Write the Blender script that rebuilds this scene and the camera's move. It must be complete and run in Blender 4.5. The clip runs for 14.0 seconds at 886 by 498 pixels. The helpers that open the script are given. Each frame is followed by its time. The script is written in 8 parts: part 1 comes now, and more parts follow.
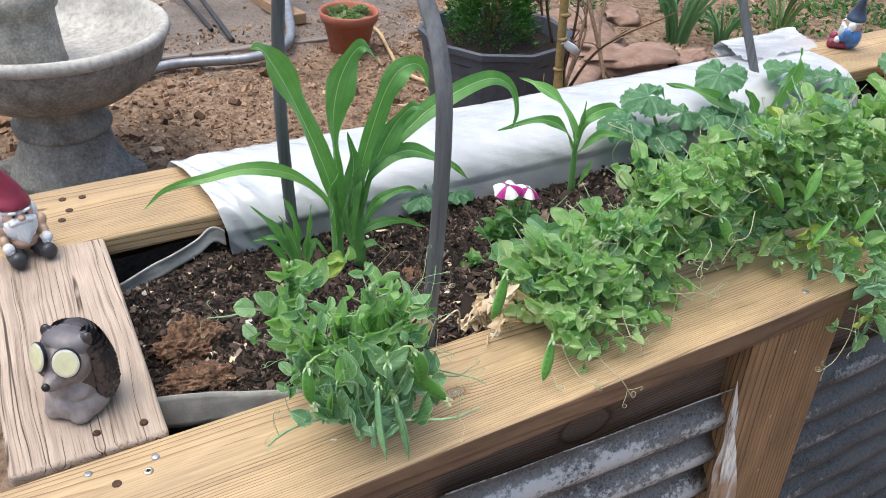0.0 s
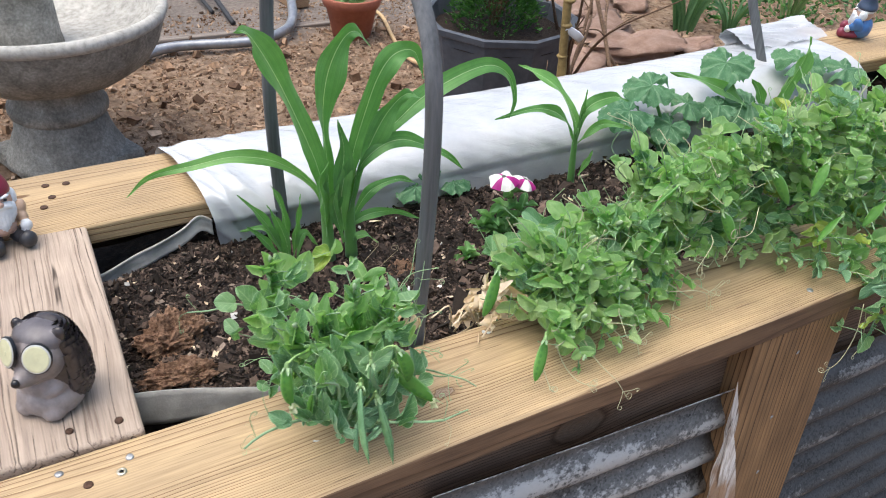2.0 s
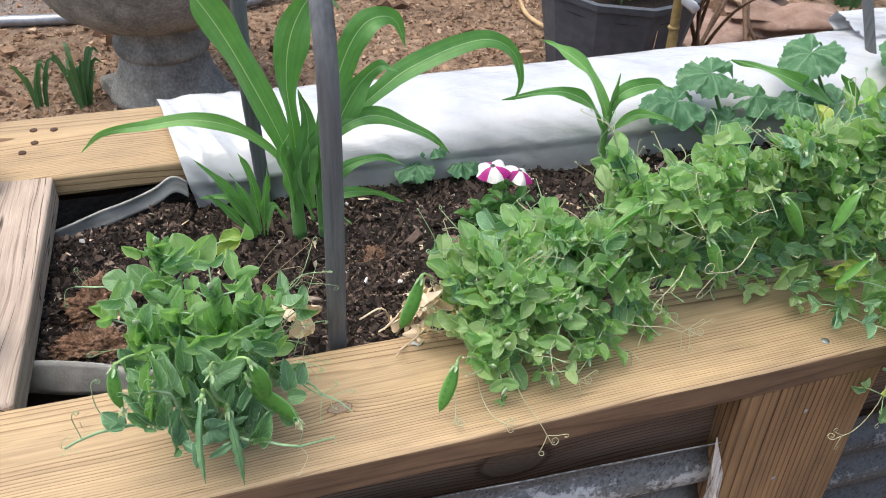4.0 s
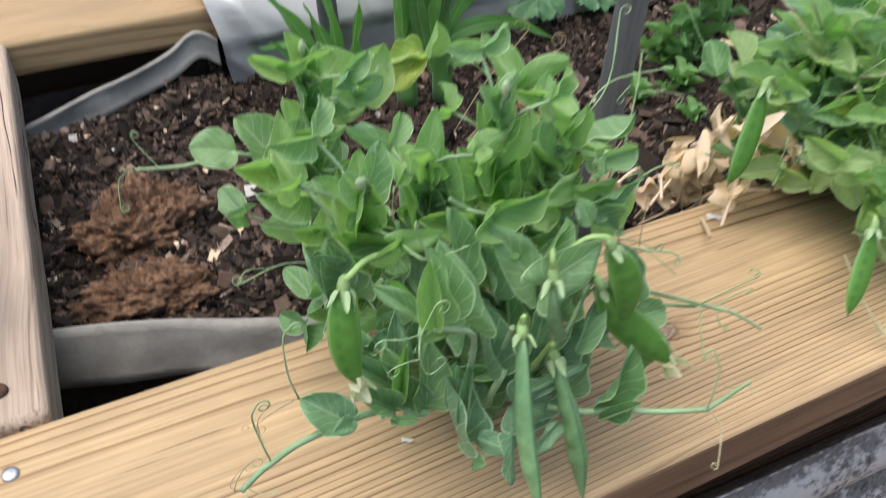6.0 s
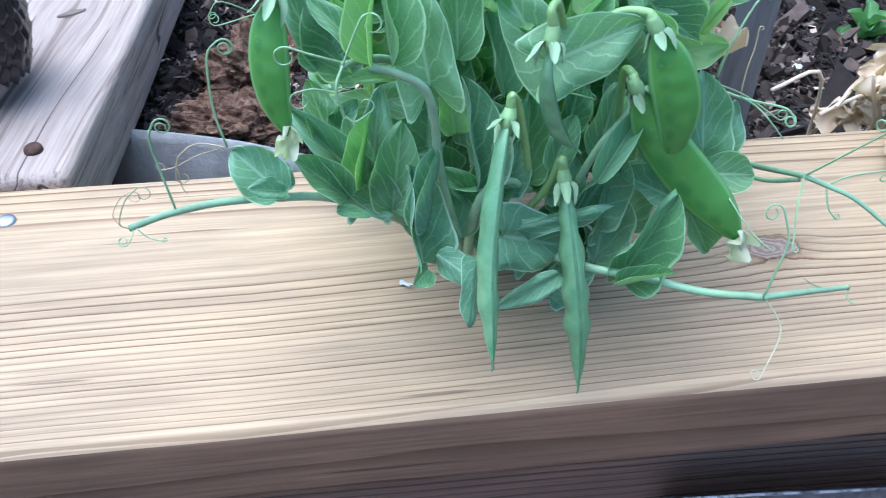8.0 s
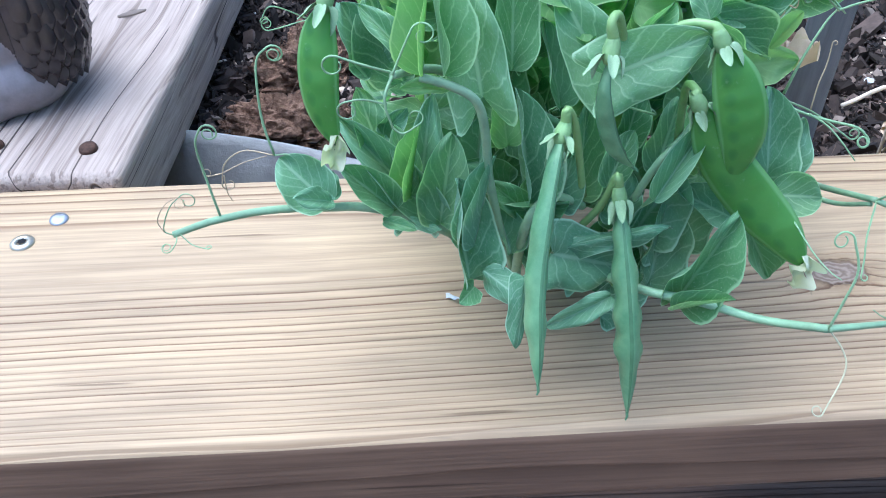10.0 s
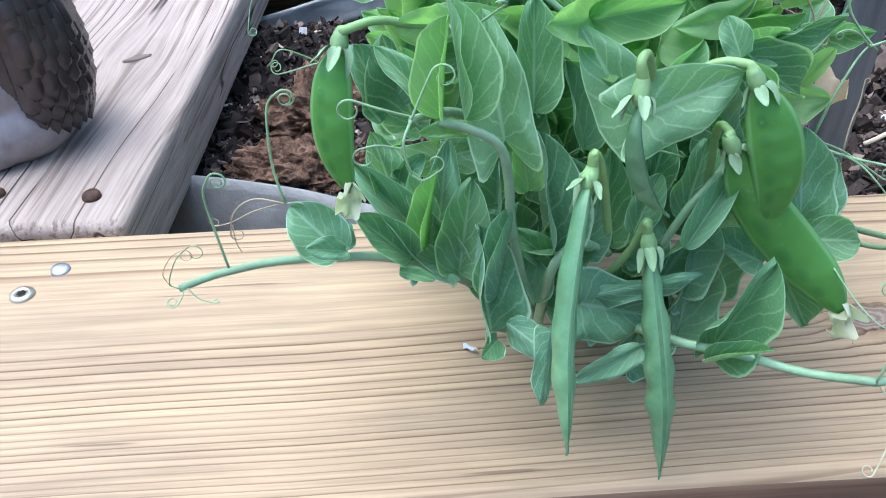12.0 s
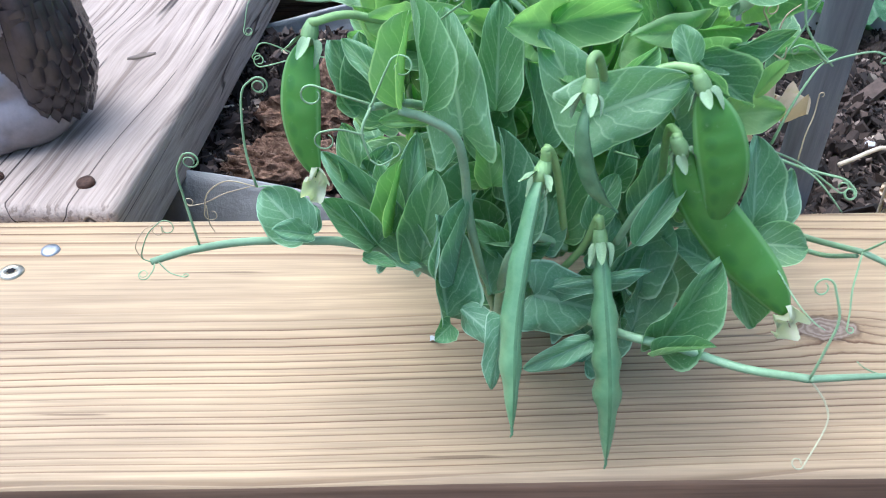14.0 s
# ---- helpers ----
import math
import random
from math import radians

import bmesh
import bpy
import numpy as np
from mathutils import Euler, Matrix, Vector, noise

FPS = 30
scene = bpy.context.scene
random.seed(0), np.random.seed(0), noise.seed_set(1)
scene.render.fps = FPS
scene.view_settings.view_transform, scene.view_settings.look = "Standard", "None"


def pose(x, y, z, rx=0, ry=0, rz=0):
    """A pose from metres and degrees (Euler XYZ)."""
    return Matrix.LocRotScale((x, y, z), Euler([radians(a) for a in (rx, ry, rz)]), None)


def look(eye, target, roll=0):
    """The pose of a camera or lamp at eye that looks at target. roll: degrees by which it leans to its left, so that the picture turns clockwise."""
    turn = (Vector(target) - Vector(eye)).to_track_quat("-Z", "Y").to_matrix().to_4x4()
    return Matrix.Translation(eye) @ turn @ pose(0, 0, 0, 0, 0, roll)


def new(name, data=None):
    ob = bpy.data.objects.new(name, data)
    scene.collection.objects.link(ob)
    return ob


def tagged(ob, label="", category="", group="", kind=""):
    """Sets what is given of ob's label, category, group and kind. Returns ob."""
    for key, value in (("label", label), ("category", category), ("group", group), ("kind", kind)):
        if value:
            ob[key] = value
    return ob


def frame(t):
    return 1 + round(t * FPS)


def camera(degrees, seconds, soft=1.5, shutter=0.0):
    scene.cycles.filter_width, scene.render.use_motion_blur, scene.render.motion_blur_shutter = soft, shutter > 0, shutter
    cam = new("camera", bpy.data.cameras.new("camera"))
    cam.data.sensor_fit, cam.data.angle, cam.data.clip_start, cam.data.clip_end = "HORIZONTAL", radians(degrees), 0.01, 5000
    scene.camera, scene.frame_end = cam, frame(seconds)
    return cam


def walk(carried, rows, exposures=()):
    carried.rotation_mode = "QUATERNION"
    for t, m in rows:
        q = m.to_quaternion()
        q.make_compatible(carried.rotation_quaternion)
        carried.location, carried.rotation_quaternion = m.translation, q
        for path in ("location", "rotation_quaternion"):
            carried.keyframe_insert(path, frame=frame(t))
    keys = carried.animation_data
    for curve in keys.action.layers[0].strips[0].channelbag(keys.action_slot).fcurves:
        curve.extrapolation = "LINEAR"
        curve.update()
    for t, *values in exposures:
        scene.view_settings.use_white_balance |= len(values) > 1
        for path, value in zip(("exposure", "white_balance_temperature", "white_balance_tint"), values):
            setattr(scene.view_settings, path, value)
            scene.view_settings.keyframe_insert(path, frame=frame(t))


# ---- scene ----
cam = camera(55.1, 14.0, soft=0.95, shutter=0.5)
PATH = [
    (0, (-0.067, -0.478, 1.355), (0.829, 0.936, 0.261), 3.7),
    (0.5, (-0.065, -0.474, 1.348), (0.84, 0.93, 0.249), 4),
    (1, (-0.063, -0.466, 1.345), (0.847, 0.928, 0.237), 4.4),
    (1.5, (-0.062, -0.46, 1.345), (0.843, 0.932, 0.23), 4.4),
    (2, (-0.037, -0.457, 1.344), (0.842, 0.946, 0.222), 4.2),
    (2.2, (-0.01, -0.458, 1.349), (0.843, 0.962, 0.229), 4),
    (4.3, (0.219, -0.443, 1.323), (0.731, 1.047, 0.091), 3.3),
    (4.5, (0.209, -0.441, 1.304), (0.727, 1.061, 0.089), 3.5),
    (5, (0.176, -0.388, 1.194), (0.559, 1.174, 0.005), -1.4),
    (5.2, (0.148, -0.332, 1.161), (0.621, 1.19, -0.046), -0.3),
    (5.5, (0.109, -0.227, 1.11), (0.696, 1.238, -0.118), -1.2),
    (6, (0.07, -0.144, 1.054), (0.784, 1.192, -0.252), 1.8),
    (6.5, (0.085, -0.115, 1.012), (0.706, 1.148, -0.41), 1),
    (7, (0.127, -0.131, 0.988), (0.546, 1.265, -0.382), -2.2),
    (7.5, (0.146, -0.146, 0.967), (0.466, 1.301, -0.375), -0.2),
    (8, (0.153, -0.165, 0.96), (0.319, 1.345, -0.342), -0.5),
    (10.3, (0.155, -0.153, 0.958), (0.197, 1.373, -0.336), -1.7),
    (10.5, (0.152, -0.15, 0.958), (0.198, 1.384, -0.325), -2),
    (11, (0.153, -0.152, 0.953), (0.196, 1.415, -0.289), -2),
    (11.5, (0.149, -0.151, 0.956), (0.188, 1.448, -0.244), -1.9),
    (12, (0.151, -0.146, 0.953), (0.193, 1.435, -0.271), -2.3),
    (12.5, (0.152, -0.146, 0.949), (0.19, 1.448, -0.259), -2.5),
    (13, (0.154, -0.145, 0.949), (0.206, 1.448, -0.259), -1.8),
    (13.5, (0.156, -0.148, 0.948), (0.209, 1.445, -0.26), -1.1),
    (14, (0.164, -0.16, 0.952), (0.183, 1.451, -0.233), -0.3),
]
walk(cam, [(t, look(eye, target, roll)) for t, eye, target, roll in PATH],
     exposures=[(0, 0.68, 6200, 7), (4.5, 0.68, 6350, 8), (5.5, 0.70, 6400, 8), (6.0, 0.57, 6450, 9), (6.5, 0.80, 5100, 5), (7.0, 0.96, 4850, 5), (7.5, 0.98, 4720, 8), (9.0, 0.98, 4720, 8), (11, 0.94, 4850, 7), (12.5, 0.95, 5100, 8), (14, 0.95, 5100, 8)])

# ---- daylight: bright overcast sky, soft sun high overhead ----
SUN_EL, SUN_AZ = 74.0, 285.0
world = bpy.data.worlds.new("sky")
scene.world = world
world.use_nodes = True
wn = world.node_tree.nodes
sky = wn.new("ShaderNodeTexSky")
sky.sky_type = "NISHITA"
sky.sun_disc = False
sky.sun_elevation, sky.sun_rotation = radians(SUN_EL), radians(SUN_AZ)
sky.air_density, sky.dust_density, sky.ozone_density = 1.0, 5.0, 1.0
wn["Background"].inputs["Strength"].default_value = 0.165
world.node_tree.links.new(sky.outputs["Color"], wn["Background"].inputs["Color"])
sun_lamp = new("sun", bpy.data.lights.new("sun", "SUN"))
sun_lamp.data.energy, sun_lamp.data.angle, sun_lamp.data.color = 1.35, radians(68), (1.0, 0.95, 0.88)
sun_dir = Vector((math.sin(radians(SUN_AZ)) * math.cos(radians(SUN_EL)), math.cos(radians(SUN_AZ)) * math.cos(radians(SUN_EL)), math.sin(radians(SUN_EL))))
sun_lamp.matrix_world = look(sun_dir * 20, (0, 0, 0))

# ---- materials ----
def tree_of(name):
    m = bpy.data.materials.new(name)
    m.use_nodes = True
    t = m.node_tree
    return m, t, t.nodes["Principled BSDF"]


def put(t, kind, **inputs):
    n = t.nodes.new("ShaderNode" + kind)
    for k, v in inputs.items():
        n.inputs[k.replace("_", " ")].default_value = v
    return n


def ramp(t, fac, stops):
    r = t.nodes.new("ShaderNodeValToRGB")
    while len(r.color_ramp.elements) < len(stops):
        r.color_ramp.elements.new(0.5)
    for e, (p, c) in zip(r.color_ramp.elements, stops):
        e.position, e.color = p, (*c, 1)
    t.links.new(fac, r.inputs["Fac"])
    return r.outputs["Color"]


def mixc(t, kind, fac, a, b):
    n = t.nodes.new("ShaderNodeMix")
    n.data_type, n.blend_type = "RGBA", kind
    for sock, v in ((n.inputs["Factor"], fac), (n.inputs[6], a), (n.inputs[7], b)):
        if hasattr(v, "links"):
            t.links.new(v, sock)
        else:
            sock.default_value = v if isinstance(v, (int, float)) else (*v, 1)
    return n.outputs[2]


def maths(t, op, a, b=0.0):
    n = t.nodes.new("ShaderNodeMath")
    n.operation = op
    for sock, v in zip(n.inputs, (a, b)):
        if hasattr(v, "links"):
            t.links.new(v, sock)
        else:
            sock.default_value = v
    return n.outputs[0]


def coords(t, scale=(1, 1, 1), kind="Object", shift=False):
    tc, mp = t.nodes.new("ShaderNodeTexCoord"), t.nodes.new("ShaderNodeMapping")
    mp.inputs["Scale"].default_value = scale
    t.links.new(tc.outputs[kind], mp.inputs["Vector"])
    if shift:
        info = t.nodes.new("ShaderNodeObjectInfo")
        t.links.new(maths(t, "MULTIPLY", info.outputs["Random"], 37.0), mp.inputs["Location"])
    return mp.outputs["Vector"]


def noise_of(t, vec, scale, detail=4.0, rough=0.6, distort=0.0):
    n = put(t, "TexNoise", Scale=scale, Detail=detail, Roughness=rough, Distortion=distort)
    t.links.new(vec, n.inputs["Vector"])
    return n.outputs["Fac"]


def bump_to(t, bsdf, height, strength, dist=0.002):
    b = put(t, "Bump", Strength=strength, Distance=dist)
    t.links.new(height, b.inputs["Height"])
    t.links.new(b.outputs["Normal"], bsdf.inputs["Normal"])


def rough_stuff(name, stops, scale, rough=0.8, bump=0.4, dist=0.002, stain=0.35, detail=6.0, stretch=(1, 1, 1), spec=0.3, metal=0.0, fine=6.0, shift=True):
    """Mottled surface: grain at one scale, stains at a larger one."""
    m, t, b = tree_of(name)
    v = coords(t, stretch, shift=shift)
    n1 = noise_of(t, v, scale, detail, 0.65)
    n2 = noise_of(t, v, scale * 0.13, 3.0, 0.6)
    col = ramp(t, n1, stops)
    stain_c = ramp(t, n2, [(0.3, (1 - stain,) * 3), (0.7, (1 + 0.2 * stain,) * 3)])
    t.links.new(mixc(t, "MULTIPLY", 1.0, col, stain_c), b.inputs["Base Color"])
    b.inputs["Roughness"].default_value = rough
    b.inputs["Specular IOR Level"].default_value = spec
    b.inputs["Metallic"].default_value = metal
    bump_to(t, b, noise_of(t, v, scale * fine, 5.0, 0.7), bump, dist)
    return m


def plain(name, c, rough=0.5, metal=0.0, var=0.25, scale=60, bump=0.15, spec=0.4, dist=0.001):
    d = tuple(x * (1 - var) for x in c)
    e = tuple(min(1, x * (1 + var * 0.6)) for x in c)
    return rough_stuff(name, [(0.3, d), (0.7, e)], scale, rough, bump, dist, 0.25, spec=spec, metal=metal)


def sawn_wood(name, pale, dark, rings=150.0, wear=0.3, rough=0.6, bump=0.35, knots=True, crack=0.0, spec=0.3, plainness=0.5, pith=(0.03, -0.03), swirl=4.0, rift=0.31, knot=None, bold=1.0, clear=None):
    """Sawn softwood, grain along local x: growth rings, pores, blotches."""
    m, t, b = tree_of(name)
    v = coords(t, (1, 1, 1))
    warp = noise_of(t, coords(t, (0.8, 4.0, 4.0), shift=True), 1.3, 2.0, 0.5)
    warp2 = noise_of(t, coords(t, (4, 45, 45), shift=True), 1.0, 3.0, 0.5)
    sep = t.nodes.new("ShaderNodeSeparateXYZ")
    t.links.new(v, sep.inputs[0])
    dy, dz = maths(t, "SUBTRACT", sep.outputs["Y"], pith[0]), maths(t, "SUBTRACT", sep.outputs["Z"], pith[1])
    radius = maths(t, "SQRT", maths(t, "ADD", maths(t, "MULTIPLY", dy, dy), maths(t, "MULTIPLY", dz, dz)))
    phase = maths(t, "ADD", maths(t, "MULTIPLY", radius, rings), maths(t, "MULTIPLY", warp, swirl))
    phase = maths(t, "ADD", phase, maths(t, "MULTIPLY", warp2, 0.5))
    phase = maths(t, "ADD", phase, maths(t, "MULTIPLY", sep.outputs["X"], rings * 0.012))
    if knot:
        kx, ky, kr, face = knot
        near = []
        for sock, c, st in ((sep.outputs["X"], kx, 0.62), (sep.outputs[face], ky, 1.0)):
            q = maths(t, "MULTIPLY", maths(t, "SUBTRACT", sock, c), st)
            near.append(maths(t, "MULTIPLY", q, q))
        away = maths(t, "SQRT", maths(t, "ADD", near[0], near[1]))
        wob = maths(t, "MULTIPLY", maths(t, "SUBTRACT", noise_of(t, v, 130 if kr < 0.02 else 45, 3.0, 0.6), 0.5), min(kr * 0.7, 0.007))
        away = maths(t, "ADD", away, wob)
        phase = maths(t, "ADD", phase, maths(t, "MULTIPLY", maths(t, "EXPONENT", maths(t, "MULTIPLY", away, -1.1 / kr)), 3.0))
    saw = maths(t, "FRACT", phase)
    late = ramp(t, saw, [(0.0, (0.0,) * 3), (0.55, (0.05,) * 3), (0.76, (0.35,) * 3), (0.89, (1.0,) * 3), (0.96, (0.95,) * 3), (1.0, (0.0,) * 3)])
    ring = t.nodes.new("ShaderNodeTexWhiteNoise")
    ring.noise_dimensions = "1D"
    t.links.new(maths(t, "FLOOR", phase), ring.inputs["W"])
    late = maths(t, "MULTIPLY", late, maths(t, "ADD", 0.5, maths(t, "MULTIPLY", ring.outputs["Value"], 0.6)))
    zone = ramp(t, noise_of(t, coords(t, (0.9, 7, 7), shift=True), 1.4, 2.0, 0.5), [(0.38, (1 - plainness,) * 3), (0.6, (1.0,) * 3)])
    if clear:
        off = maths(t, "ADD", maths(t, "SUBTRACT", sep.outputs["Y"], clear[0]), maths(t, "MULTIPLY", maths(t, "SUBTRACT", noise_of(t, coords(t, (5, 12, 12)), 1.0, 2.0, 0.5), 0.5), 0.03))
        zone = mixc(t, "MULTIPLY", 1.0, zone, ramp(t, maths(t, "DIVIDE", maths(t, "ABSOLUTE", off), clear[1]), [(0.5, (0.22,) * 3), (1.0, (1.0,) * 3)]))
    pores = noise_of(t, coords(t, (14, 620, 620), shift=True), 1.0, 3.0, 0.6)
    line = maths(t, "MULTIPLY", maths(t, "MULTIPLY", late, zone), bold)
    line = maths(t, "MULTIPLY", line, maths(t, "ADD", 0.35, maths(t, "MULTIPLY", pores, 1.1)))
    col = mixc(t, "MIX", line, pale, dark)
    blot = noise_of(t, coords(t, (5, 16, 16), shift=True), 1.3, 4.0, 0.6)
    col = mixc(t, "MULTIPLY", 1.0, col, ramp(t, blot, [(0.3, (1 - wear, 1 - wear, 1 - wear * 0.9)), (0.72, (1.08,) * 3)]))
    col = mixc(t, "MULTIPLY", 0.7, col, ramp(t, pores, [(0.3, (0.62,) * 3), (0.62, (1.1,) * 3)]))
    dash = ramp(t, noise_of(t, coords(t, (9, 260, 260), shift=True), 1.0, 2.0, 0.5), [(0.27, (1,) * 3), (0.31, (0,) * 3)])
    col = mixc(t, "MIX", maths(t, "MULTIPLY", dash, 0.6), col, tuple(c * 0.45 for c in dark))
    if crack:
        ck = noise_of(t, coords(t, (2.2, 90, 90), shift=True), 1.0, 3.0, 0.55)
        ckm = ramp(t, ck, [(rift, (1,) * 3), (rift + 0.03, (0,) * 3)])
        col = mixc(t, "MIX", maths(t, "MULTIPLY", ckm, crack), col, (0.05, 0.04, 0.035))
        line = maths(t, "ADD", line, maths(t, "MULTIPLY", ckm, 1.5))
    if knot:
        rings_in = maths(t, "SINE", maths(t, "MULTIPLY", away, 5200.0 * 0.0062 / kr))
        heart = mixc(t, "MIX", maths(t, "ADD", 0.5, maths(t, "MULTIPLY", rings_in, 0.4 if kr < 0.02 else 0.10)), *(((0.17, 0.115, 0.075), (0.33, 0.25, 0.18)) if kr < 0.02 else ((0.10, 0.066, 0.043), (0.165, 0.11, 0.073))))
        col = mixc(t, "MIX", ramp(t, maths(t, "DIVIDE", away, kr), [(0.66, (1,) * 3), (0.80, (0,) * 3)]), col, heart)
        col = mixc(t, "MULTIPLY", 1.0, col, ramp(t, maths(t, "DIVIDE", away, kr * 2.0), [(0.32, (1,) * 3), (0.38, (0.50, 0.44, 0.38)), (0.46, (0.88, 0.84, 0.80)), (0.8, (1,) * 3)]))
    t.links.new(col, b.inputs["Base Color"])
    b.inputs["Roughness"].default_value, b.inputs["Specular IOR Level"].default_value = rough, spec
    bump_to(t, b, maths(t, "SUBTRACT", maths(t, "MULTIPLY", pores, 0.5), line), bump, 0.0015)
    return m


M = {}
M["pine"] = sawn_wood("new_pine", (0.47, 0.335, 0.182), (0.165, 0.088, 0.036), rings=330, plainness=0.35, wear=0.25, bump=0.5, crack=0.5, rift=0.25, bold=1.15)
M["pine_front"] = sawn_wood("new_pine_with_knot", (0.50, 0.36, 0.20), (0.185, 0.102, 0.046), rings=470, plainness=0.35, clear=(0.018, 0.024), wear=0.28, bump=0.3, crack=0.6, rift=0.27, knot=(-0.882, -0.006, 0.0085, "Y"), bold=1.3, swirl=5.0)
# Plank's front face: brown staining, with its shade painted into the darker colour.
M["pine_edge"] = sawn_wood("stained_shaded_pine_edge", (0.25, 0.155, 0.09), (0.08, 0.045, 0.026), rings=90, plainness=0.3, wear=0.5, swirl=6.0)
M["pine_end"] = rough_stuff("pine_end", [(0.3, (0.28, 0.16, 0.07)), (0.7, (0.44, 0.28, 0.13))], 90, 0.75, 0.4)
M["pine_post"] = sawn_wood("post_pine", (0.36, 0.215, 0.105), (0.080, 0.038, 0.017), rings=150, plainness=0.85, pith=(-0.12, -0.05), bold=1.5, wear=0.45, swirl=5.0)


def weathered_wood(name, pale, dark, grey, knot):
    """Old sawn board, grain along local x: fine uneven fibres that swing round a knot, a few open splits."""
    m, t, b = tree_of(name)
    sep = t.nodes.new("ShaderNodeSeparateXYZ")
    t.links.new(coords(t), sep.inputs[0])
    kx, ky, kr = knot
    dx, dy = maths(t, "SUBTRACT", sep.outputs["X"], kx), maths(t, "SUBTRACT", sep.outputs["Y"], ky)
    away = maths(t, "SQRT", maths(t, "ADD", maths(t, "POWER", maths(t, "ABSOLUTE", maths(t, "MULTIPLY", dx, 0.6)), 2.0), maths(t, "POWER", maths(t, "ABSOLUTE", dy), 2.0)))
    swing = maths(t, "MULTIPLY", dy, maths(t, "MULTIPLY", maths(t, "EXPONENT", maths(t, "MULTIPLY", away, -55.0)), -0.75))
    drift = maths(t, "MULTIPLY", maths(t, "SUBTRACT", noise_of(t, coords(t, (4.5, 7, 7)), 1.0, 2.0, 0.5), 0.5), 0.020)
    grain = t.nodes.new("ShaderNodeCombineXYZ")
    t.links.new(sep.outputs["X"], grain.inputs["X"])
    t.links.new(maths(t, "ADD", maths(t, "ADD", sep.outputs["Y"], swing), drift), grain.inputs["Y"])
    t.links.new(sep.outputs["Z"], grain.inputs["Z"])

    def streak(sx, sy, detail, rough=0.6):
        mp = t.nodes.new("ShaderNodeMapping")
        mp.inputs["Scale"].default_value = (sx, sy, sy)
        t.links.new(grain.outputs[0], mp.inputs["Vector"])
        return noise_of(t, mp.outputs["Vector"], 1.0, detail, rough)

    bands, lines, fibres = streak(2.2, 85, 3.0), streak(5, 310, 3.0, 0.65), streak(22, 900, 2.0)
    col = mixc(t, "MIX", ramp(t, bands, [(0.36, (1,) * 3), (0.56, (0,) * 3)]), pale, grey)
    col = mixc(t, "MIX", ramp(t, lines, [(0.37, (0.70,) * 3), (0.47, (0,) * 3)]), col, dark)
    col = mixc(t, "MULTIPLY", 0.55, col, ramp(t, fibres, [(0.3, (0.66,) * 3), (0.65, (1.12,) * 3)]))
    col = mixc(t, "MULTIPLY", 1.0, col, ramp(t, noise_of(t, coords(t, (6, 14, 14)), 1.4, 4.0, 0.6), [(0.3, (0.80, 0.79, 0.79)), (0.7, (1.08,) * 3)]))
    gap = ramp(t, maths(t, "ABSOLUTE", maths(t, "SUBTRACT", streak(1.3, 60, 1.0, 0.4), 0.53)), [(0.0, (1,) * 3), (0.006, (1,) * 3), (0.013, (0,) * 3)])
    gap = maths(t, "MULTIPLY", gap, ramp(t, noise_of(t, coords(t, (9, 26, 26)), 1.0, 2.0, 0.5), [(0.44, (0,) * 3), (0.50, (1,) * 3)]))
    col = mixc(t, "MIX", maths(t, "MULTIPLY", gap, 0.9), col, (0.045, 0.034, 0.028))
    heart = ramp(t, maths(t, "DIVIDE", away, kr), [(0.55, (1,) * 3), (0.95, (0,) * 3)])
    col = mixc(t, "MIX", maths(t, "MULTIPLY", heart, 0.8), col, (0.11, 0.08, 0.065))
    t.links.new(col, b.inputs["Base Color"])
    b.inputs["Roughness"].default_value, b.inputs["Specular IOR Level"].default_value = 0.85, 0.15
    bump_to(t, b, maths(t, "SUBTRACT", maths(t, "ADD", lines, maths(t, "MULTIPLY", fibres, 0.4)), maths(t, "MULTIPLY", gap, 2.0)), 0.45, 0.0016)
    return m


M["grey_wood"] = weathered_wood("weathered_wood", (0.45, 0.362, 0.287), (0.18, 0.132, 0.10), (0.36, 0.287, 0.23), (-0.029, -0.030, 0.0045))
M["dark_wood"] = sawn_wood("dark_weathered_wood", (0.15, 0.112, 0.08), (0.045, 0.033, 0.024), rings=250, rough=0.8, bump=0.6, crack=0.5, spec=0.2, pith=(0.1, 0.02))
M["fascia_wood"] = sawn_wood("knotty_dark_wood", (0.20, 0.132, 0.088), (0.05, 0.032, 0.021), rings=330, rough=0.8, bump=0.6, crack=0.6, spec=0.2, pith=(0.1, 0.02), knot=(-0.731, 0.112, 0.030, "Z"), bold=1.3)
M["rust"] = plain("rusty_steel", (0.10, 0.055, 0.035), 0.75, 0.4, 0.5, 400)
M["zinc"] = plain("zinc_steel", (0.40, 0.41, 0.42), 0.42, 0.85, 0.2, 300)
M["brass_zinc"] = plain("yellow_zinc_steel", (0.62, 0.56, 0.42), 0.35, 0.85, 0.2, 300)
M["black"] = plain("black_gap", (0.012, 0.011, 0.01), 0.95, 0, 0.4, 40)
M["liner"] = rough_stuff("grey_liner", [(0.3, (0.25, 0.243, 0.228)), (0.7, (0.45, 0.437, 0.41))], 30, 0.85, 0.5, 0.002)
M["soil"] = rough_stuff("potting_soil", [(0.3, (0.010, 0.007, 0.005)), (0.55, (0.036, 0.024, 0.017)), (0.8, (0.09, 0.06, 0.042))], 110, 0.9, 1.0, 0.006, 0.4, shift=False, fine=3)
M["hoop"] = rough_stuff("grey_plastic_pipe", [(0.3, (0.08, 0.085, 0.09)), (0.7, (0.19, 0.197, 0.205))], 60, 0.5, 0.3, 0.001, 0.3, stretch=(2, 2, 0.1))


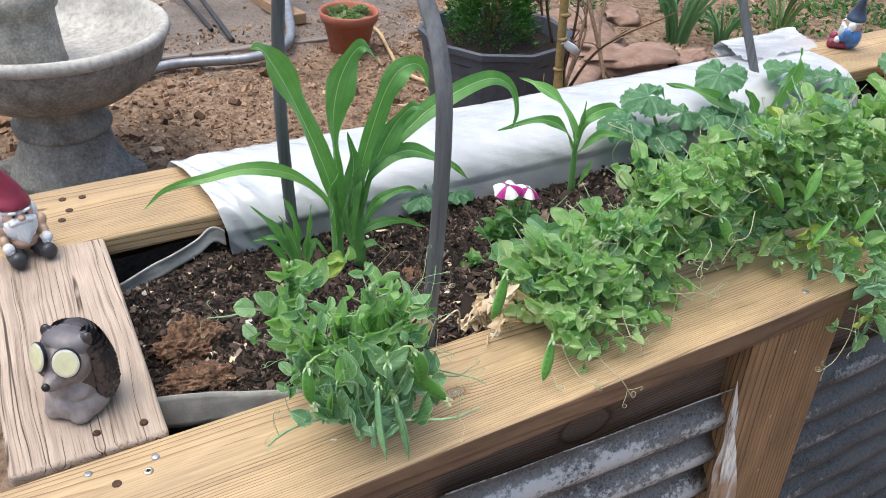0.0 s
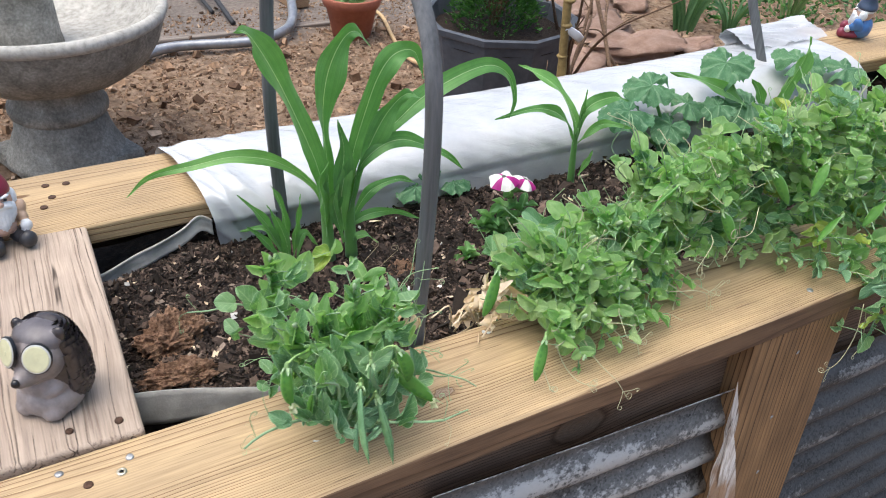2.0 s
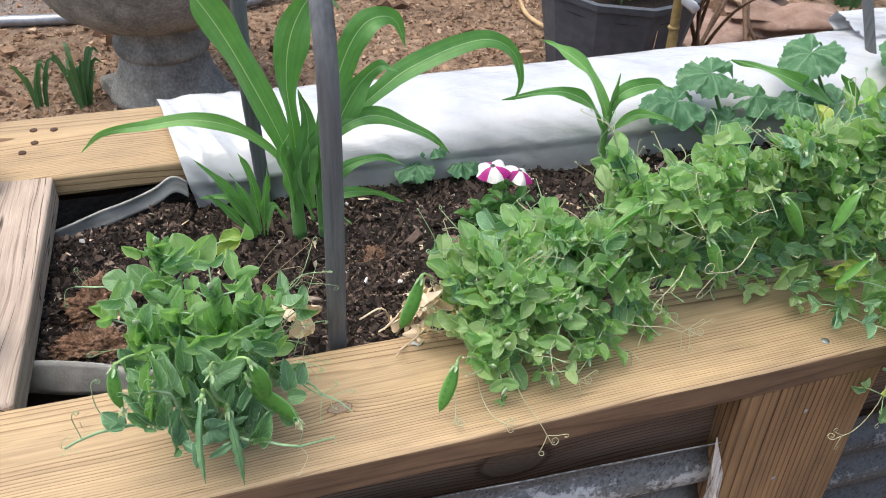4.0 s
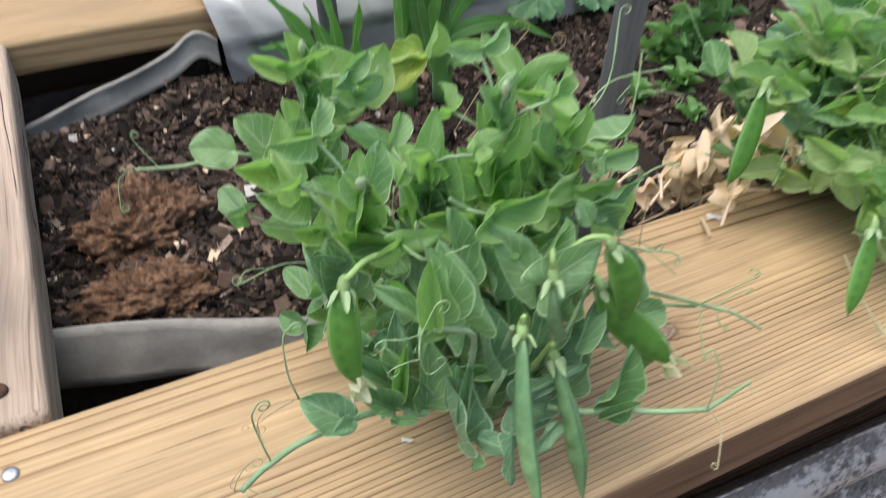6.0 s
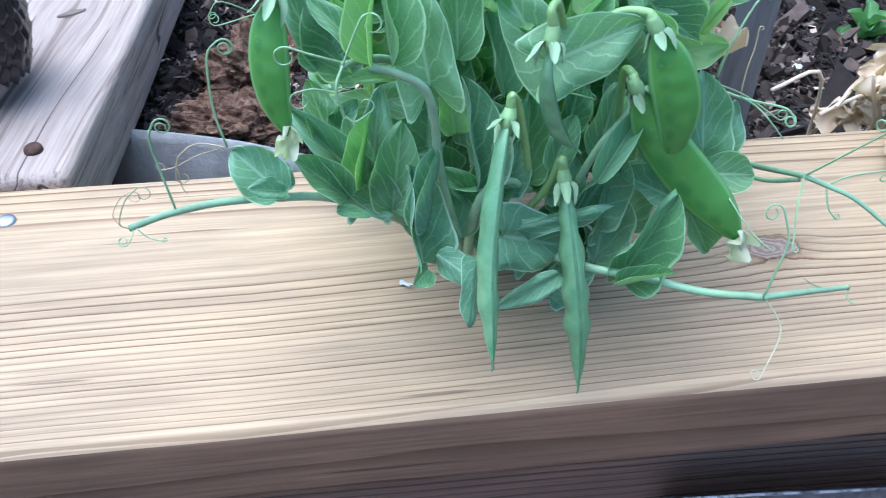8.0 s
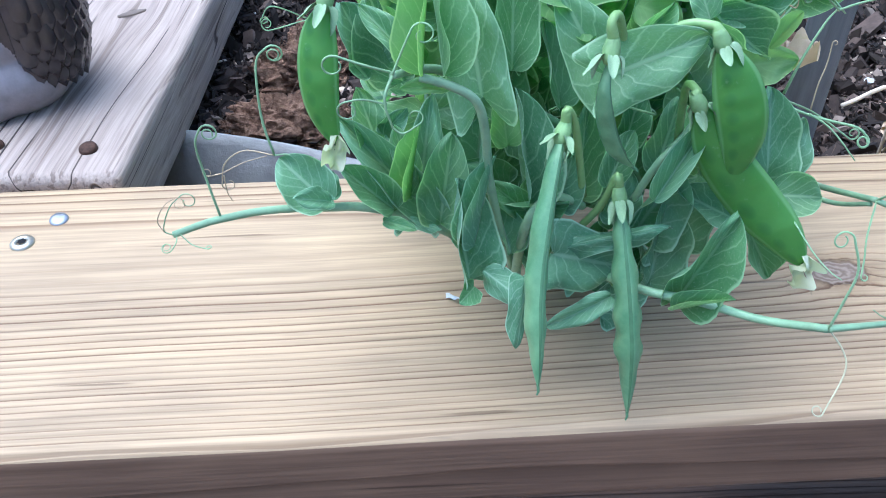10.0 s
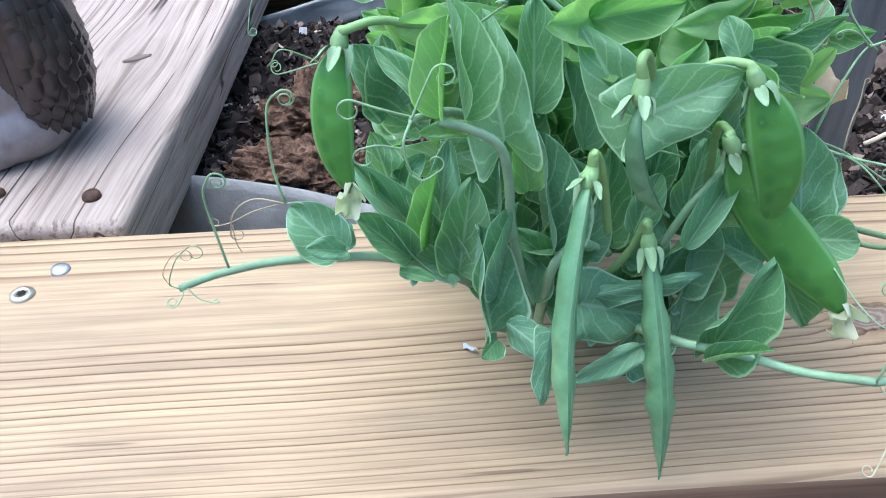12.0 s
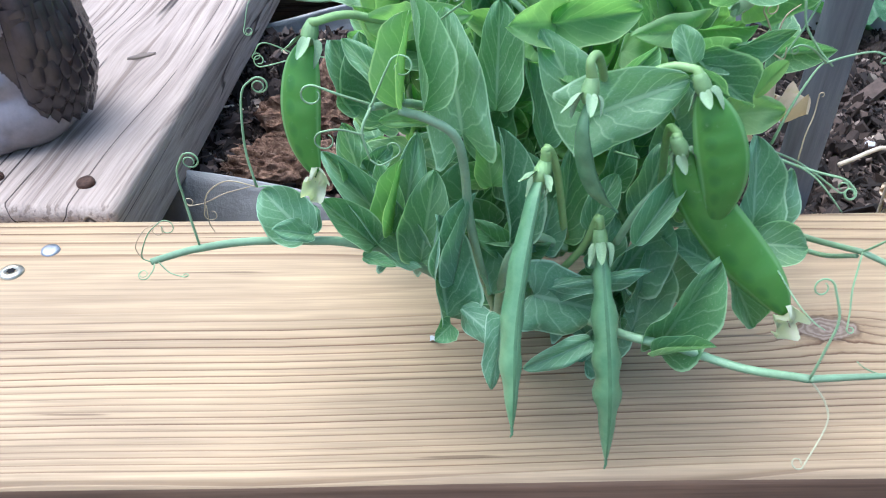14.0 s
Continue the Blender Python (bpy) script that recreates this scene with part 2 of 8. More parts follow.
def leaf_mat(name, deep, bright, vein, gloss=0.42, glow=0.25, side=9.0, veins=0.55, spots=0.0, bloom=0.0, rib=0.022, stripes=0.0, fan=0, wax=0.0):
    """Leaf with a pale midrib and side veins laid out in its UV map; colour varies from leaf to leaf."""
    m, t, b = tree_of(name)
    uv = t.nodes.new("ShaderNodeTexCoord").outputs["UV"]
    sep = t.nodes.new("ShaderNodeSeparateXYZ")
    t.links.new(uv, sep.inputs[0])
    across = maths(t, "ABSOLUTE", maths(t, "SUBTRACT", sep.outputs["Y"], 0.5))
    if fan:
        across = maths(t, "DIVIDE", maths(t, "ABSOLUTE", maths(t, "SUBTRACT", maths(t, "FRACT", maths(t, "MULTIPLY", sep.outputs["Y"], float(fan))), 0.5)), float(fan))
    info = t.nodes.new("ShaderNodeObjectInfo")
    geo = t.nodes.new("ShaderNodeNewGeometry")
    rnd = maths(t, "FRACT", maths(t, "ADD", info.outputs["Random"], geo.outputs["Random Per Island"]))
    v = coords(t, (1, 1, 1), shift=True)
    mott = noise_of(t, v, 3.0 if side else 60.0, 4.0, 0.6)
    fac = maths(t, "ADD", maths(t, "MULTIPLY", rnd, 0.75), maths(t, "MULTIPLY", maths(t, "SUBTRACT", mott, 0.5), 0.9))
    col = mixc(t, "MIX", fac, deep, bright)
    mid = ramp(t, across, [(0.0, (1,) * 3), (rib, (0.8,) * 3), (rib * 1.8, (0,) * 3)])
    if side:
        wob = maths(t, "MULTIPLY", noise_of(t, uv, 5.0, 2.0, 0.5), 0.8)
        ph = maths(t, "FRACT", maths(t, "ADD", maths(t, "MULTIPLY", maths(t, "SUBTRACT", sep.outputs["X"], maths(t, "MULTIPLY", across, 0.75)), side), wob))
        sv = ramp(t, ph, [(0.0, (0.95,) * 3), (0.07, (0.3,) * 3), (0.14, (0,) * 3), (0.92, (0,) * 3), (1.0, (0.95,) * 3)])
        mid = mixc(t, "LIGHTEN", 1.0, mid, sv)
    if stripes:
        st = put(t, "TexNoise", Scale=1.0, Detail=2.0)
        sm = t.nodes.new("ShaderNodeMapping")
        sm.inputs["Scale"].default_value = (1.2, 55, 1)
        t.links.new(uv, sm.inputs["Vector"])
        t.links.new(sm.outputs["Vector"], st.inputs["Vector"])
        col = mixc(t, "MULTIPLY", stripes, col, ramp(t, st.outputs["Fac"], [(0.35, (0.6,) * 3), (0.65, (1.25,) * 3)]))
    if side:
        mp = t.nodes.new("ShaderNodeMapping")
        mp.inputs["Scale"].default_value = (15, 10, 1)
        t.links.new(uv, mp.inputs["Vector"])
        vo = t.nodes.new("ShaderNodeTexVoronoi")
        vo.feature = "DISTANCE_TO_EDGE"
        vo.inputs["Scale"].default_value = 1.3
        t.links.new(mp.outputs["Vector"], vo.inputs["Vector"])
        net = ramp(t, vo.outputs["Distance"], [(0.0, (0.22,) * 3), (0.07, (0,) * 3)])
        mid = mixc(t, "LIGHTEN", 1.0, mid, net)
    col = mixc(t, "MIX", maths(t, "MULTIPLY", mid, veins), col, vein)
    if side:
        rim = ramp(t, across, [(0.468, (0,) * 3), (0.485, (0.95,) * 3)])
        col = mixc(t, "MIX", rim, col, vein)
    if bloom:
        bl = noise_of(t, uv, 26.0, 5.0, 0.75)
        col = mixc(t, "MIX", maths(t, "MULTIPLY", ramp(t, bl, [(0.52, (0,) * 3), (0.72, (1,) * 3)]), bloom), col, (0.36, 0.46, 0.38))
        fleck = ramp(t, noise_of(t, uv, 55.0, 3.0, 0.6), [(0.62, (0,) * 3), (0.69, (1,) * 3)])
        col = mixc(t, "MIX", maths(t, "MULTIPLY", fleck, 0.5), col, (0.46, 0.58, 0.46))
    if spots:
        sp = noise_of(t, v, 5.0, 3.0, 0.5)
        col = mixc(t, "MIX", maths(t, "MULTIPLY", ramp(t, sp, [(0.6, (0,) * 3), (0.7, (1,) * 3)]), spots), col, (0.42, 0.36, 0.08))
    t.links.new(col, b.inputs["Base Color"])
    b.inputs["Roughness"].default_value = gloss
    b.inputs["Specular IOR Level"].default_value = 0.34
    b.inputs["Sheen Weight"].default_value, b.inputs["Sheen Roughness"].default_value = wax, 0.5
    b.inputs["Sheen Tint"].default_value = (0.82, 1.0, 0.88, 1)
    height = maths(t, "SUBTRACT", maths(t, "MULTIPLY", mott, 0.6), mid)
    bump_to(t, b, height, 0.15, 0.0006)
    tr = t.nodes.new("ShaderNodeBsdfTranslucent")
    t.links.new(mixc(t, "MULTIPLY", 1.0, col, (1.3, 1.55, 0.7)), tr.inputs["Color"])
    mx = t.nodes.new("ShaderNodeMixShader")
    mx.inputs["Fac"].default_value = glow
    t.links.new(b.outputs[0], mx.inputs[1])
    t.links.new(tr.outputs[0], mx.inputs[2])
    t.links.new(mx.outputs[0], t.nodes["Material Output"].inputs["Surface"])
    return m


M["pea"] = leaf_mat("pea_leaf", (0.135, 0.275, 0.125), (0.27, 0.435, 0.215), (0.44, 0.60, 0.38), 0.48, 0.42, 7, veins=0.62, bloom=0.2, wax=0.15)
M["pea_blue"] = leaf_mat("pea_leaf_bluish", (0.093, 0.217, 0.108), (0.192, 0.355, 0.182), (0.40, 0.56, 0.39), 0.45, 0.22, 7, veins=0.5, bloom=0.24, wax=0.12)
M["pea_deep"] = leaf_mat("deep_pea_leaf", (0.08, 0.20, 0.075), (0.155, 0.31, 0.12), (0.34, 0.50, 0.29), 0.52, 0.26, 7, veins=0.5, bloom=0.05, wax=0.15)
M["pea_pale"] = leaf_mat("pale_pea_leaf", (0.26, 0.385, 0.175), (0.43, 0.55, 0.28), (0.50, 0.62, 0.38), 0.55, 0.48, 7, veins=0.4, bloom=0.12)
M["pea_young"] = leaf_mat("young_pea_leaf", (0.20, 0.365, 0.14), (0.345, 0.51, 0.23), (0.44, 0.58, 0.30), 0.5, 0.50, 7, veins=0.35)
M["pea_yellow"] = leaf_mat("yellowing_pea_leaf", (0.20, 0.33, 0.06), (0.44, 0.50, 0.11), (0.5, 0.56, 0.24), 0.5, 0.3, 7, spots=0.4)
M["corn"] = leaf_mat("corn_leaf", (0.105, 0.262, 0.07), (0.205, 0.415, 0.12), (0.50, 0.64, 0.38), 0.42, 0.32, 0, veins=0.8, rib=0.019, stripes=0.35, wax=0.25)
M["squash"] = leaf_mat("squash_leaf", (0.06, 0.165, 0.075), (0.125, 0.255, 0.12), (0.30, 0.42, 0.27), 0.6, 0.2, 0, veins=0.3, bloom=0.15, rib=0.008, fan=7)
M["grass"] = leaf_mat("grass_blade", (0.05, 0.125, 0.05), (0.12, 0.22, 0.09), (0.16, 0.26, 0.12), 0.5, 0.2, 0)
M["box"] = leaf_mat("shrub_leaf", (0.025, 0.09, 0.02), (0.10, 0.23, 0.045), (0.15, 0.28, 0.1), 0.4, 0.2, 0)
M["sedum"] = leaf_mat("sedum_leaf", (0.11, 0.2, 0.07), (0.24, 0.34, 0.13), (0.3, 0.4, 0.2), 0.5, 0.1, 0)
M["petunia_leaf"] = leaf_mat("petunia_leaf", (0.13, 0.28, 0.10), (0.26, 0.44, 0.17), (0.3, 0.48, 0.22), 0.5, 0.25, 0)
M["stem"] = plain("pea_stem", (0.28, 0.43, 0.235), 0.45, 0, 0.25, 120, 0.2)
M["tendril"] = plain("pea_tendril", (0.30, 0.46, 0.23), 0.45, 0, 0.25, 120, 0.1)
M["pale_tendril"] = plain("pale_dry_tendril", (0.48, 0.46, 0.28), 0.55, 0, 0.2, 120, 0.1)
M["dry_tendril"] = plain("dry_tendril", (0.50, 0.40, 0.24), 0.6, 0, 0.25, 120, 0.1)
M["bud"] = plain("cream_bud", (0.42, 0.55, 0.32), 0.5, 0, 0.2, 150, 0.2)
M["sepal"] = plain("pea_sepal", (0.32, 0.46, 0.24), 0.55, 0, 0.25, 200, 0.2)
M["pedicel"] = plain("pod_stalk", (0.28, 0.44, 0.15), 0.42, 0, 0.25, 120, 0.2)
M["calyx"] = plain("pea_calyx", (0.26, 0.42, 0.16), 0.5, 0, 0.25, 200, 0.2)


def pod_mat():
    """Flat young pod: green and half clear, with pale seams and the peas showing as darker rounds."""
    m, t, b = tree_of("pea_pod")
    uv = t.nodes.new("ShaderNodeTexCoord").outputs["UV"]
    sep = t.nodes.new("ShaderNodeSeparateXYZ")
    t.links.new(uv, sep.inputs[0])
    v = coords(t, shift=True)
    col = mixc(t, "MIX", noise_of(t, v, 90, 4, 0.6), (0.10, 0.27, 0.055), (0.19, 0.40, 0.085))
    along = maths(t, "SUBTRACT", maths(t, "FRACT", maths(t, "MULTIPLY", sep.outputs["X"], 7.0)), 0.5)
    over = maths(t, "MULTIPLY", maths(t, "SUBTRACT", sep.outputs["Y"], 0.30), 2.6)
    far = maths(t, "ADD", maths(t, "POWER", maths(t, "ABSOLUTE", along), 2.0), maths(t, "POWER", maths(t, "ABSOLUTE", over), 2.0))
    pea = ramp(t, far, [(0.0, (1,) * 3), (0.09, (0.5,) * 3), (0.17, (0,) * 3)])
    col = mixc(t, "MIX", maths(t, "MULTIPLY", pea, 0.45), col, (0.055, 0.17, 0.05))
    edge = ramp(t, maths(t, "ABSOLUTE", maths(t, "SUBTRACT", sep.outputs["Y"], 0.5)), [(0.42, (0,) * 3), (0.475, (0.7,) * 3)])
    col = mixc(t, "MIX", edge, col, (0.30, 0.50, 0.21))
    scar = ramp(t, noise_of(t, v, 420, 5, 0.7), [(0.62, (0,) * 3), (0.72, (1,) * 3)])
    col = mixc(t, "MIX", maths(t, "MULTIPLY", scar, 0.4), col, (0.34, 0.48, 0.28))
    t.links.new(col, b.inputs["Base Color"])
    b.inputs["Roughness"].default_value = 0.36
    b.inputs["Specular IOR Level"].default_value = 0.4
    bump_to(t, b, maths(t, "ADD", pea, noise_of(t, v, 260, 3, 0.6)), 0.2, 0.0005)
    tr = t.nodes.new("ShaderNodeBsdfTranslucent")
    t.links.new(mixc(t, "MULTIPLY", 1.0, col, (1.3, 1.6, 0.7)), tr.inputs["Color"])
    mx = t.nodes.new("ShaderNodeMixShader")
    mx.inputs["Fac"].default_value = 0.42
    t.links.new(b.outputs[0], mx.inputs[1])
    t.links.new(tr.outputs[0], mx.inputs[2])
    t.links.new(mx.outputs[0], t.nodes["Material Output"].inputs["Surface"])
    return m


M["pod"] = pod_mat()
M["pod_blue"] = rough_stuff("ripening_pea_pod", [(0.3, (0.10, 0.235, 0.10)), (0.7, (0.205, 0.365, 0.17))], 130, 0.42, 0.2, 0.0008, 0.35, spec=0.5)
M["seam"] = plain("pod_seam", (0.10, 0.21, 0.09), 0.5, 0, 0.25, 200, 0.2)
M["straw"] = leaf_mat("dry_leaf", (0.60, 0.45, 0.30), (0.86, 0.72, 0.55), (0.80, 0.66, 0.50), 0.7, 0.12, 0, veins=0.4, spots=0.3)
M["withered"] = leaf_mat("withered_petal", (0.60, 0.60, 0.48), (0.78, 0.77, 0.66), (0.8, 0.8, 0.7), 0.6, 0.45, 0, veins=0.0)
M["petal"] = plain("white_petal", (0.72, 0.72, 0.66), 0.6, 0, 0.12, 150, 0.2)
M["magenta"] = plain("magenta_petal", (0.42, 0.012, 0.22), 0.5, 0, 0.2, 150, 0.2)

# ---- building helpers ----
def mesh_of(name, bm, materials, smooth=False):
    me = bpy.data.meshes.new(name)
    bm.to_mesh(me)
    bm.free()
    for m in materials if isinstance(materials, (list, tuple)) else [materials]:
        me.materials.append(m)
    if smooth:
        for p in me.polygons:
            p.use_smooth = True
    return me


def part(name, bm, material, parent=None, label="", at=None, smooth=False):
    """One mesh object under a thing or a part. bm: a bmesh, or mesh data to share."""
    me = mesh_of(name, bm, material, smooth) if isinstance(bm, bmesh.types.BMesh) else bm
    ob = new(name, me)
    if at is not None:
        ob.matrix_basis = at
    if parent:
        ob.parent = parent
    if label:
        ob["label"] = label
    return ob


def thing(name, label, category, at=None, group="", kind=""):
    ob = new(name)
    if at is not None:
        ob.matrix_basis = at
    return tagged(ob, label, category, group, kind)


def box_bm(lx, ly, lz, bevel=0.004, cuts=0, rough=0.0, seed=0, segs=2):
    """A box with its origin at the middle of its bottom; worn a little out of true."""
    bm = bmesh.new()
    bmesh.ops.create_cube(bm, size=1.0)
    bmesh.ops.scale(bm, vec=(lx, ly, lz), verts=bm.verts)
    bmesh.ops.translate(bm, vec=(0, 0, lz / 2), verts=bm.verts)
    if cuts:
        long = [e for e in bm.edges if abs((e.verts[0].co - e.verts[1].co).x) > lx * 0.9]
        bmesh.ops.subdivide_edges(bm, edges=long, cuts=cuts, use_grid_fill=True)
    if bevel:
        sharp = [e for e in bm.edges if len(e.link_faces) == 2 and e.calc_face_angle() > 0.5]
        bmesh.ops.bevel(bm, geom=sharp, offset=bevel, segments=segs, profile=0.5, affect="EDGES")
    if rough:
        for v in bm.verts:
            v.co += noise.noise_vector(v.co * 7 + Vector((seed, 0, 0))) * rough
    return bm


def lathe_bm(profile, segs=48, wobble=0.0, seed=0):
    """A body of revolution about z through (radius, height) pairs."""
    bm = bmesh.new()
    rings = []
    for r, z in profile:
        if r < 1e-5:
            rings.append([bm.verts.new((0, 0, z))])
            continue
        ring = []
        for k in range(segs):
            a = 2 * math.pi * k / segs
            w = 1 + wobble * noise.noise(Vector((math.cos(a) * 3 + seed, math.sin(a) * 3, z * 20)))
            ring.append(bm.verts.new((r * w * math.cos(a), r * w * math.sin(a), z)))
        rings.append(ring)
    for a, b in zip(rings, rings[1:]):
        for k in range(segs):
            p, q = a[k % len(a)], a[(k + 1) % len(a)]
            s, u = b[(k + 1) % len(b)], b[k % len(b)]
            f = []
            for x in (p, q, s, u):
                if x not in f:
                    f.append(x)
            if len(f) > 2:
                bm.faces.new(f)
    return bm


def tube_bm(points, radii, segs=8, bm=None, flat=1.0, caps=True):
    """A tube through points; flat squeezes it across."""
    bm = bm or bmesh.new()
    pts = [Vector(p) for p in points]
    if isinstance(radii, (int, float)):
        radii = [radii] * len(pts)
    side = Vector((0, 0, 1))
    prev = None
    for i, p in enumerate(pts):
        d = (pts[min(i + 1, len(pts) - 1)] - pts[max(i - 1, 0)]).normalized()
        if abs(d.dot(side)) > 0.98:
            side = Vector((1, 0, 0)) if abs(d.x) < 0.9 else Vector((0, 1, 0))
        u = (side - d * side.dot(d)).normalized()
        side = u
        w = d.cross(u)
        ring = [bm.verts.new(p + (u * math.cos(2 * math.pi * k / segs) + w * math.sin(2 * math.pi * k / segs) * flat) * radii[i]) for k in range(segs)]
        if prev:
            for k in range(segs):
                bm.faces.new((prev[k], prev[(k + 1) % segs], ring[(k + 1) % segs], ring[k]))
        elif caps:
            bm.faces.new(list(reversed(ring)))
        prev = ring
    if caps:
        bm.faces.new(prev)
    return bm


def spline(points, n):
    """n points on a smooth curve through the given ones."""
    p = [Vector(q) for q in points]
    p = [p[0] * 2 - p[1]] + p + [p[-1] * 2 - p[-2]]
    out = []
    spans = len(p) - 3
    for k in range(n):
        s = k / (n - 1) * spans
        i = min(int(s), spans - 1)
        u = s - i
        a, b, c, d = p[i:i + 4]
        out.append(0.5 * ((2 * b) + (c - a) * u + (2 * a - 5 * b + 4 * c - d) * u * u + (3 * b - a - 3 * c + d) * u ** 3))
    return out


# ---- the raised bed and the ground ----
TOP, GROUND = 0.75, 0.05
BED_END = 2.5


def ground_height(x, y):
    h = 0.012 * noise.noise(Vector((x * 2.1, y * 2.1, 0))) + 0.009 * noise.noise(Vector((x * 9, y * 9, 3))) + 0.006 * noise.noise(Vector((x * 30, y * 30, 7)))
    return GROUND + h


def ground_sheet():
    bm = bmesh.new()
    def axis(lo, hi, step, far):
        a = list(np.arange(lo, hi + 1e-6, step))
        grow, g = [], step
        p = hi
        while p < far:
            g *= 1.5
            p += g
            grow.append(p)
        low, g, p = [], step, lo
        while p > -far:
            g *= 1.5
            p -= g
            low.append(p)
        return list(reversed(low)) + a + grow
    xs, ys = axis(-0.8, 4.2, 0.025, 400), axis(0.9, 4.6, 0.025, 400)
    grid = [[bm.verts.new((x, y, ground_height(x, y))) for x in xs] for y in ys]
    for j in range(len(ys) - 1):
        for i in range(len(xs) - 1):
            bm.faces.new((grid[j][i], grid[j][i + 1], grid[j + 1][i + 1], grid[j + 1][i]))
    return bm


def earth():
    """Clumpy brown mulched earth that gives way to bare grey-brown dirt farther from the bed."""
    m, t, b = tree_of("mulched_earth")
    v = coords(t)
    clump = noise_of(t, v, 26, 6.0, 0.65)
    col = ramp(t, clump, [(0.30, (0.098, 0.060, 0.038)), (0.48, (0.31, 0.208, 0.135)), (0.75, (0.50, 0.372, 0.262))])
    bare = ramp(t, noise_of(t, v, 60, 5.0, 0.6), [(0.3, (0.20, 0.163, 0.135)), (0.7, (0.33, 0.28, 0.24))])
    sep = t.nodes.new("ShaderNodeSeparateXYZ")
    t.links.new(v, sep.inputs[0])
    far = maths(t, "ADD", sep.outputs["Y"], maths(t, "MULTIPLY", maths(t, "SUBTRACT", noise_of(t, v, 3.5, 4.0, 0.6), 0.5), 0.7))
    left = maths(t, "SUBTRACT", far, maths(t, "MULTIPLY", maths(t, "MAXIMUM", maths(t, "SUBTRACT", sep.outputs["X"], 1.8), 0.0), 2.0))
    col = mixc(t, "MIX", ramp(t, maths(t, "MULTIPLY", left, 0.2), [(0.53, (0,) * 3), (0.58, (1,) * 3)]), col, bare)
    stain = ramp(t, noise_of(t, v, 3.4, 3.0, 0.6), [(0.3, (0.68,) * 3), (0.7, (1.08,) * 3)])
    t.links.new(mixc(t, "MULTIPLY", 1.0, col, stain), b.inputs["Base Color"])
    b.inputs["Roughness"].default_value, b.inputs["Specular IOR Level"].default_value = 0.95, 0.3
    bump_to(t, b, noise_of(t, v, 78, 5.0, 0.7), 1.0, 0.02)
    return m


M["ground"] = earth()
tagged(part("ground", ground_sheet(), M["ground"], smooth=True), "bare brown earth strewn with shredded wood mulch", "ground", kind="structure")


def inside_liner(x, y):
    """How far a point of the bed lies inside the fabric liner."""
    front = max(0.15, 0.238 - max(0, x) * 0.36)
    back = 0.438 + 0.37 * max(0, x) if x < 0.2 else 0.66
    return min(y - front, back - y)


def plank(name, label, lx, ly, lz, at, mat, bevel=0.005, rough=0.0012, seed=0, category="plank", kind="", edge=None):
    bm = box_bm(lx, ly, lz, bevel, int(lx / 0.06), rough, seed, 3)
    # The stained, shaded front face gets its own darker material.
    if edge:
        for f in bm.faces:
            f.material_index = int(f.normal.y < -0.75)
    ob = part(name, bm, [mat, edge] if edge else mat, at=at, smooth=True)
    ob.modifiers.new("crisp_faces", "WEIGHTED_NORMAL").weight = 90
    return tagged(ob, label, category, kind=kind)


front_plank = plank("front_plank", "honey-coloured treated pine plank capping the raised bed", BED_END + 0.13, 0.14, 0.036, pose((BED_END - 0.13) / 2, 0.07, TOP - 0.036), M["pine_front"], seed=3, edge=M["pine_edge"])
plank("back_plank", "yellow treated pine plank along the back of the raised bed", BED_END + 0.22, 0.156, 0.030, pose((BED_END - 0.22) / 2, 0.589, TOP - 0.028), M["pine"], seed=11)
side_board = plank("side_board", "weathered grey-brown board across the end of the raised bed", 0.372, 0.14, 0.038, pose(-0.031, 0.3285, TOP - 0.034, 0, 0, 87.0), M["grey_wood"], 0.0045, seed=5)
plank("fascia_board", "dark weathered board under the front plank", BED_END + 0.1, 0.032, 0.172, pose((BED_END - 0.1) / 2, 0.051, TOP - 0.209), M["fascia_wood"], 0.003, seed=7)
plank("post", "brown treated timber post nailed to the front of the bed", 0.717, 0.168, 0.036, pose(0.801, 0.038, 0.362, 0, -3.6, 0) @ pose(0, 0, 0, 90, 90, 0), M["pine_post"], seed=9, category="post")

# soil heaped in the bed
def soil_height(x, y):
    h = 0.688 + 0.02 * (1 - min(1, max(0, (y - 0.16) / 0.3))) + 0.012 * noise.noise(Vector((x * 6, y * 6, 1))) + 0.006 * noise.noise(Vector((x * 22, y * 22, 2)))
    h += 0.016 * max(0, 1 - abs(inside_liner(x, y) - 0.03) / 0.06) * (0.38 < y) * min(1, max(0, (0.24 - x) / 0.05))
    h -= (0.11 if y < 0.35 else 0.035) * min(1, max(0, (0.006 - inside_liner(x, y)) / 0.02))
    return h + 0.004 * noise.noise(Vector((x * 70, y * 70, 5)))


def soil_sheet():
    bm = bmesh.new()
    xs, ys = np.arange(-0.03, BED_END - 0.02, 0.009), np.arange(0.15, 0.62, 0.009)
    grid = [[bm.verts.new((x, y, soil_height(x, y))) for x in xs] for y in ys]
    for j in range(len(ys) - 1):
        for i in range(len(xs) - 1):
            bm.faces.new((grid[j][i], grid[j][i + 1], grid[j + 1][i + 1], grid[j + 1][i]))
    return bm


tagged(part("soil", soil_sheet(), M["soil"], smooth=True), "dark crumbly potting soil filling the raised bed", "soil", kind="structure")

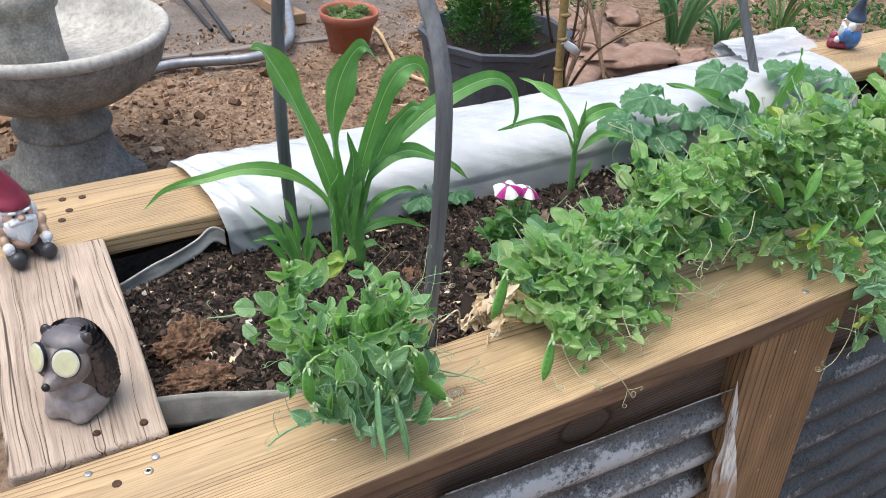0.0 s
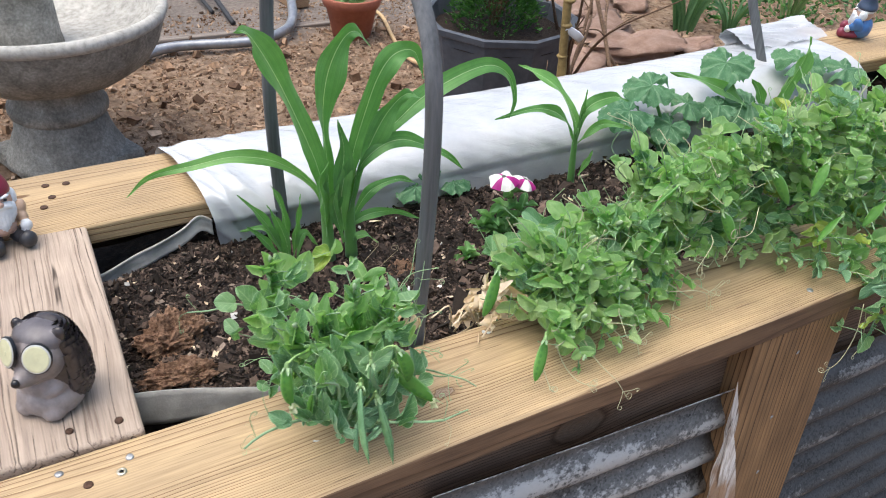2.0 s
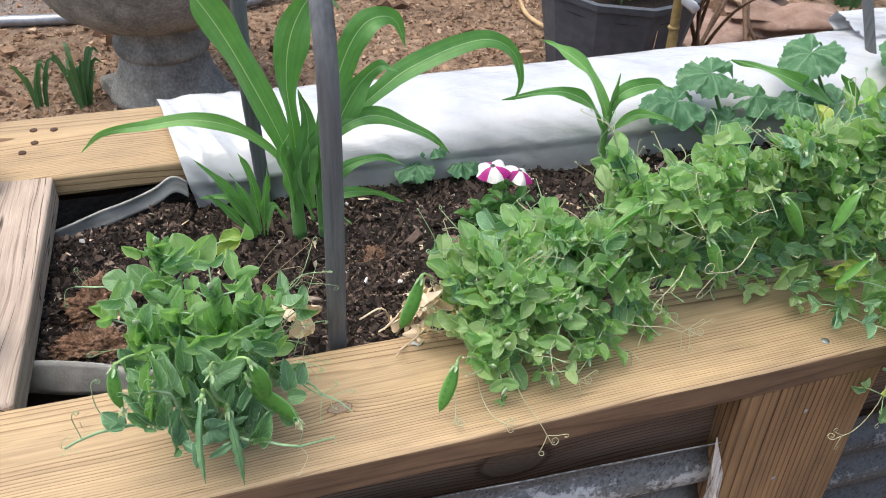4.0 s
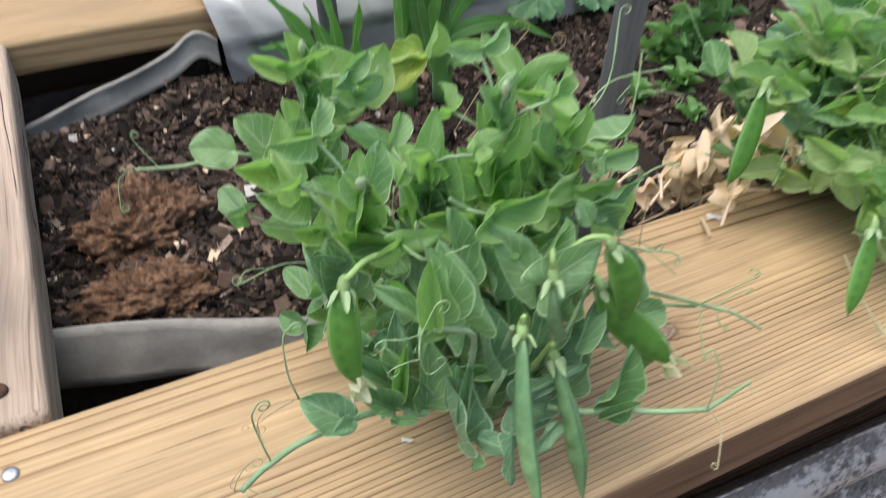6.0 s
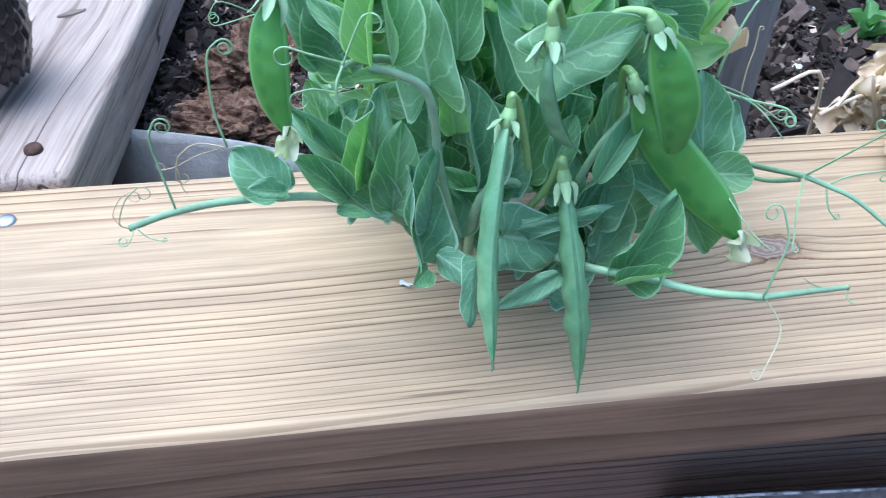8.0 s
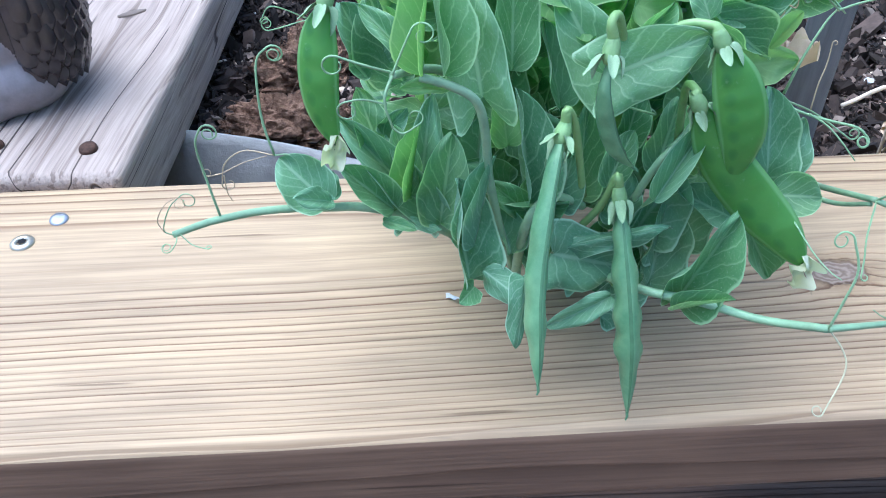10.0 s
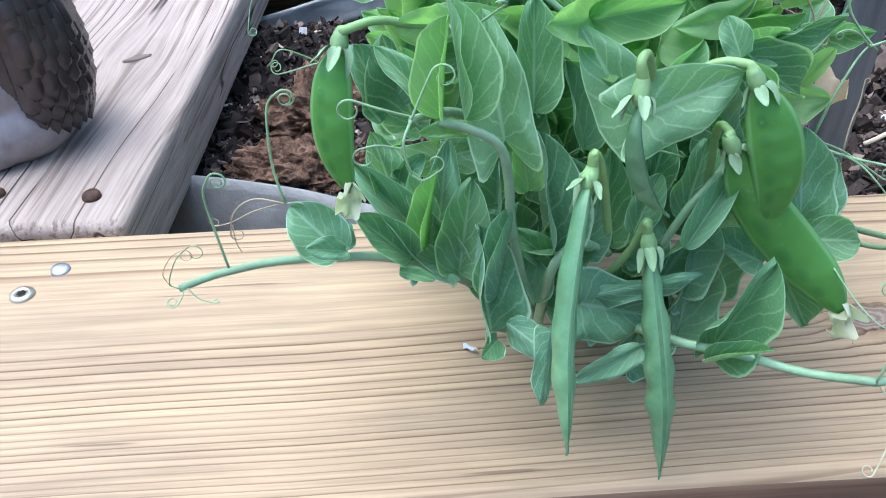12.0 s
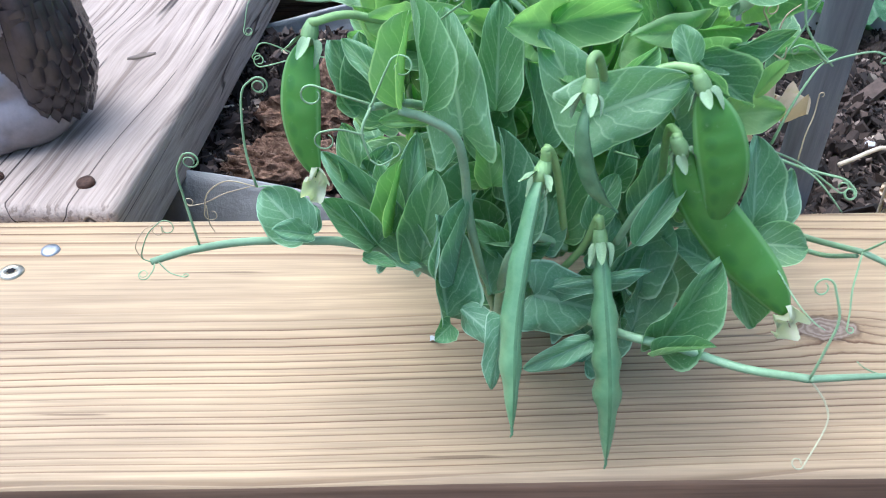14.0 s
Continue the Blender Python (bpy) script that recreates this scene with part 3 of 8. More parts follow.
# ---- leaf shapes ----
def sheet_mesh(name, mat, rows, thick=0.0):
    """A sheet from rows of points, with u along the rows and v across them."""
    nu, nv = len(rows), len(rows[0])
    verts = [tuple(p) for r in rows for p in r]
    faces = [(i * nv + j, i * nv + j + 1, (i + 1) * nv + j + 1, (i + 1) * nv + j) for i in range(nu - 1) for j in range(nv - 1)]
    me = bpy.data.meshes.new(name)
    me.from_pydata(verts, [], faces)
    uv = me.uv_layers.new(name="UVMap")
    for p in me.polygons:
        p.use_smooth = True
        for li in p.loop_indices:
            vi = me.loops[li].vertex_index
            uv.data[li].uv = (vi // nv / (nu - 1), vi % nv / (nv - 1))
    me.materials.append(mat)
    return me


def leaf_mesh(name, mat, nu=20, nv=11, blunt=0.75, fold=0.25, arch=0.25, ripple=0.05, heart=0.0, twist=0.0, seed=0, cup=0.0):
    """A leaf of length 1 along x and width 1 along y, facing +z."""
    rows = []
    for i in range(nu):
        u = (1 - math.cos(math.pi * i / (nu - 1))) / 2
        s0 = u ** blunt
        w = max(0.010, 0.5 * (4 * s0 * (1 - s0)) ** (0.50 if s0 < 0.5 else 0.60))
        row = []
        for j in range(nv):
            s = 2 * j / (nv - 1) - 1
            y = s * w * (1 + 0.10 * noise.noise(Vector((u * 4, s * 2, seed))) + 0.07 * abs(s) * noise.noise(Vector((u * 13, s * 3, seed + 7))))
            x = u - heart * abs(s) ** 1.5 * (1 - u) * w * 2
            z = fold * abs(y) * 0.9 - arch * u * u * 0.5 + arch * 0.12 * u
            z += ripple * (0.4 + abs(s)) * noise.noise(Vector((u * 3.2, s * 1.7 + 5, seed * 3.1))) + ripple * 0.6 * s * s * math.sin(u * 11 + seed + (s > 0)) + cup * abs(s) ** 3 * w
            a = twist * u
            row.append((x, y * math.cos(a) - z * math.sin(a), z * math.cos(a) + y * math.sin(a)))
        rows.append(row)
    return sheet_mesh(name, mat, rows)


def leaf_pose(base, tip, width, facing):
    b, d = Vector(base), Vector(tip) - Vector(base)
    length = d.length
    x = d.normalized()
    f = Vector(facing)
    y = f.cross(x)
    y = y.normalized() if y.length > 1e-3 else x.orthogonal().normalized()
    z = x.cross(y)
    m = Matrix((x * length, y * width, z * length)).transposed().to_4x4()
    m.translation = b
    return m


def ribbon_mesh(name, mat, points, width, facing=(0, 0, 1), fold=0.25, n=18, blunt=0.55, ripple=0.06, seed=0, base=0.35, strap=False):
    """A long arching blade along a curve; width tapers to the tip."""
    pts = spline(points, n)
    rows = []
    f = Vector(facing)
    for i, p in enumerate(pts):
        u = i / (n - 1)
        d = (pts[min(i + 1, n - 1)] - pts[max(i - 1, 0)]).normalized()
        s = f.cross(d)
        s = s.normalized() if s.length > 0.05 else d.orthogonal().normalized()
        up = d.cross(s)
        w = width * 0.5 * (base + (1 - base) * math.sin(math.pi * min(1, u * 1.05) ** blunt)) * (1 - u ** 6) + 0.0004
        if strap:
            rise = min(1, max(0, u - 0.05) / 0.42)
            w = width * 0.5 * (base + (1 - base) * rise * rise * (3 - 2 * rise)) * (1 - max(0, (u - 0.42) / 0.58) ** 1.45) * (1 + 0.16 * noise.noise(Vector((u * 5, seed, 2)))) + 0.0003
            s = Matrix.Rotation(0.55 * math.sin(u * 3.5 + seed * 2.1) * u, 3, d) @ s
            up = d.cross(s)
        row = []
        for k in (-1, -0.6, -0.2, 0.0, 0.2, 0.6, 1):
            wave = ripple * width * (abs(k) ** 2) * math.sin(u * (15 if strap else 13) + seed + k * 1.5)
            if strap:
                wave *= 0.5 + noise.noise(Vector((u * 5, k, seed))) + 2 * u * (1 - u)
            row.append(p + s * (k * w) + up * (fold * abs(k) * w + wave))
        rows.append(row)
    return sheet_mesh(name, mat, rows)


def pod_mesh(name, points, width, thick, side, mat, n=30, bumps=6):
    """A pea pod along a curve: two seams lie along side, width apart, with peas showing faintly between them."""
    bm = bmesh.new()
    uv = bm.loops.layers.uv.new("UVMap")
    where = {}
    pts = spline(points, n)
    sd = Vector(side)
    prev = None
    flat = thick < width * 0.5
    for i, p in enumerate(pts):
        u = i / (n - 1)
        d = (pts[min(i + 1, n - 1)] - pts[max(i - 1, 0)]).normalized()
        s = (sd - d * sd.dot(d)).normalized()
        q = d.cross(s)
        if flat:
            prof = math.sin(math.pi * (0.03 + 0.95 * u ** 0.92)) ** 0.62
        else:
            prof = min(1, u / 0.40) ** 0.55 * (0.80 + 0.20 * min(1, u / 0.65)) * min(1, (1 - u) / 0.30) ** 0.72
        prof = max(prof, 0.05 if u > 0.5 else 0.16)
        swell = (0.09 if flat else 0.20) * math.sin(2 * math.pi * u * bumps) * (0.15 < u < 0.85)
        ring = []
        for k in range(20):
            a = 2 * math.pi * k / 20
            c, e = math.cos(a), math.sin(a)
            ridge = 1.10 if k % 10 == 0 else 1.0
            body = math.copysign(abs(e) ** 1.15, e) * (1 + swell * abs(e) ** 3)
            ring.append(bm.verts.new(p + s * (math.copysign(abs(c) ** 0.85, c) * ridge * width / 2 * prof) + q * (body * thick / 2 * prof)))
            where[ring[-1]] = (u, 0.5 + 0.5 * c)
        if prev:
            for k in range(20):
                bm.faces.new((prev[k], prev[(k + 1) % 20], ring[(k + 1) % 20], ring[k])).material_index = int(k == 0)
        else:
            bm.faces.new(list(reversed(ring)))
        prev = ring
    bm.faces.new(prev)
    for f in bm.faces:
        for l in f.loops:
            l[uv].uv = where[l.vert]
    return mesh_of(name, bm, [mat, mat if flat else M["seam"]], True)


def coil(start, heading, side, radius, turns, n=22):
    """Points of a tendril's curled end."""
    h, s = Vector(heading).normalized(), Vector(side)
    s = (s - h * s.dot(h)).normalized()
    c = Vector(start) + s * radius
    out = []
    for k in range(n):
        a = turns * 2 * math.pi * k / (n - 1)
        r = radius * (1 - 0.55 * k / n)
        out.append(c - s * (r * math.cos(a)) + h * (r * math.sin(a)) + s.cross(h) * (radius * 0.5 * k / n))
    return out


def tendril(parent, points, thick=0.0006, curl=0.004, turns=1.5, side=(1, 0, 0), mat=None, n=14):
    pts = spline(points, n)
    if curl:
        pts = pts + coil(pts[-1], pts[-1] - pts[-2], side, curl, turns)[1:]
    k = len(pts)
    return part("tendril", tube_bm(pts, [thick * 0.45 * (1 - 0.5 * i / k) for i in range(k)], 6), mat or M["tendril"], parent, smooth=True)


PEA = [leaf_mesh("pea_leaf", M["pea"], seed=i, fold=f * 1.2 + 0.05, arch=a * 0.7, ripple=r * 1.5, heart=h, twist=w, blunt=b, cup=(0.35, -0.3, 0.25, 0.1, -0.4, 0.5, -0.15)[i])
       for i, (f, a, r, h, w, b) in enumerate([(0.25, 0.2, 0.06, 0.05, 0.1, 0.85), (0.45, 0.35, 0.05, 0.05, -0.2, 0.85), (0.15, 0.1, 0.09, 0.15, 0.3, 0.75), (0.7, 0.2, 0.06, 0.05, 0.0, 0.9), (0.1, 0.6, 0.1, 0.1, -0.3, 0.8), (0.3, -0.2, 0.08, 0.15, 0.2, 0.78), (0.3, 0.15, 0.05, 0.45, 0.0, 0.58)])]


def recoloured(meshes, mat):
    out = []
    for me in meshes:
        c = me.copy()
        c.materials.clear()
        c.materials.append(mat)
        out.append(c)
    return out


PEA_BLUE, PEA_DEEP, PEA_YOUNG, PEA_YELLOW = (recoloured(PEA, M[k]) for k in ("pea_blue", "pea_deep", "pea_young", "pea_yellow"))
PEA_DRY = [leaf_mesh("dry_leaf", M["straw"], seed=30 + i, fold=0.5, arch=0.5 - 0.3 * i, ripple=0.42, twist=1.2 - 0.6 * i, cup=0.6) for i in range(7)]
PEA_PALE = recoloured(PEA, M["pea_pale"])


SEPAL = [leaf_mesh("sepal", M["sepal"], 8, 5, 0.55, 0.3, a, 0.05, seed=4) for a in (-0.5, 0.5)]


def leaf(parent, base, tip, width, facing=(0, -0.6, 0.8), kind=None, shape=None, rng=random, label=""):
    kind = kind or PEA
    me = kind[shape if shape is not None else rng.randrange(len(kind))]
    return part("leaf", me, None, parent, label, leaf_pose(base, tip, width, facing))


def pod(parent, points, width, thick, side, bend=None, flower=False, style=True):
    """A hanging pod with its calyx, sepals and the stalk that it hangs from."""
    p = part("pod", pod_mesh("pod", points, width, thick, side, M["pod"] if thick < width * 0.5 else M["pod_blue"]), None, parent)
    top, nxt = Vector(points[0]), Vector(points[1])
    d = (nxt - top).normalized()
    part("calyx", tube_bm([top - d * 0.0046, top - d * 0.0034, top - d * 0.0018, top + d * 0.0003, top + d * 0.002], [0.0014, 0.0018, 0.0022, 0.0021, 0.0013], 12), M["calyx"], p, smooth=True)
    o = d.orthogonal().normalized()
    rr = random.Random(int(abs(top.x * 1e5)))
    for k in range(5):
        q = Matrix.Rotation(k * 1.257 + rr.random(), 3, d) @ o
        part("sepal", SEPAL[k % 2], None, p, "", leaf_pose(top - d * 0.0005 + q * 0.0018, top + d * (0.0040 + 0.0025 * rr.random()) + q * (0.0028 + 0.003 * rr.random()), 0.0029, q))
    if bend:
        part("stalk", tube_bm(spline(list(bend) + [top - d * 0.004], 14), [0.0011] * 10 + [0.0012, 0.0013, 0.0014, 0.0015], 10), M["pedicel"], p, smooth=True)
    if style:
        e, f = Vector(points[-1]), (Vector(points[-1]) - Vector(points[-2])).normalized()
        part("pod_tip", tube_bm([e - f * 0.002, e + f * 0.001, e + f * 0.002 + o * 0.001], [0.0005, 0.0004, 0.0002], 6), M["seam"], p, smooth=True)
    if flower:
        e = Vector(points[-1])
        q = Vector((-0.25, rr.uniform(-0.5, 0), -1)).normalized()
        part("withered_petal", recoloured(PEA_DRY[1:2], M["withered"])[0], None, p, "papery withered flower", leaf_pose(e - q * 0.003, e + q * 0.0075, 0.0062, (0.3, -1, 0.2)))
    return p


def bud(parent, at, heading, size=0.008):
    """A closed creamy flower bud in its green calyx."""
    p, d = Vector(at), Vector(heading).normalized()
    pts = [p + d * size * k for k in (-0.2, 0.0, 0.3, 0.65, 0.9, 1.05)]
    b = part("flower_bud", tube_bm(pts, [size * k for k in (0.08, 0.16, 0.26, 0.30, 0.20, 0.05)], 9, None, 0.65), M["bud"], parent, "pale closed flower bud", smooth=True)
    o = d.orthogonal().normalized()
    for k in range(4):
        q = Matrix.Rotation(k * 1.571, 3, d) @ o
        part("sepal", SEPAL[k % 2], None, b, "", leaf_pose(p - d * size * 0.1, p + d * size * 0.5 + q * size * 0.3, size * 0.3, q))


def grow(parent, points, rng, nodes, size=0.032, kinds=None, thick=0.0014, leaflets=2, start=0.15, tend=0.6, up=0.5, face=(0, -0.45, 0.9), slim=1.0, loose=1.0, fine=0.0008):
    """A pea shoot along a curve: at each node a pair of clasping stipules, a leaf stalk with leaflets and a tendril."""
    pts = spline(points, 26)
    part("stem", tube_bm(pts, [thick * (1 - 0.45 * i / 26) for i in range(26)], 6), M["stem"], parent, smooth=True)
    for k in range(nodes):
        f = start + (1 - start) * (k + rng.uniform(-0.2, 0.2)) / max(1, nodes - 1)
        i = min(24, max(1, int(f * 25)))
        p, d = pts[i], (pts[i + 1] - pts[i - 1]).normalized()
        kind = kinds(f) if kinds else PEA
        o = (Matrix.Rotation(rng.uniform(0, 6.28), 3, d) @ d.orthogonal()).normalized()
        s = size * rng.uniform(0.6, 1.25) * (1.0 if f < 0.85 else 0.7)
        for sgn in (-1, 1):
            way = (o * sgn * rng.uniform(0.6, 1.0) + d * rng.uniform(0.3, 0.9) + Vector((0, 0, up * rng.uniform(0.2, 0.8)))).normalized()
            leaf(parent, p, p + way * s, s * slim * rng.uniform(0.62, 0.82), Vector(face) + d * 0.3 + Vector((rng.uniform(-0.8, 0.8), rng.uniform(-0.6, 0.4), rng.uniform(-0.5, 0.3))) * loose, kind, rng=rng)
        if leaflets:
            out = (Matrix.Rotation(1.57, 3, d) @ o * rng.choice((-1, 1)) + d * 0.4 + Vector((0, 0, 0.3))).normalized()
            tip = p + out * s * rng.uniform(0.9, 1.5)
            part("leaf_stalk", tube_bm([p, (p + tip) / 2 + Vector((0, 0, s * 0.08)), tip], 0.0007, 5), M["stem"], parent, smooth=True)
            for j in range(leaflets):
                q = p + (tip - p) * (0.55 + 0.45 * j / max(1, leaflets - 1)) if leaflets > 1 else tip
                for sgn in (-1, 1):
                    sd = out.cross(Vector((0, 0, 1))).normalized() * sgn
                    way = (sd * rng.uniform(0.7, 1) + out * rng.uniform(0.3, 0.7) + Vector((0, 0, rng.uniform(-0.2, 0.4)))).normalized()
                    leaf(parent, q, q + way * s * rng.uniform(0.65, 0.95), s * slim * rng.uniform(0.5, 0.68), Vector(face) + Vector((rng.uniform(-0.9, 0.9), rng.uniform(-0.6, 0.4), rng.uniform(-0.5, 0.3))) * loose, kind, rng=rng)
            if rng.random() < tend:
                a = tip + out * s * 0.8 + Vector((0, 0, rng.uniform(-0.2, 0.3) * s))
                for b in range(rng.choice((1, 2, 2))):
                    e = a + (out + Vector((rng.uniform(-1, 1), rng.uniform(-1, 1), rng.uniform(-0.6, 0.8)))).normalized() * s * rng.uniform(0.6, 1.1)
                    tendril(parent, [tip, a, e], fine, s * rng.uniform(0.05, 0.09), rng.uniform(0.6, 1.4), (rng.uniform(-1, 1), rng.uniform(-1, 1), 0.3), M["pale_tendril"] if fine > 0.001 and b else None, n=9)

# ---- the pea plant that leans over the front plank ----
hero = thing("pea_plant", "bushy pea plant with hanging green pods leaning over the front plank", "pea plant", pose(0.0055, 0.008, -0.001), "pea plants")
# broad leaves and stipules of the front
leaf(hero, (0.1657, 0.02, 0.8507), (0.1613, 0.032, 0.8786), 0.0164, (-0.1, -0.9, 0.4), PEA, 6)
leaf(hero, (0.1757, 0.042, 0.8456), (0.1766, 0.052, 0.8729), 0.0128, (0, -0.85, 0.5), PEA_DEEP, 0)
leaf(hero, (0.1512, 0.014, 0.8607), (0.153, 0.022, 0.8816), 0.0082, (-0.5, -0.8, 0.3), PEA_YOUNG, 3)
leaf(hero, (0.1559, 0.018, 0.858), (0.1538, 0.026, 0.8841), 0.0075, (0.45, -0.8, 0.3), PEA, 3)
leaf(hero, (0.1504, 0.02, 0.8585), (0.1368, 0.028, 0.873), 0.0066, (0.3, -0.7, 0.6), PEA, 1)
leaf(hero, (0.149, 0.028, 0.8563), (0.1421, 0.032, 0.8702), 0.0048, (0.2, -0.8, 0.4), PEA_YOUNG, 5)
leaf(hero, (0.1582, 0.016, 0.8561), (0.1458, 0.012, 0.8588), 0.0046, (0, -0.6, 0.8), PEA_YOUNG, 1)
leaf(hero, (0.1235, 0.0260, 0.8150), (0.1105, 0.0320, 0.8270), 0.0148, (0.1, -0.85, 0.5), PEA_BLUE, 0)
leaf(hero, (0.1245, 0.0230, 0.8180), (0.1165, 0.0160, 0.8250), 0.0067, (0.0, -0.6, 0.8), PEA_BLUE, 1)
leaf(hero, (0.1255, 0.0250, 0.8170), (0.1235, 0.0320, 0.8220), 0.0069, (-0.3, -0.85, 0.4), PEA_BLUE, 2)
leaf(hero, (0.1415, 0.0260, 0.8120), (0.1275, 0.0280, 0.8260), 0.0098, (0.25, -0.75, 0.6), PEA_DEEP, 3)
leaf(hero, (0.1425, 0.0260, 0.8120), (0.1375, 0.0320, 0.8170), 0.0081, (-0.3, -0.8, 0.4), PEA_DEEP, 0)
leaf(hero, (0.1535, 0.0340, 0.8010), (0.1275, 0.0400, 0.8340), 0.0121, (0.15, -0.85, 0.5), PEA_BLUE, 0)
leaf(hero, (0.1385, 0.0420, 0.8190), (0.1325, 0.0480, 0.8390), 0.0111, (0.1, -0.85, 0.5), PEA, 2)
leaf(hero, (0.1465, 0.0320, 0.8120), (0.1435, 0.0360, 0.8330), 0.0077, (0.45, -0.85, 0.35), PEA, 1)
leaf(hero, (0.1465, 0.0300, 0.8140), (0.1495, 0.0320, 0.8360), 0.0057, (-0.5, -0.8, 0.35), PEA_YOUNG, 3)
leaf(hero, (0.1545, 0.0260, 0.8060), (0.1585, 0.0320, 0.8320), 0.0146, (-0.1, -0.9, 0.4), PEA, 0)
leaf(hero, (0.1485, 0.0420, 0.8010), (0.1535, 0.0500, 0.8340), 0.0144, (0, -0.85, 0.5), PEA_BLUE, 6)
leaf(hero, (0.1395, 0.0440, 0.8260), (0.1465, 0.0440, 0.8340), 0.0067, (0.1, -0.85, 0.5), PEA_BLUE, 2)
leaf(hero, (0.1455, 0.0260, 0.8080), (0.1545, 0.0220, 0.8080), 0.0044, (0, -0.5, 0.85), PEA_BLUE, 4)
leaf(hero, (0.1615, 0.0100, 0.7990), (0.1585, 0.0220, 0.8250), 0.0138, (0.35, -0.9, 0.3), PEA_BLUE, 5)
leaf(hero, (0.1605, 0.0160, 0.8120), (0.1635, 0.0220, 0.8280), 0.0077, (-0.6, -0.8, 0.3), PEA_DEEP, 4)
leaf(hero, (0.1635, 0.0120, 0.8090), (0.1685, 0.0180, 0.8340), 0.0047, (-0.6, -0.7, 0.4), PEA_BLUE, 3)
leaf(hero, (0.1625, 0.0020, 0.8030), (0.1585, -0.0040, 0.8030), 0.0069, (0.2, -0.85, 0.5), PEA_DEEP, 0)
leaf(hero, (0.1655, 0.0060, 0.8050), (0.1745, -0.0040, 0.8030), 0.0085, (0.1, -0.9, 0.4), PEA_BLUE, 4)
leaf(hero, (0.1385, 0.0220, 0.8110), (0.1475, 0.0180, 0.8110), 0.0041, (0, -0.6, 0.8), PEA_DEEP, 1)
leaf(hero, (0.1794, 0.024, 0.8136), (0.1765, 0.034, 0.8445), 0.0102, (0.3, -0.85, 0.3), PEA_BLUE, 3)
leaf(hero, (0.189, 0.038, 0.8359), (0.1839, 0.044, 0.8597), 0.0074, (0.2, -0.9, 0.3), PEA_BLUE, 0)
leaf(hero, (0.1882, 0.026, 0.8101), (0.1919, 0.028, 0.8268), 0.0104, (0, -0.85, 0.5), PEA_BLUE, 2)
leaf(hero, (0.1958, 0.036, 0.8057), (0.1977, 0.042, 0.8324), 0.0108, (0, -0.85, 0.5), PEA, 0)
leaf(hero, (0.1995, 0.032, 0.8473), (0.1867, 0.042, 0.8689), 0.0174, (0.1, -0.9, 0.4), PEA, 6)
leaf(hero, (0.1976, 0.022, 0.8539), (0.2214, 0.022, 0.8637), 0.0192, (-0.1, -0.9, 0.4), PEA, 6)
leaf(hero, (0.2024, 0.034, 0.8515), (0.2168, 0.038, 0.8651), 0.0076, (0.2, -0.8, 0.5), PEA, 3)
leaf(hero, (0.2262, 0.04, 0.8604), (0.2479, 0.044, 0.8457), 0.0116, (0.1, -0.7, 0.7), PEA, 0)
leaf(hero, (0.2463, 0.06, 0.8337), (0.2631, 0.058, 0.8363), 0.0122, (0.1, -0.8, 0.5), PEA_YOUNG, 2)
leaf(hero, (0.2257, 0.036, 0.8611), (0.2221, 0.04, 0.8703), 0.0081, (0, -0.85, 0.5), PEA, 1)
leaf(hero, (0.2497, 0.05, 0.8448), (0.2576, 0.052, 0.8547), 0.0054, (-0.4, -0.7, 0.5), PEA_YOUNG, 3)
leaf(hero, (0.2529, 0.038, 0.8076), (0.252, 0.046, 0.8341), 0.0132, (0, -0.85, 0.5), PEA_BLUE, 0)
leaf(hero, (0.261, 0.048, 0.802), (0.2679, 0.054, 0.8187), 0.0133, (0.2, -0.85, 0.4), PEA_BLUE, 2)
leaf(hero, (0.2501, 0.028, 0.8093), (0.2653, 0.026, 0.8093), 0.0130, (0.05, -0.7, 0.7), PEA, 0)
leaf(hero, (0.2429, 0.034, 0.797), (0.2252, 0.036, 0.8067), 0.0128, (0, -0.8, 0.6), PEA_BLUE, 5)
leaf(hero, (0.2189, 0.028, 0.776), (0.2248, 0.036, 0.8026), 0.0158, (0.1, -0.9, 0.4), PEA_BLUE, 0)
leaf(hero, (0.186, 0.016, 0.8013), (0.2076, 0.018, 0.793), 0.0206, (-0.05, -0.85, 0.5), PEA_BLUE, 6)
leaf(hero, (0.1884, 0.018, 0.8013), (0.2154, 0.012, 0.8147), 0.0072, (0, -0.5, 0.85), PEA_BLUE, 4)
leaf(hero, (0.2014, 0.006, 0.7931), (0.1827, 0, 0.7878), 0.0072, (0, -0.8, 0.6), PEA_BLUE, 1)
leaf(hero, (0.2205, 0.008, 0.7883), (0.2327, 0.006, 0.8186), 0.0159, (-0.1, -0.9, 0.4), PEA_DEEP, 0)
leaf(hero, (0.2183, 0.002, 0.7902), (0.232, -0.004, 0.7997), 0.0040, (0, -0.4, 0.9), PEA, 3)
leaf(hero, (0.2421, 0.022, 0.8046), (0.2517, 0.016, 0.7875), 0.0107, (0.1, -0.85, 0.5), PEA_DEEP, 0)
leaf(hero, (0.1757, 0, 0.8074), (0.1742, -0.01, 0.7893), 0.0074, (0.2, -0.9, 0.3), PEA_BLUE, 4)
leaf(hero, (0.1805, 0.028, 0.8067), (0.1693, 0.026, 0.8193), 0.0083, (0.2, -0.8, 0.5), PEA_DEEP, 1)
leaf(hero, (0.2021, 0.028, 0.8148), (0.2094, 0.034, 0.8296), 0.0089, (-0.2, -0.85, 0.4), PEA, 1)
leaf(hero, (0.2124, 0.016, 0.8182), (0.2266, 0.026, 0.8357), 0.0076, (-0.4, -0.8, 0.4), PEA_BLUE, 3)
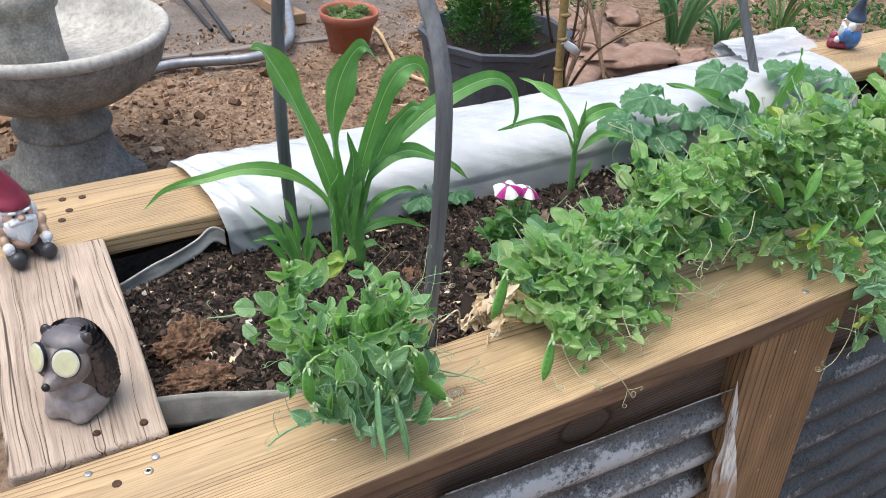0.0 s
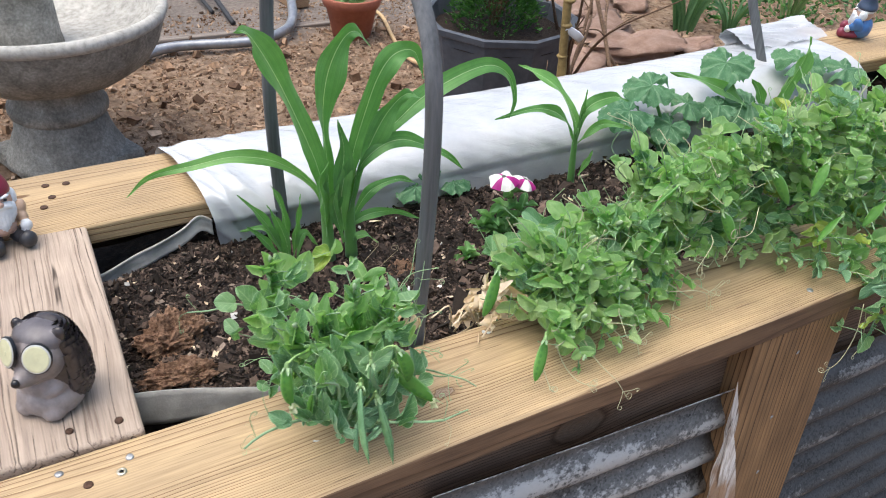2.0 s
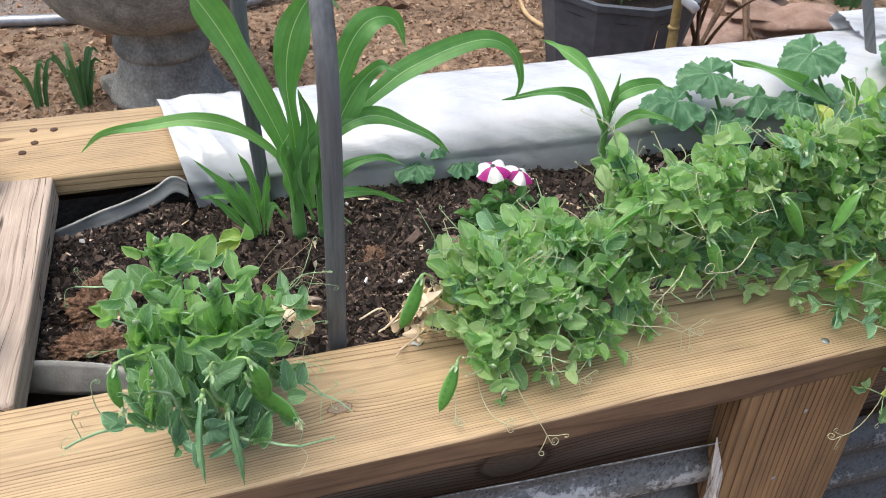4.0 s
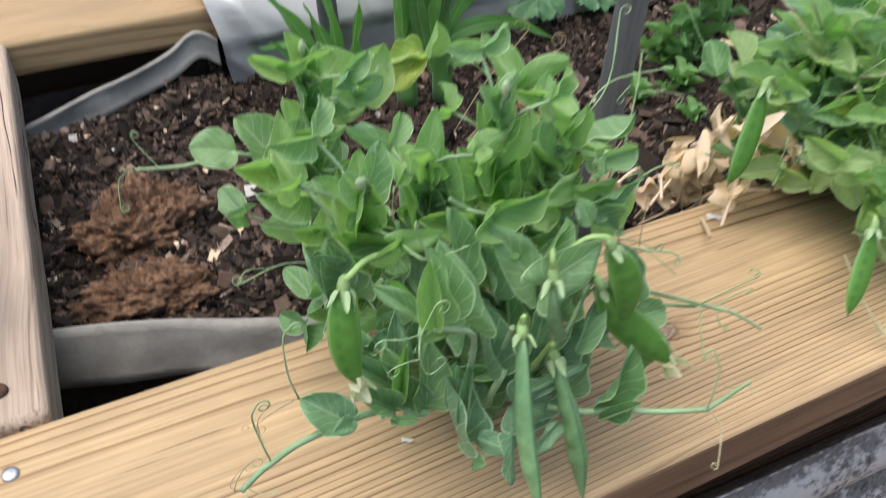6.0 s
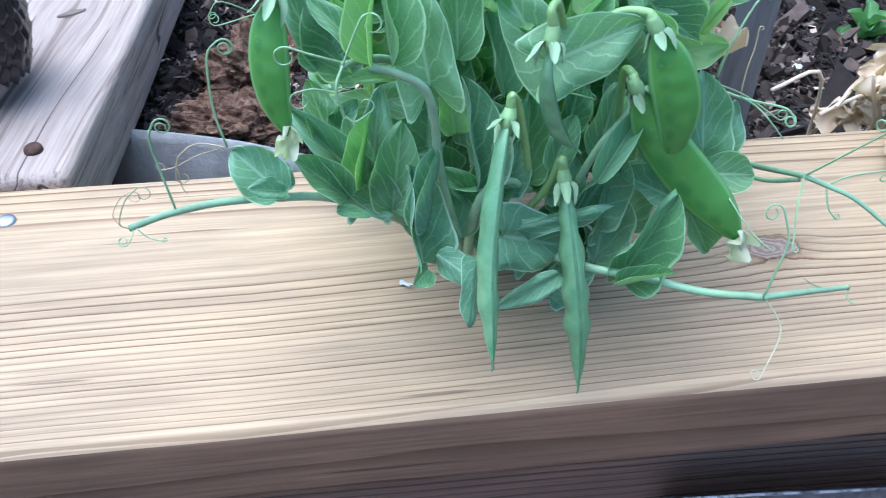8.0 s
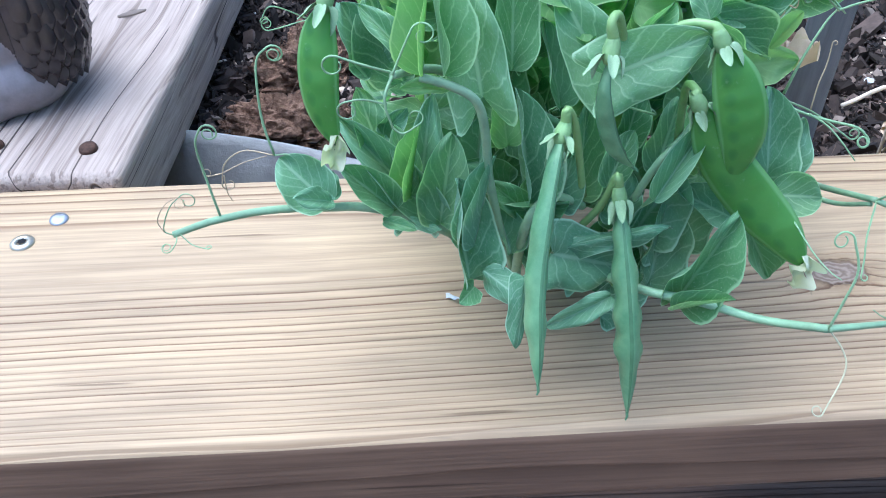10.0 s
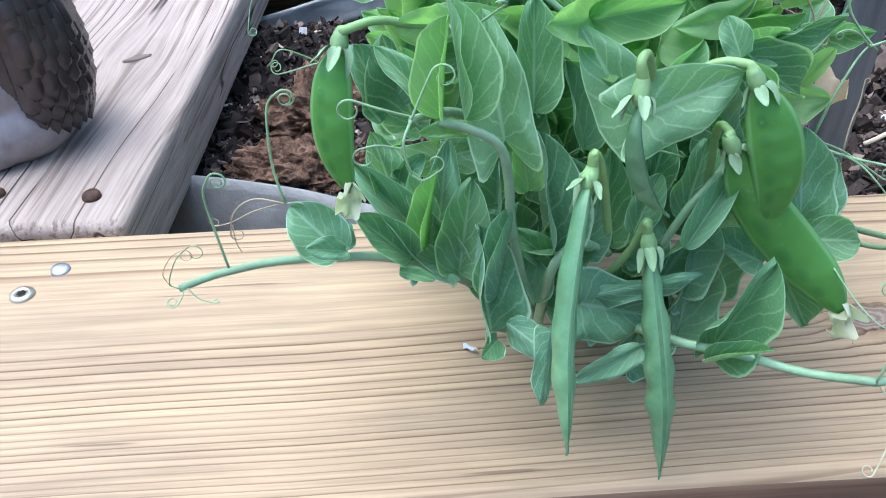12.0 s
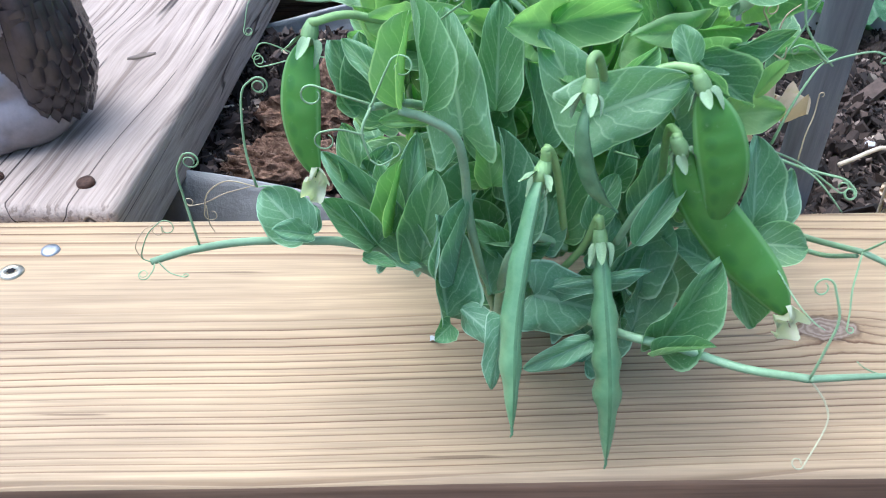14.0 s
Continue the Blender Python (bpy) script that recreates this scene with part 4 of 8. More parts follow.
leaf(hero, (0.2189, 0.038, 0.8122), (0.2247, 0.044, 0.8331), 0.0148, (0, -0.85, 0.5), PEA, 0)
leaf(hero, (0.2104, 0.044, 0.8193), (0.2143, 0.048, 0.8349), 0.0099, (0, -0.85, 0.5), PEA_DEEP, 2)
leaf(hero, (0.1754, 0.044, 0.8198), (0.1736, 0.048, 0.8345), 0.0099, (0, -0.85, 0.5), PEA_YOUNG, 0)
leaf(hero, (0.1814, 0.072, 0.8665), (0.1978, 0.07, 0.8611), 0.0101, (0, -0.6, 0.8), PEA_YOUNG, 0)
leaf(hero, (0.211, 0.054, 0.8574), (0.2238, 0.052, 0.8531), 0.0126, (0, -0.7, 0.7), PEA_YOUNG, 2)
leaf(hero, (0.182, 0.042, 0.7984), (0.1892, 0.047, 0.8177), 0.0103, (0, -0.85, 0.5), PEA_BLUE, 0)
leaf(hero, (0.2082, 0.036, 0.7961), (0.2114, 0.04, 0.8119), 0.0119, (0, -0.85, 0.5), PEA_BLUE, 2)
leaf(hero, (0.2309, 0.042, 0.7797), (0.2361, 0.044, 0.8005), 0.0142, (0, -0.85, 0.5), PEA_BLUE, 0)
leaf(hero, (0.1856, 0.026, 0.7847), (0.1803, 0.032, 0.7995), 0.0102, (0, -0.85, 0.5), PEA_BLUE, 1)
leaf(hero, (0.1747, 0.022, 0.797), (0.1707, 0.028, 0.8109), 0.0084, (0.4, -0.8, 0.3), PEA_BLUE, 3)
# crowded leaves round the stems' foot and behind the front ones
rl = random.Random(77)
for k in range(30):
    p = Vector((rl.uniform(0.168, 0.228), rl.uniform(0.035, 0.085), rl.uniform(0.754, 0.800)))
    d = Vector((rl.uniform(-0.7, 0.7), rl.uniform(-0.7, 0.2), rl.uniform(0.2, 0.9))).normalized()
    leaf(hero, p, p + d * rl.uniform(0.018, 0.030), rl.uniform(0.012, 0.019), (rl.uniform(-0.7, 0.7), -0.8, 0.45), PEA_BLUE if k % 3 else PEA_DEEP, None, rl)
for k in range(34):
    p = Vector((rl.uniform(0.135, 0.255), rl.uniform(0.055, 0.095), rl.uniform(0.785, 0.845)))
    d = Vector((rl.uniform(-0.45, 0.45), rl.uniform(-0.3, 0.2), rl.uniform(0.6, 1.0))).normalized()
    leaf(hero, p, p + d * rl.uniform(0.020, 0.032), rl.uniform(0.011, 0.018), (rl.uniform(-0.5, 0.5), -0.85, 0.4), (PEA_BLUE, PEA, PEA_DEEP)[k % 3], None, rl)
# hanging pods
pod(hero, [(0.1853, 0.014, 0.8414), (0.1833, 0.01, 0.8373), (0.1793, 0, 0.8223), (0.1774, -0.008, 0.8086), (0.1774, -0.015, 0.7956), (0.1777, -0.02, 0.786)], 0.0080, 0.0050, (0.25, -1, 0), [(0.1952, 0.026, 0.8139), (0.1901, 0.02, 0.8398), (0.1866, 0.016, 0.8484)])
pod(hero, [(0.203, 0.016, 0.8187), (0.2034, 0.01, 0.8103), (0.2047, 0.001, 0.7939), (0.2055, -0.005, 0.7793), (0.206, -0.011, 0.7621)], 0.0092, 0.0072, (0.1, -1, 0), [(0.1907, 0.026, 0.7967), (0.1995, 0.022, 0.8129), (0.2019, 0.018, 0.826)])
pod(hero, [(0.1279, 0.032, 0.8706), (0.1261, 0.029, 0.8645), (0.1251, 0.026, 0.8552), (0.1255, 0.024, 0.8458), (0.1276, 0.023, 0.8368)], 0.0098, 0.0040, (1, -0.2, 0.2), [(0.149, 0.044, 0.8694), (0.1381, 0.038, 0.8746), (0.1302, 0.033, 0.8748)], flower=True)
pod(hero, [(0.1953, 0.014, 0.8634), (0.1938, 0.01, 0.8558), (0.1957, 0.01, 0.8457), (0.1995, 0.011, 0.8376), (0.2046, 0.012, 0.8323)], 0.0052, 0.0026, (0.75, -0.6, 0.2), [(0.2015, 0.026, 0.8605), (0.1978, 0.02, 0.8707), (0.1952, 0.016, 0.8713)])
pod(hero, [(0.2247, 0.021, 0.8611), (0.2295, 0.018, 0.8502), (0.2324, 0.016, 0.8382), (0.2326, 0.016, 0.8246)], 0.0121, 0.0044, (1, -0.1, 0), [(0.1992, 0.026, 0.8534), (0.2141, 0.026, 0.8643), (0.2216, 0.023, 0.8659)])
pod(hero, [(0.2212, 0.019, 0.8453), (0.2282, 0.018, 0.8319), (0.2403, 0.016, 0.8166), (0.2486, 0.012, 0.808), (0.2553, 0.009, 0.7991)], 0.0129, 0.0046, (0.8, 0, 0.5), [(0.2217, 0.032, 0.8267), (0.2191, 0.026, 0.8473), (0.2199, 0.02, 0.8496)], flower=True)
# vines along the plank and their tendrils
def vine(points, r0=0.0015, r1=0.0009):
    pts = spline(points, 30)
    part("stem", tube_bm(pts, [r0 + (r1 - r0) * i / 29 for i in range(30)], 8), M["stem"], hero, smooth=True)


vine([(0.1585, 0.0360, 0.7940), (0.1495, 0.0310, 0.8030), (0.1405, 0.0290, 0.8090), (0.1315, 0.0280, 0.8120), (0.1235, 0.0270, 0.8130), (0.1165, 0.0260, 0.8140), (0.1045, 0.0240, 0.8150), (0.0945, 0.0200, 0.8160), (0.0895, 0.0180, 0.8160), (0.0825, 0.0140, 0.8160)], 0.0016, 0.0010)
tendril(hero, [(0.1095, 0.0320, 0.8280), (0.1075, 0.0340, 0.8380), (0.1075, 0.0360, 0.8490), (0.1085, 0.0370, 0.8550), (0.1115, 0.0370, 0.8580)], 0.0008, 0.0024, 1.6, (1, 0, -0.3))
tendril(hero, [(0.0945, 0.0200, 0.8160), (0.0925, 0.0220, 0.8280), (0.0915, 0.0230, 0.8380), (0.0935, 0.0230, 0.8430)], 0.0008, 0.0024, 1.5, (1, 0, 0))
tendril(hero, [(0.1165, 0.0320, 0.8250), (0.1135, 0.0320, 0.8280), (0.1095, 0.0320, 0.8280)], 0.0009, 0, 0, (1, 0, 0))
tendril(hero, [(0.1095, 0.0320, 0.8280), (0.1015, 0.0320, 0.8300), (0.0955, 0.0320, 0.8260), (0.0935, 0.0320, 0.8190)], 0.0005, 0.002, 0.8, (1, 0, 0), M["dry_tendril"])
tendril(hero, [(0.1075, 0.0320, 0.8280), (0.1005, 0.0320, 0.8260), (0.0945, 0.0320, 0.8230), (0.0905, 0.0320, 0.8220)], 0.0004, 0.0015, 1.2, (0, 0, 1), M["dry_tendril"])
tendril(hero, [(0.0945, 0.0320, 0.8220), (0.0945, 0.0320, 0.8160), (0.0955, 0.0320, 0.8130)], 0.0004, 0, 0, (1, 0, 0), M["dry_tendril"])
tendril(hero, [(0.0825, 0.0140, 0.8160), (0.0805, 0.0140, 0.8180), (0.0835, 0.0140, 0.8250), (0.0875, 0.0140, 0.8290)], 0.0004, 0.0022, 1.0, (1, 0, 0))
tendril(hero, [(0.0805, 0.0140, 0.8170), (0.0795, 0.0140, 0.8210), (0.0825, 0.0140, 0.8260), (0.0855, 0.0140, 0.8280)], 0.0003, 0.0018, 1.2, (1, 0, 0), M["dry_tendril"])
tendril(hero, [(0.0835, 0.0140, 0.8160), (0.0835, 0.0120, 0.8150), (0.0825, 0.0100, 0.8140)], 0.0004, 0.0015, 1.6, (-1, 0, 0))
tendril(hero, [(0.0845, 0.0140, 0.8160), (0.0875, 0.0120, 0.8140), (0.0915, 0.0100, 0.8140)], 0.0004, 0.001, 1.2, (1, 0, 0))
vine([(0.1645, 0.036, 0.844), (0.156, 0.030, 0.853), (0.150, 0.020, 0.859), (0.144, 0.010, 0.863)], 0.0014, 0.0009)
tendril(hero, [(0.144, 0.010, 0.863), (0.1465, 0.010, 0.869), (0.149, 0.010, 0.8745)], 0.0007, 0.0028, 1.1, (1, 0, -0.2))
tendril(hero, [(0.146, 0.012, 0.862), (0.138, 0.008, 0.867), (0.132, 0.008, 0.8695)], 0.0008, 0.0030, 0.9, (0, 0, -1))
tendril(hero, [(0.144, 0.010, 0.863), (0.142, 0.006, 0.859), (0.1435, 0.005, 0.852)], 0.0010, 0.0, 0)
tendril(hero, [(0.1425, 0.006, 0.858), (0.137, 0.005, 0.860), (0.133, 0.005, 0.8595)], 0.0007, 0.0028, 0.9, (0, 0, -1))
tendril(hero, [(0.1435, 0.005, 0.852), (0.146, 0.005, 0.8505), (0.150, 0.005, 0.853)], 0.0006, 0.002, 0.8, (0, 0, 1))
vine([(0.190, 0.035, 0.785), (0.209, 0.008, 0.794), (0.224, 0.001, 0.7945), (0.2388, -0.0077, 0.7950), (0.2514, -0.0183, 0.8013)], 0.0014, 0.0011)
vine([(0.2514, -0.0183, 0.8013), (0.2655, -0.0155, 0.7990), (0.2801, -0.0123, 0.7961)], 0.0010, 0.0007)
tendril(hero, [(0.2514, -0.0183, 0.8013), (0.2535, -0.0170, 0.8100), (0.2555, -0.0150, 0.8180), (0.2535, -0.0120, 0.8260)], 0.0008, 0.0026, 1.1, (-1, 0, 0))
tendril(hero, [(0.2514, -0.0183, 0.8013), (0.2555, -0.0210, 0.7960), (0.2555, -0.0250, 0.7920), (0.2475, -0.0340, 0.7870)], 0.0006, 0.0016, 1.0, (-1, 0, 0), M["pale_tendril"])
tendril(hero, [(0.2755, -0.0130, 0.7960), (0.2695, -0.0120, 0.7980), (0.2665, -0.0110, 0.8000)], 0.0006, 0, 0, (1, 0, 0))
tendril(hero, [(0.2801, -0.0123, 0.7961), (0.2795, -0.0140, 0.7940), (0.2795, -0.0160, 0.7940)], 0.0005, 0.0008, 0.8, (1, 0, 0))
vine([(0.262, 0.055, 0.798), (0.268, 0.050, 0.799), (0.2740, 0.0422, 0.8005), (0.2778, 0.0205, 0.8115)], 0.0012, 0.0009)
vine([(0.262, 0.058, 0.794), (0.2735, 0.0370, 0.7990), (0.2775, 0.0220, 0.8090)], 0.0009, 0.0007)
tendril(hero, [(0.2778, 0.0205, 0.8115), (0.2835, 0.0130, 0.8240), (0.2875, 0.0060, 0.8348)], 0.0008, 0.0022, 1.4, (0, 0, 1))
vine([(0.2778, 0.0205, 0.8115), (0.2835, 0.0170, 0.8100), (0.2905, 0.0120, 0.8080), (0.2985, 0.0040, 0.8030)], 0.0009, 0.0006)
tendril(hero, [(0.2835, 0.0170, 0.8100), (0.2905, 0.0180, 0.8120), (0.3015, 0.0180, 0.8130)], 0.0007, 0.002, 1.2, (0, 0, -1))
tendril(hero, [(0.2778, 0.0205, 0.8115), (0.2745, 0.0140, 0.8040), (0.2735, 0.0100, 0.7990), (0.2725, 0.0070, 0.7950)], 0.0007, 0.0012, 0.8, (1, 0, 0))
tendril(hero, [(0.2835, 0.0170, 0.8100), (0.2835, 0.0130, 0.8050), (0.2855, 0.0110, 0.8020)], 0.0006, 0.0010, 1.4, (1, 0, 0))
vine([(0.1504, 0.014, 0.8601), (0.1576, 0.012, 0.8586), (0.1637, 0.012, 0.854), (0.1661, 0.014, 0.8437), (0.1676, 0.018, 0.8274), (0.1716, 0.022, 0.8053), (0.1781, 0.037, 0.7754)], 0.0011, 0.0013)
vine([(0.1857, 0.032, 0.793), (0.1819, 0.028, 0.8127), (0.1843, 0.022, 0.8299), (0.1853, 0.02, 0.8398)], 0.0014, 0.0011)
vine([(0.1789, 0.042, 0.7611), (0.1774, 0.024, 0.7953), (0.1794, 0.018, 0.8142), (0.1866, 0.022, 0.8169), (0.1959, 0.028, 0.8085)], 0.0016, 0.0012)
vine([(0.2098, 0.026, 0.8117), (0.2141, 0.024, 0.8245), (0.2204, 0.028, 0.8292), (0.2261, 0.032, 0.8339)], 0.0011, 0.001)
vine([(0.1805, 0.062, 0.8692), (0.1877, 0.06, 0.8634), (0.1932, 0.058, 0.8605)], 0.001, 0.0008)
tendril(hero, [(0.2614, 0.058, 0.825), (0.2654, 0.06, 0.8363), (0.2714, 0.064, 0.8453), (0.2751, 0.066, 0.8484)], 0.0011, 0, 0, (1, 0, 0))
tendril(hero, [(0.2749, 0.066, 0.8476), (0.2811, 0.066, 0.8497), (0.2871, 0.064, 0.8519), (0.2916, 0.064, 0.8508)], 0.0009, 0.0014, 1.2, (0, 0, -1))
tendril(hero, [(0.2753, 0.066, 0.8476), (0.2685, 0.062, 0.8537), (0.264, 0.06, 0.8559), (0.2619, 0.06, 0.8553)], 0.0008, 0.0012, 1.3, (0, 0, -1))
tendril(hero, [(0.2668, 0.072, 0.8661), (0.2684, 0.07, 0.8578), (0.2726, 0.068, 0.8516), (0.2776, 0.066, 0.8465)], 0.0011, 0, 0, (1, 0, 0))
tendril(hero, [(0.2615, 0.054, 0.8228), (0.2681, 0.052, 0.8207), (0.2735, 0.048, 0.8207), (0.2795, 0.044, 0.8207), (0.2822, 0.042, 0.8186)], 0.0011, 0.0021, 1.2, (-1, 0, 0))
tendril(hero, [(0.268, 0.052, 0.8211), (0.2721, 0.048, 0.8195), (0.2745, 0.042, 0.8177), (0.2784, 0.038, 0.8131)], 0.0009, 0, 0, (1, 0, 0))
tendril(hero, [(0.268, 0.052, 0.8225), (0.2691, 0.054, 0.83), (0.271, 0.056, 0.8355), (0.2719, 0.058, 0.8413)], 0.0006, 0.0008, 0.8, (1, 0, 0), M["dry_tendril"])
tendril(hero, [(0.2459, 0.062, 0.849), (0.2543, 0.066, 0.8496), (0.2601, 0.07, 0.8535), (0.2623, 0.072, 0.8597), (0.267, 0.074, 0.8626)], 0.0008, 0, 0, (1, 0, 0), M["dry_tendril"])
tendril(hero, [(0.2478, 0.062, 0.8511), (0.2558, 0.066, 0.8521), (0.2629, 0.068, 0.848), (0.2632, 0.068, 0.8519)], 0.0007, 0, 0, (1, 0, 0), M["dry_tendril"])
tendril(hero, [(0.2564, 0.066, 0.8521), (0.2572, 0.066, 0.8559), (0.2552, 0.066, 0.8604), (0.2533, 0.066, 0.8634)], 0.0007, 0.0022, 1.3, (1, 0, 0), M["dry_tendril"])
tendril(hero, [(0.2509, 0.012, 0.8122), (0.2545, 0.004, 0.8075), (0.2572, -0.002, 0.8058), (0.2597, -0.004, 0.8046)], 0.0006, 0, 0, (1, 0, 0))
tendril(hero, [(0.2549, 0.008, 0.7991), (0.257, 0.006, 0.7946), (0.258, 0.004, 0.7918)], 0.0004, 0, 0, (1, 0, 0), M["dry_tendril"])
# shoots rising behind, out of the soil
rg = random.Random(43)
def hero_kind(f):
    # Paler young tips, deeper lower leaves: partly growth, partly painted lit crown and shade.
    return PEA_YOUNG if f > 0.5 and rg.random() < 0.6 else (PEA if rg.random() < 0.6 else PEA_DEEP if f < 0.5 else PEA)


for k, pts in enumerate([
        [(0.19, 0.165, 0.70), (0.185, 0.12, 0.77), (0.182, 0.085, 0.83), (0.175, 0.07, 0.885)],
        [(0.20, 0.16, 0.70), (0.205, 0.115, 0.77), (0.208, 0.085, 0.84), (0.205, 0.07, 0.90)],
        [(0.215, 0.165, 0.70), (0.225, 0.12, 0.77), (0.232, 0.09, 0.83), (0.232, 0.065, 0.882)],
        [(0.18, 0.17, 0.70), (0.165, 0.12, 0.76), (0.152, 0.085, 0.82), (0.150, 0.065, 0.882)],
        [(0.17, 0.18, 0.70), (0.165, 0.18, 0.76), (0.165, 0.176, 0.82), (0.166, 0.172, 0.873)],
        [(0.23, 0.165, 0.70), (0.240, 0.13, 0.76), (0.246, 0.10, 0.81), (0.246, 0.085, 0.855)],
        [(0.19, 0.16, 0.70), (0.175, 0.10, 0.76), (0.158, 0.06, 0.79), (0.14, 0.05, 0.80)],
        [(0.21, 0.155, 0.70), (0.215, 0.10, 0.77), (0.222, 0.06, 0.80), (0.232, 0.045, 0.81)]]):
    grow(hero, pts, rg, 11 if k < 6 else 2, 0.0262, hero_kind, 0.0015, 1 if k < 6 else 0, 0.40 if k < 6 else 0.6, 0.2 if k < 6 else 0.0, 2.4, (0, -1.0, 0.25), 0.76, 0.5)
# the branch that reaches left over the soil, and the yellowing one to the right
vine([(0.166, 0.176, 0.80), (0.150, 0.180, 0.818), (0.132, 0.186, 0.826), (0.110, 0.19, 0.823), (0.088, 0.195, 0.824)], 0.0013, 0.0007)
leaf(hero, (0.133, 0.186, 0.826), (0.113, 0.187, 0.834), 0.0212, (0.1, -0.5, 0.85), PEA, 1)
leaf(hero, (0.150, 0.182, 0.820), (0.137, 0.190, 0.842), 0.0224, (0.1, -0.7, 0.7), PEA, 0)
leaf(hero, (0.152, 0.180, 0.818), (0.160, 0.170, 0.845), 0.0224, (0.1, -0.8, 0.5), PEA, 1)
tendril(hero, [(0.088, 0.195, 0.824), (0.08, 0.192, 0.823), (0.077, 0.185, 0.812)], 0.0006, 0.002, 1.5, (1, 0, 0))
tendril(hero, [(0.098, 0.193, 0.824), (0.092, 0.198, 0.834), (0.090, 0.2, 0.838)], 0.0005, 0.002, 1.5, (1, 0, 0))
tendril(hero, [(0.150, 0.075, 0.835), (0.125, 0.08, 0.845), (0.105, 0.08, 0.842)], 0.0006, 0.002, 1.1, (0, 0.4, 1))
tendril(hero, [(0.118, 0.08, 0.845), (0.108, 0.075, 0.852), (0.104, 0.075, 0.848)], 0.0005, 0.0015, 1.0, (0, 0.4, -1))
vine([(0.170, 0.175, 0.82), (0.19, 0.185, 0.838), (0.215, 0.195, 0.848), (0.238, 0.20, 0.848)], 0.0013, 0.0008)
leaf(hero, (0.188, 0.184, 0.838), (0.180, 0.196, 0.866), 0.0260, (0.1, -0.8, 0.5), PEA_YOUNG, 0)
leaf(hero, (0.195, 0.186, 0.840), (0.213, 0.192, 0.862), 0.0236, (0.1, -0.8, 0.5), PEA_YOUNG, 2)
leaf(hero, (0.236, 0.20, 0.848), (0.214, 0.19, 0.838), 0.0165, (0, -0.3, 0.9), PEA_YELLOW, 1)
leaf(hero, (0.238, 0.20, 0.848), (0.218, 0.198, 0.850), 0.0153, (0, -0.3, 0.9), PEA_YELLOW, 0)
leaf(hero, (0.238, 0.20, 0.848), (0.243, 0.195, 0.866), 0.0130, (0.4, -0.8, 0.3), PEA_YOUNG, 3)
for dx, dz in ((0.0, 0.0), (0.012, 0.012), (-0.01, 0.018), (0.02, -0.01)):
    tendril(hero, [(0.245 + dx * 0.4, 0.17, 0.80 + dz), (0.265 + dx, 0.165, 0.828 + dz), (0.283 + dx, 0.16, 0.835 + dz * 2)], 0.0006, 0.004, 1.4, (0.2, 0, 1 if dz > 0 else -1), M["dry_tendril"])
tendril(hero, [(0.250, 0.07, 0.83), (0.268, 0.075, 0.85), (0.284, 0.09, 0.872), (0.292, 0.10, 0.885)], 0.0009, 0.0, 0)
tendril(hero, [(0.284, 0.09, 0.872), (0.292, 0.085, 0.874), (0.305, 0.085, 0.869)], 0.0007, 0.0025, 1.2, (0, 0, -1))
tendril(hero, [(0.284, 0.09, 0.872), (0.276, 0.085, 0.88), (0.271, 0.085, 0.876)], 0.0006, 0.002, 1.2, (0, 0, -1))
tendril(hero, [(0.262, 0.06, 0.822), (0.275, 0.062, 0.815), (0.288, 0.06, 0.806)], 0.0008, 0.002, 1.1, (1, 0, 0.3))
leaf(hero, (0.262, 0.085, 0.82), (0.285, 0.09, 0.815), 0.0189, (0, -0.5, 0.85), PEA_DRY, 4)
leaf(hero, (0.28, 0.15, 0.775), (0.298, 0.14, 0.80), 0.0189, (0, -0.5, 0.85), PEA_DRY, 2)
for at, to in (((0.243, 0.060, 0.866), (0.5, -0.3, 0.9)), ((0.205, 0.068, 0.902), (-0.3, -0.4, 1)), ((0.166, 0.172, 0.876), (-0.2, -0.3, 1)), ((0.150, 0.063, 0.884), (-0.6, -0.4, 0.6))):
    bud(hero, at, to, 0.0085)

# ---- fittings of the bed ----
def nail_thing(name, label, at, r, mat, socket=False, washer=False, h=0.0016):
    prof = [(0, h), (r * 0.55, h), (r * 0.92, h * 0.75), (r, h * 0.3), (r, -0.001)]
    if socket:
        prof = [(0, -0.001), (r * 0.36, -0.0008), (r * 0.44, h), (r * 0.62, h * 1.1), (r * 0.93, h * 0.8), (r, 0.0002), (r, -0.001)]
    n = thing(name, label, name.split("_")[0], at, "fasteners in the timber")
    part("head", lathe_bm(prof, 20), mat, n, smooth=True)
    if socket:
        bm = bmesh.new()
        pts = [bm.verts.new((r * (0.42 if k % 2 else 0.3) * math.cos(k * math.pi / 6), r * (0.42 if k % 2 else 0.3) * math.sin(k * math.pi / 6), h * 0.9)) for k in range(12)]
        bm.faces.new(pts)
        part("recess", bm, M["black"], n, "dark star-shaped drive recess")
    return n


nail_thing("screw", "yellow zinc star-drive deck screw in the pine plank", pose(0.0, 0.102, TOP), 0.0048, M["brass_zinc"], True)
nail_thing("nail", "galvanised nail head in the pine plank", pose(0.010, 0.116, TOP, 6, 4, 0), 0.0038, M["zinc"])
nail_thing("nail", "rusty nail head in the pine plank", pose(-0.028, 0.100, TOP, 0, 6, 0), 0.0044, M["rust"])
nail_thing("nail", "galvanised nail head in the pine plank", pose(-0.048, 0.123, TOP, -5, 0, 0), 0.0038, M["zinc"])
nail_thing("nail", "rusty nail standing proud of the weathered board", pose(0.011, 0.160, TOP + 0.005, 8, -6, 0), 0.0040, M["rust"], h=0.0018)
nail_thing("nail", "rusty nail standing proud of the weathered board", pose(-0.031, 0.166, TOP + 0.005, -4, 6, 0), 0.0036, M["rust"], h=0.0018)
